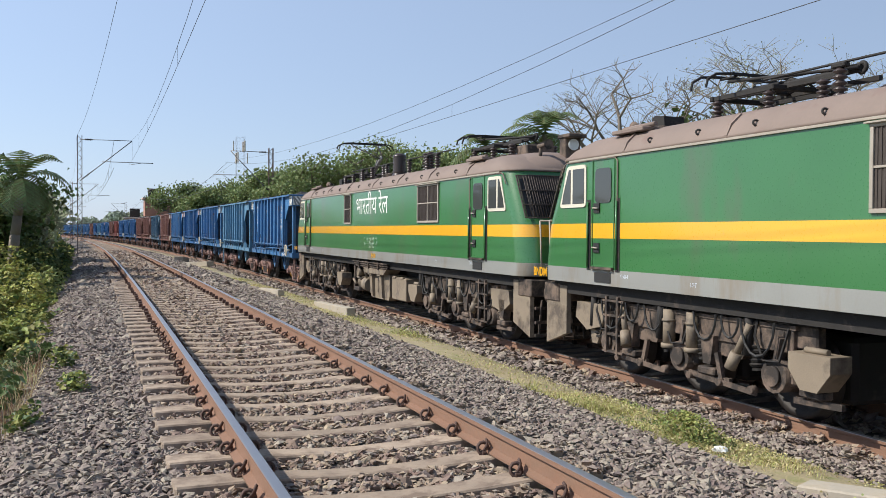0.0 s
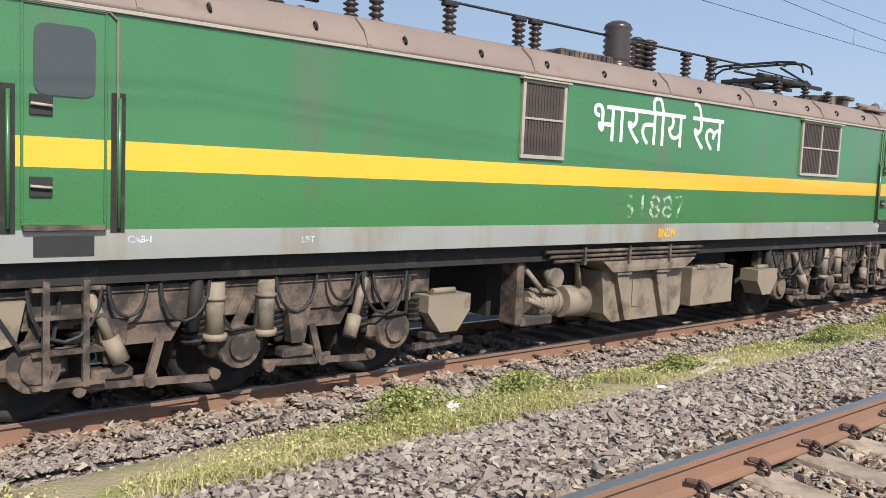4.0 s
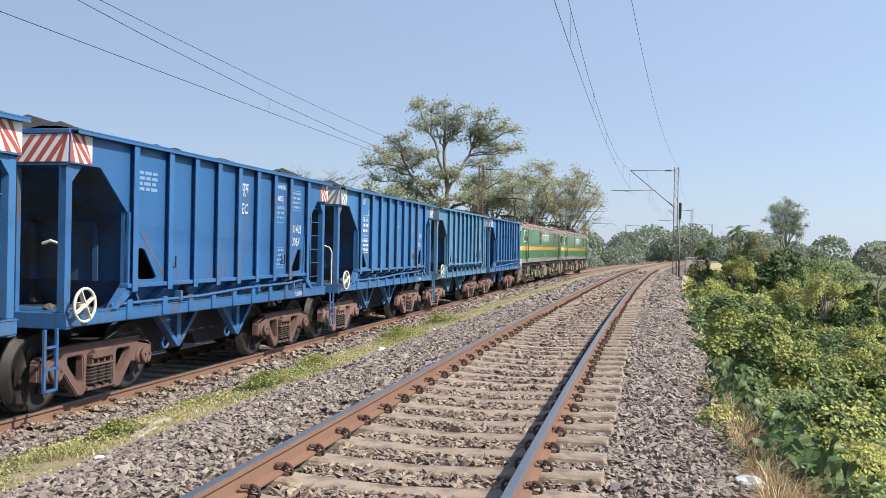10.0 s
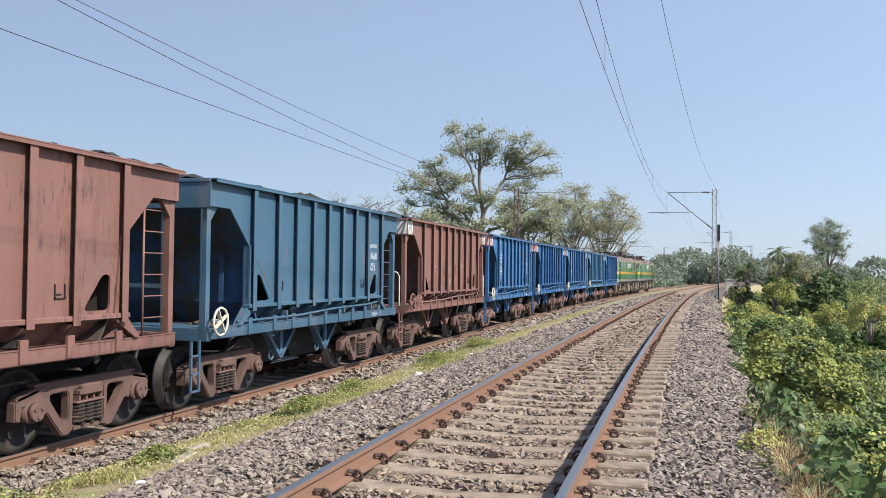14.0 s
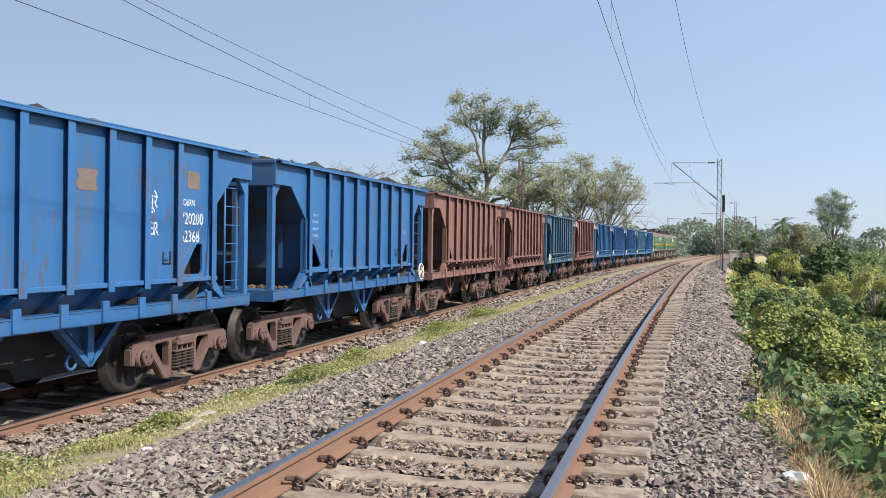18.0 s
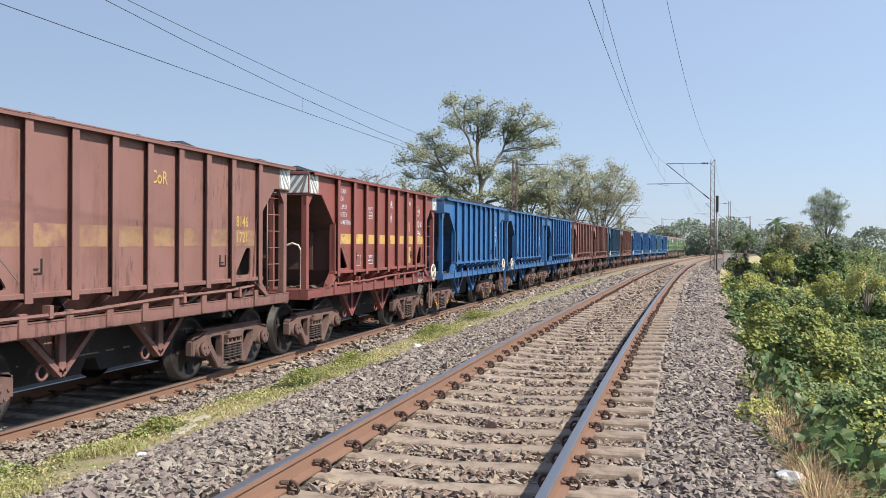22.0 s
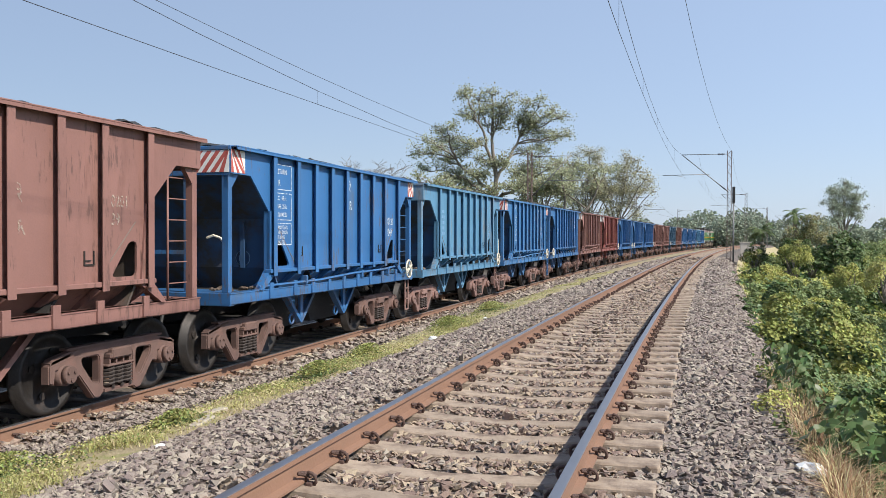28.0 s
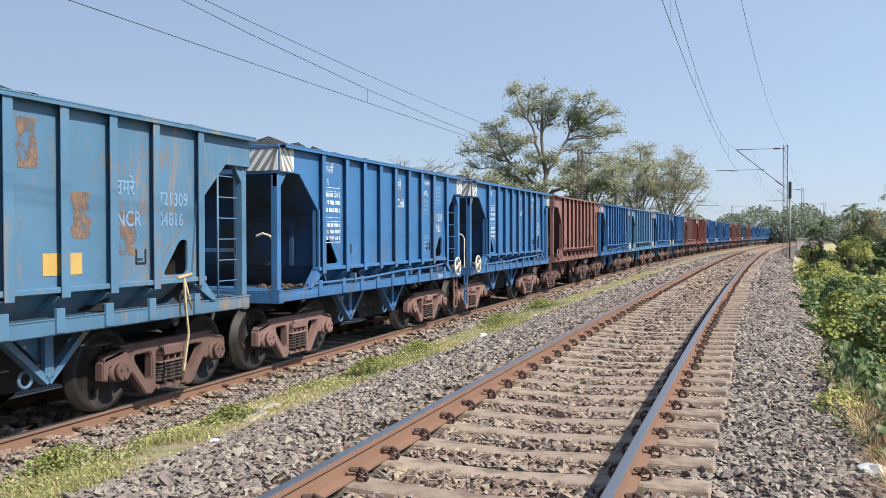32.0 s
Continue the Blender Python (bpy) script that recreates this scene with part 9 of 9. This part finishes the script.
def vehicle_pose(s, base):
    a, b = track_point(s - base / 2), track_point(s + base / 2)
    d = b - a
    m = (a + b) / 2
    return pose(m.x, m.y, m.z, math.degrees(math.atan2(d.z, d.y)), 0, -math.degrees(math.atan2(d.x, d.y)))


# where the first wagon's rear end is, second by second
RUN = [(0, -41.82), (1, -33.45), (2, -25.18), (3, -17.05), (4, -9.11), (5, -1.17), (6, 6.75), (7, 14.60), (8, 22.42), (9, 30.22), (10, 38.01), (11, 45.79), (12, 53.56), (13, 61.34), (14, 69.11), (15, 76.87), (16, 84.59), (17, 92.26), (18, 99.91), (19, 107.57), (20, 115.21), (21, 122.80), (22, 130.37), (23, 137.91), (24, 145.42), (25, 152.86), (26, 160.26), (27, 167.62), (28, 174.93), (29, 182.20), (30, 189.38), (31, 196.53), (32, 203.65)]
LOCO_OFF, LOCO_PITCH = 18.57, 19.32
FIRST_T = np.array([a for a, _ in RUN])
FIRST_S = np.array([b for _, b in RUN])


def first(t):
    return float(np.interp(t, FIRST_T, FIRST_S))


def motions():
    times = [float(t) for t in range(0, 33)]
    for i, wgn in enumerate(wagons):
        walk(wgn, [(t, vehicle_pose(first(t) + HALF - PITCH * i, 6.2)) for t in times])
    for ob, off in ((loco_rear, LOCO_OFF), (loco_lead, LOCO_OFF + LOCO_PITCH)):
        walk(ob, [(t, vehicle_pose(first(t) + off, 10.0)) for t in times])
    # wheels roll while they pass near the camera
    for ob, off, rad, ys in [(w_, HALF - PITCH * i, 0.5, AXLES) for i, w_ in enumerate(wagons[:23])] + [(loco_rear, LOCO_OFF, 0.52, None), (loco_lead, LOCO_OFF + LOCO_PITCH, 0.52, None)]:
        ts = [k / 12.5 for k in range(0, 401) if -14 < first(k / 12.5) + off < 26]
        if len(ts) < 2:
            continue
        for c in ob.children:
            if not c.name.startswith("wheelset"):
                continue
            y, z = c.matrix_basis.translation.y, c.matrix_basis.translation.z
            s0 = first(ts[0])
            rows = [(t, pose(0, y, z) @ Matrix.Rotation(-(first(t) - s0) / rad, 4, "X")) for t in ts]
            if ts[0] > 0:
                rows = [(0.0, rows[0][1])] + rows
            if ts[-1] < 32:
                rows.append((32.0, rows[-1][1]))
            walk(c, rows)


motions()
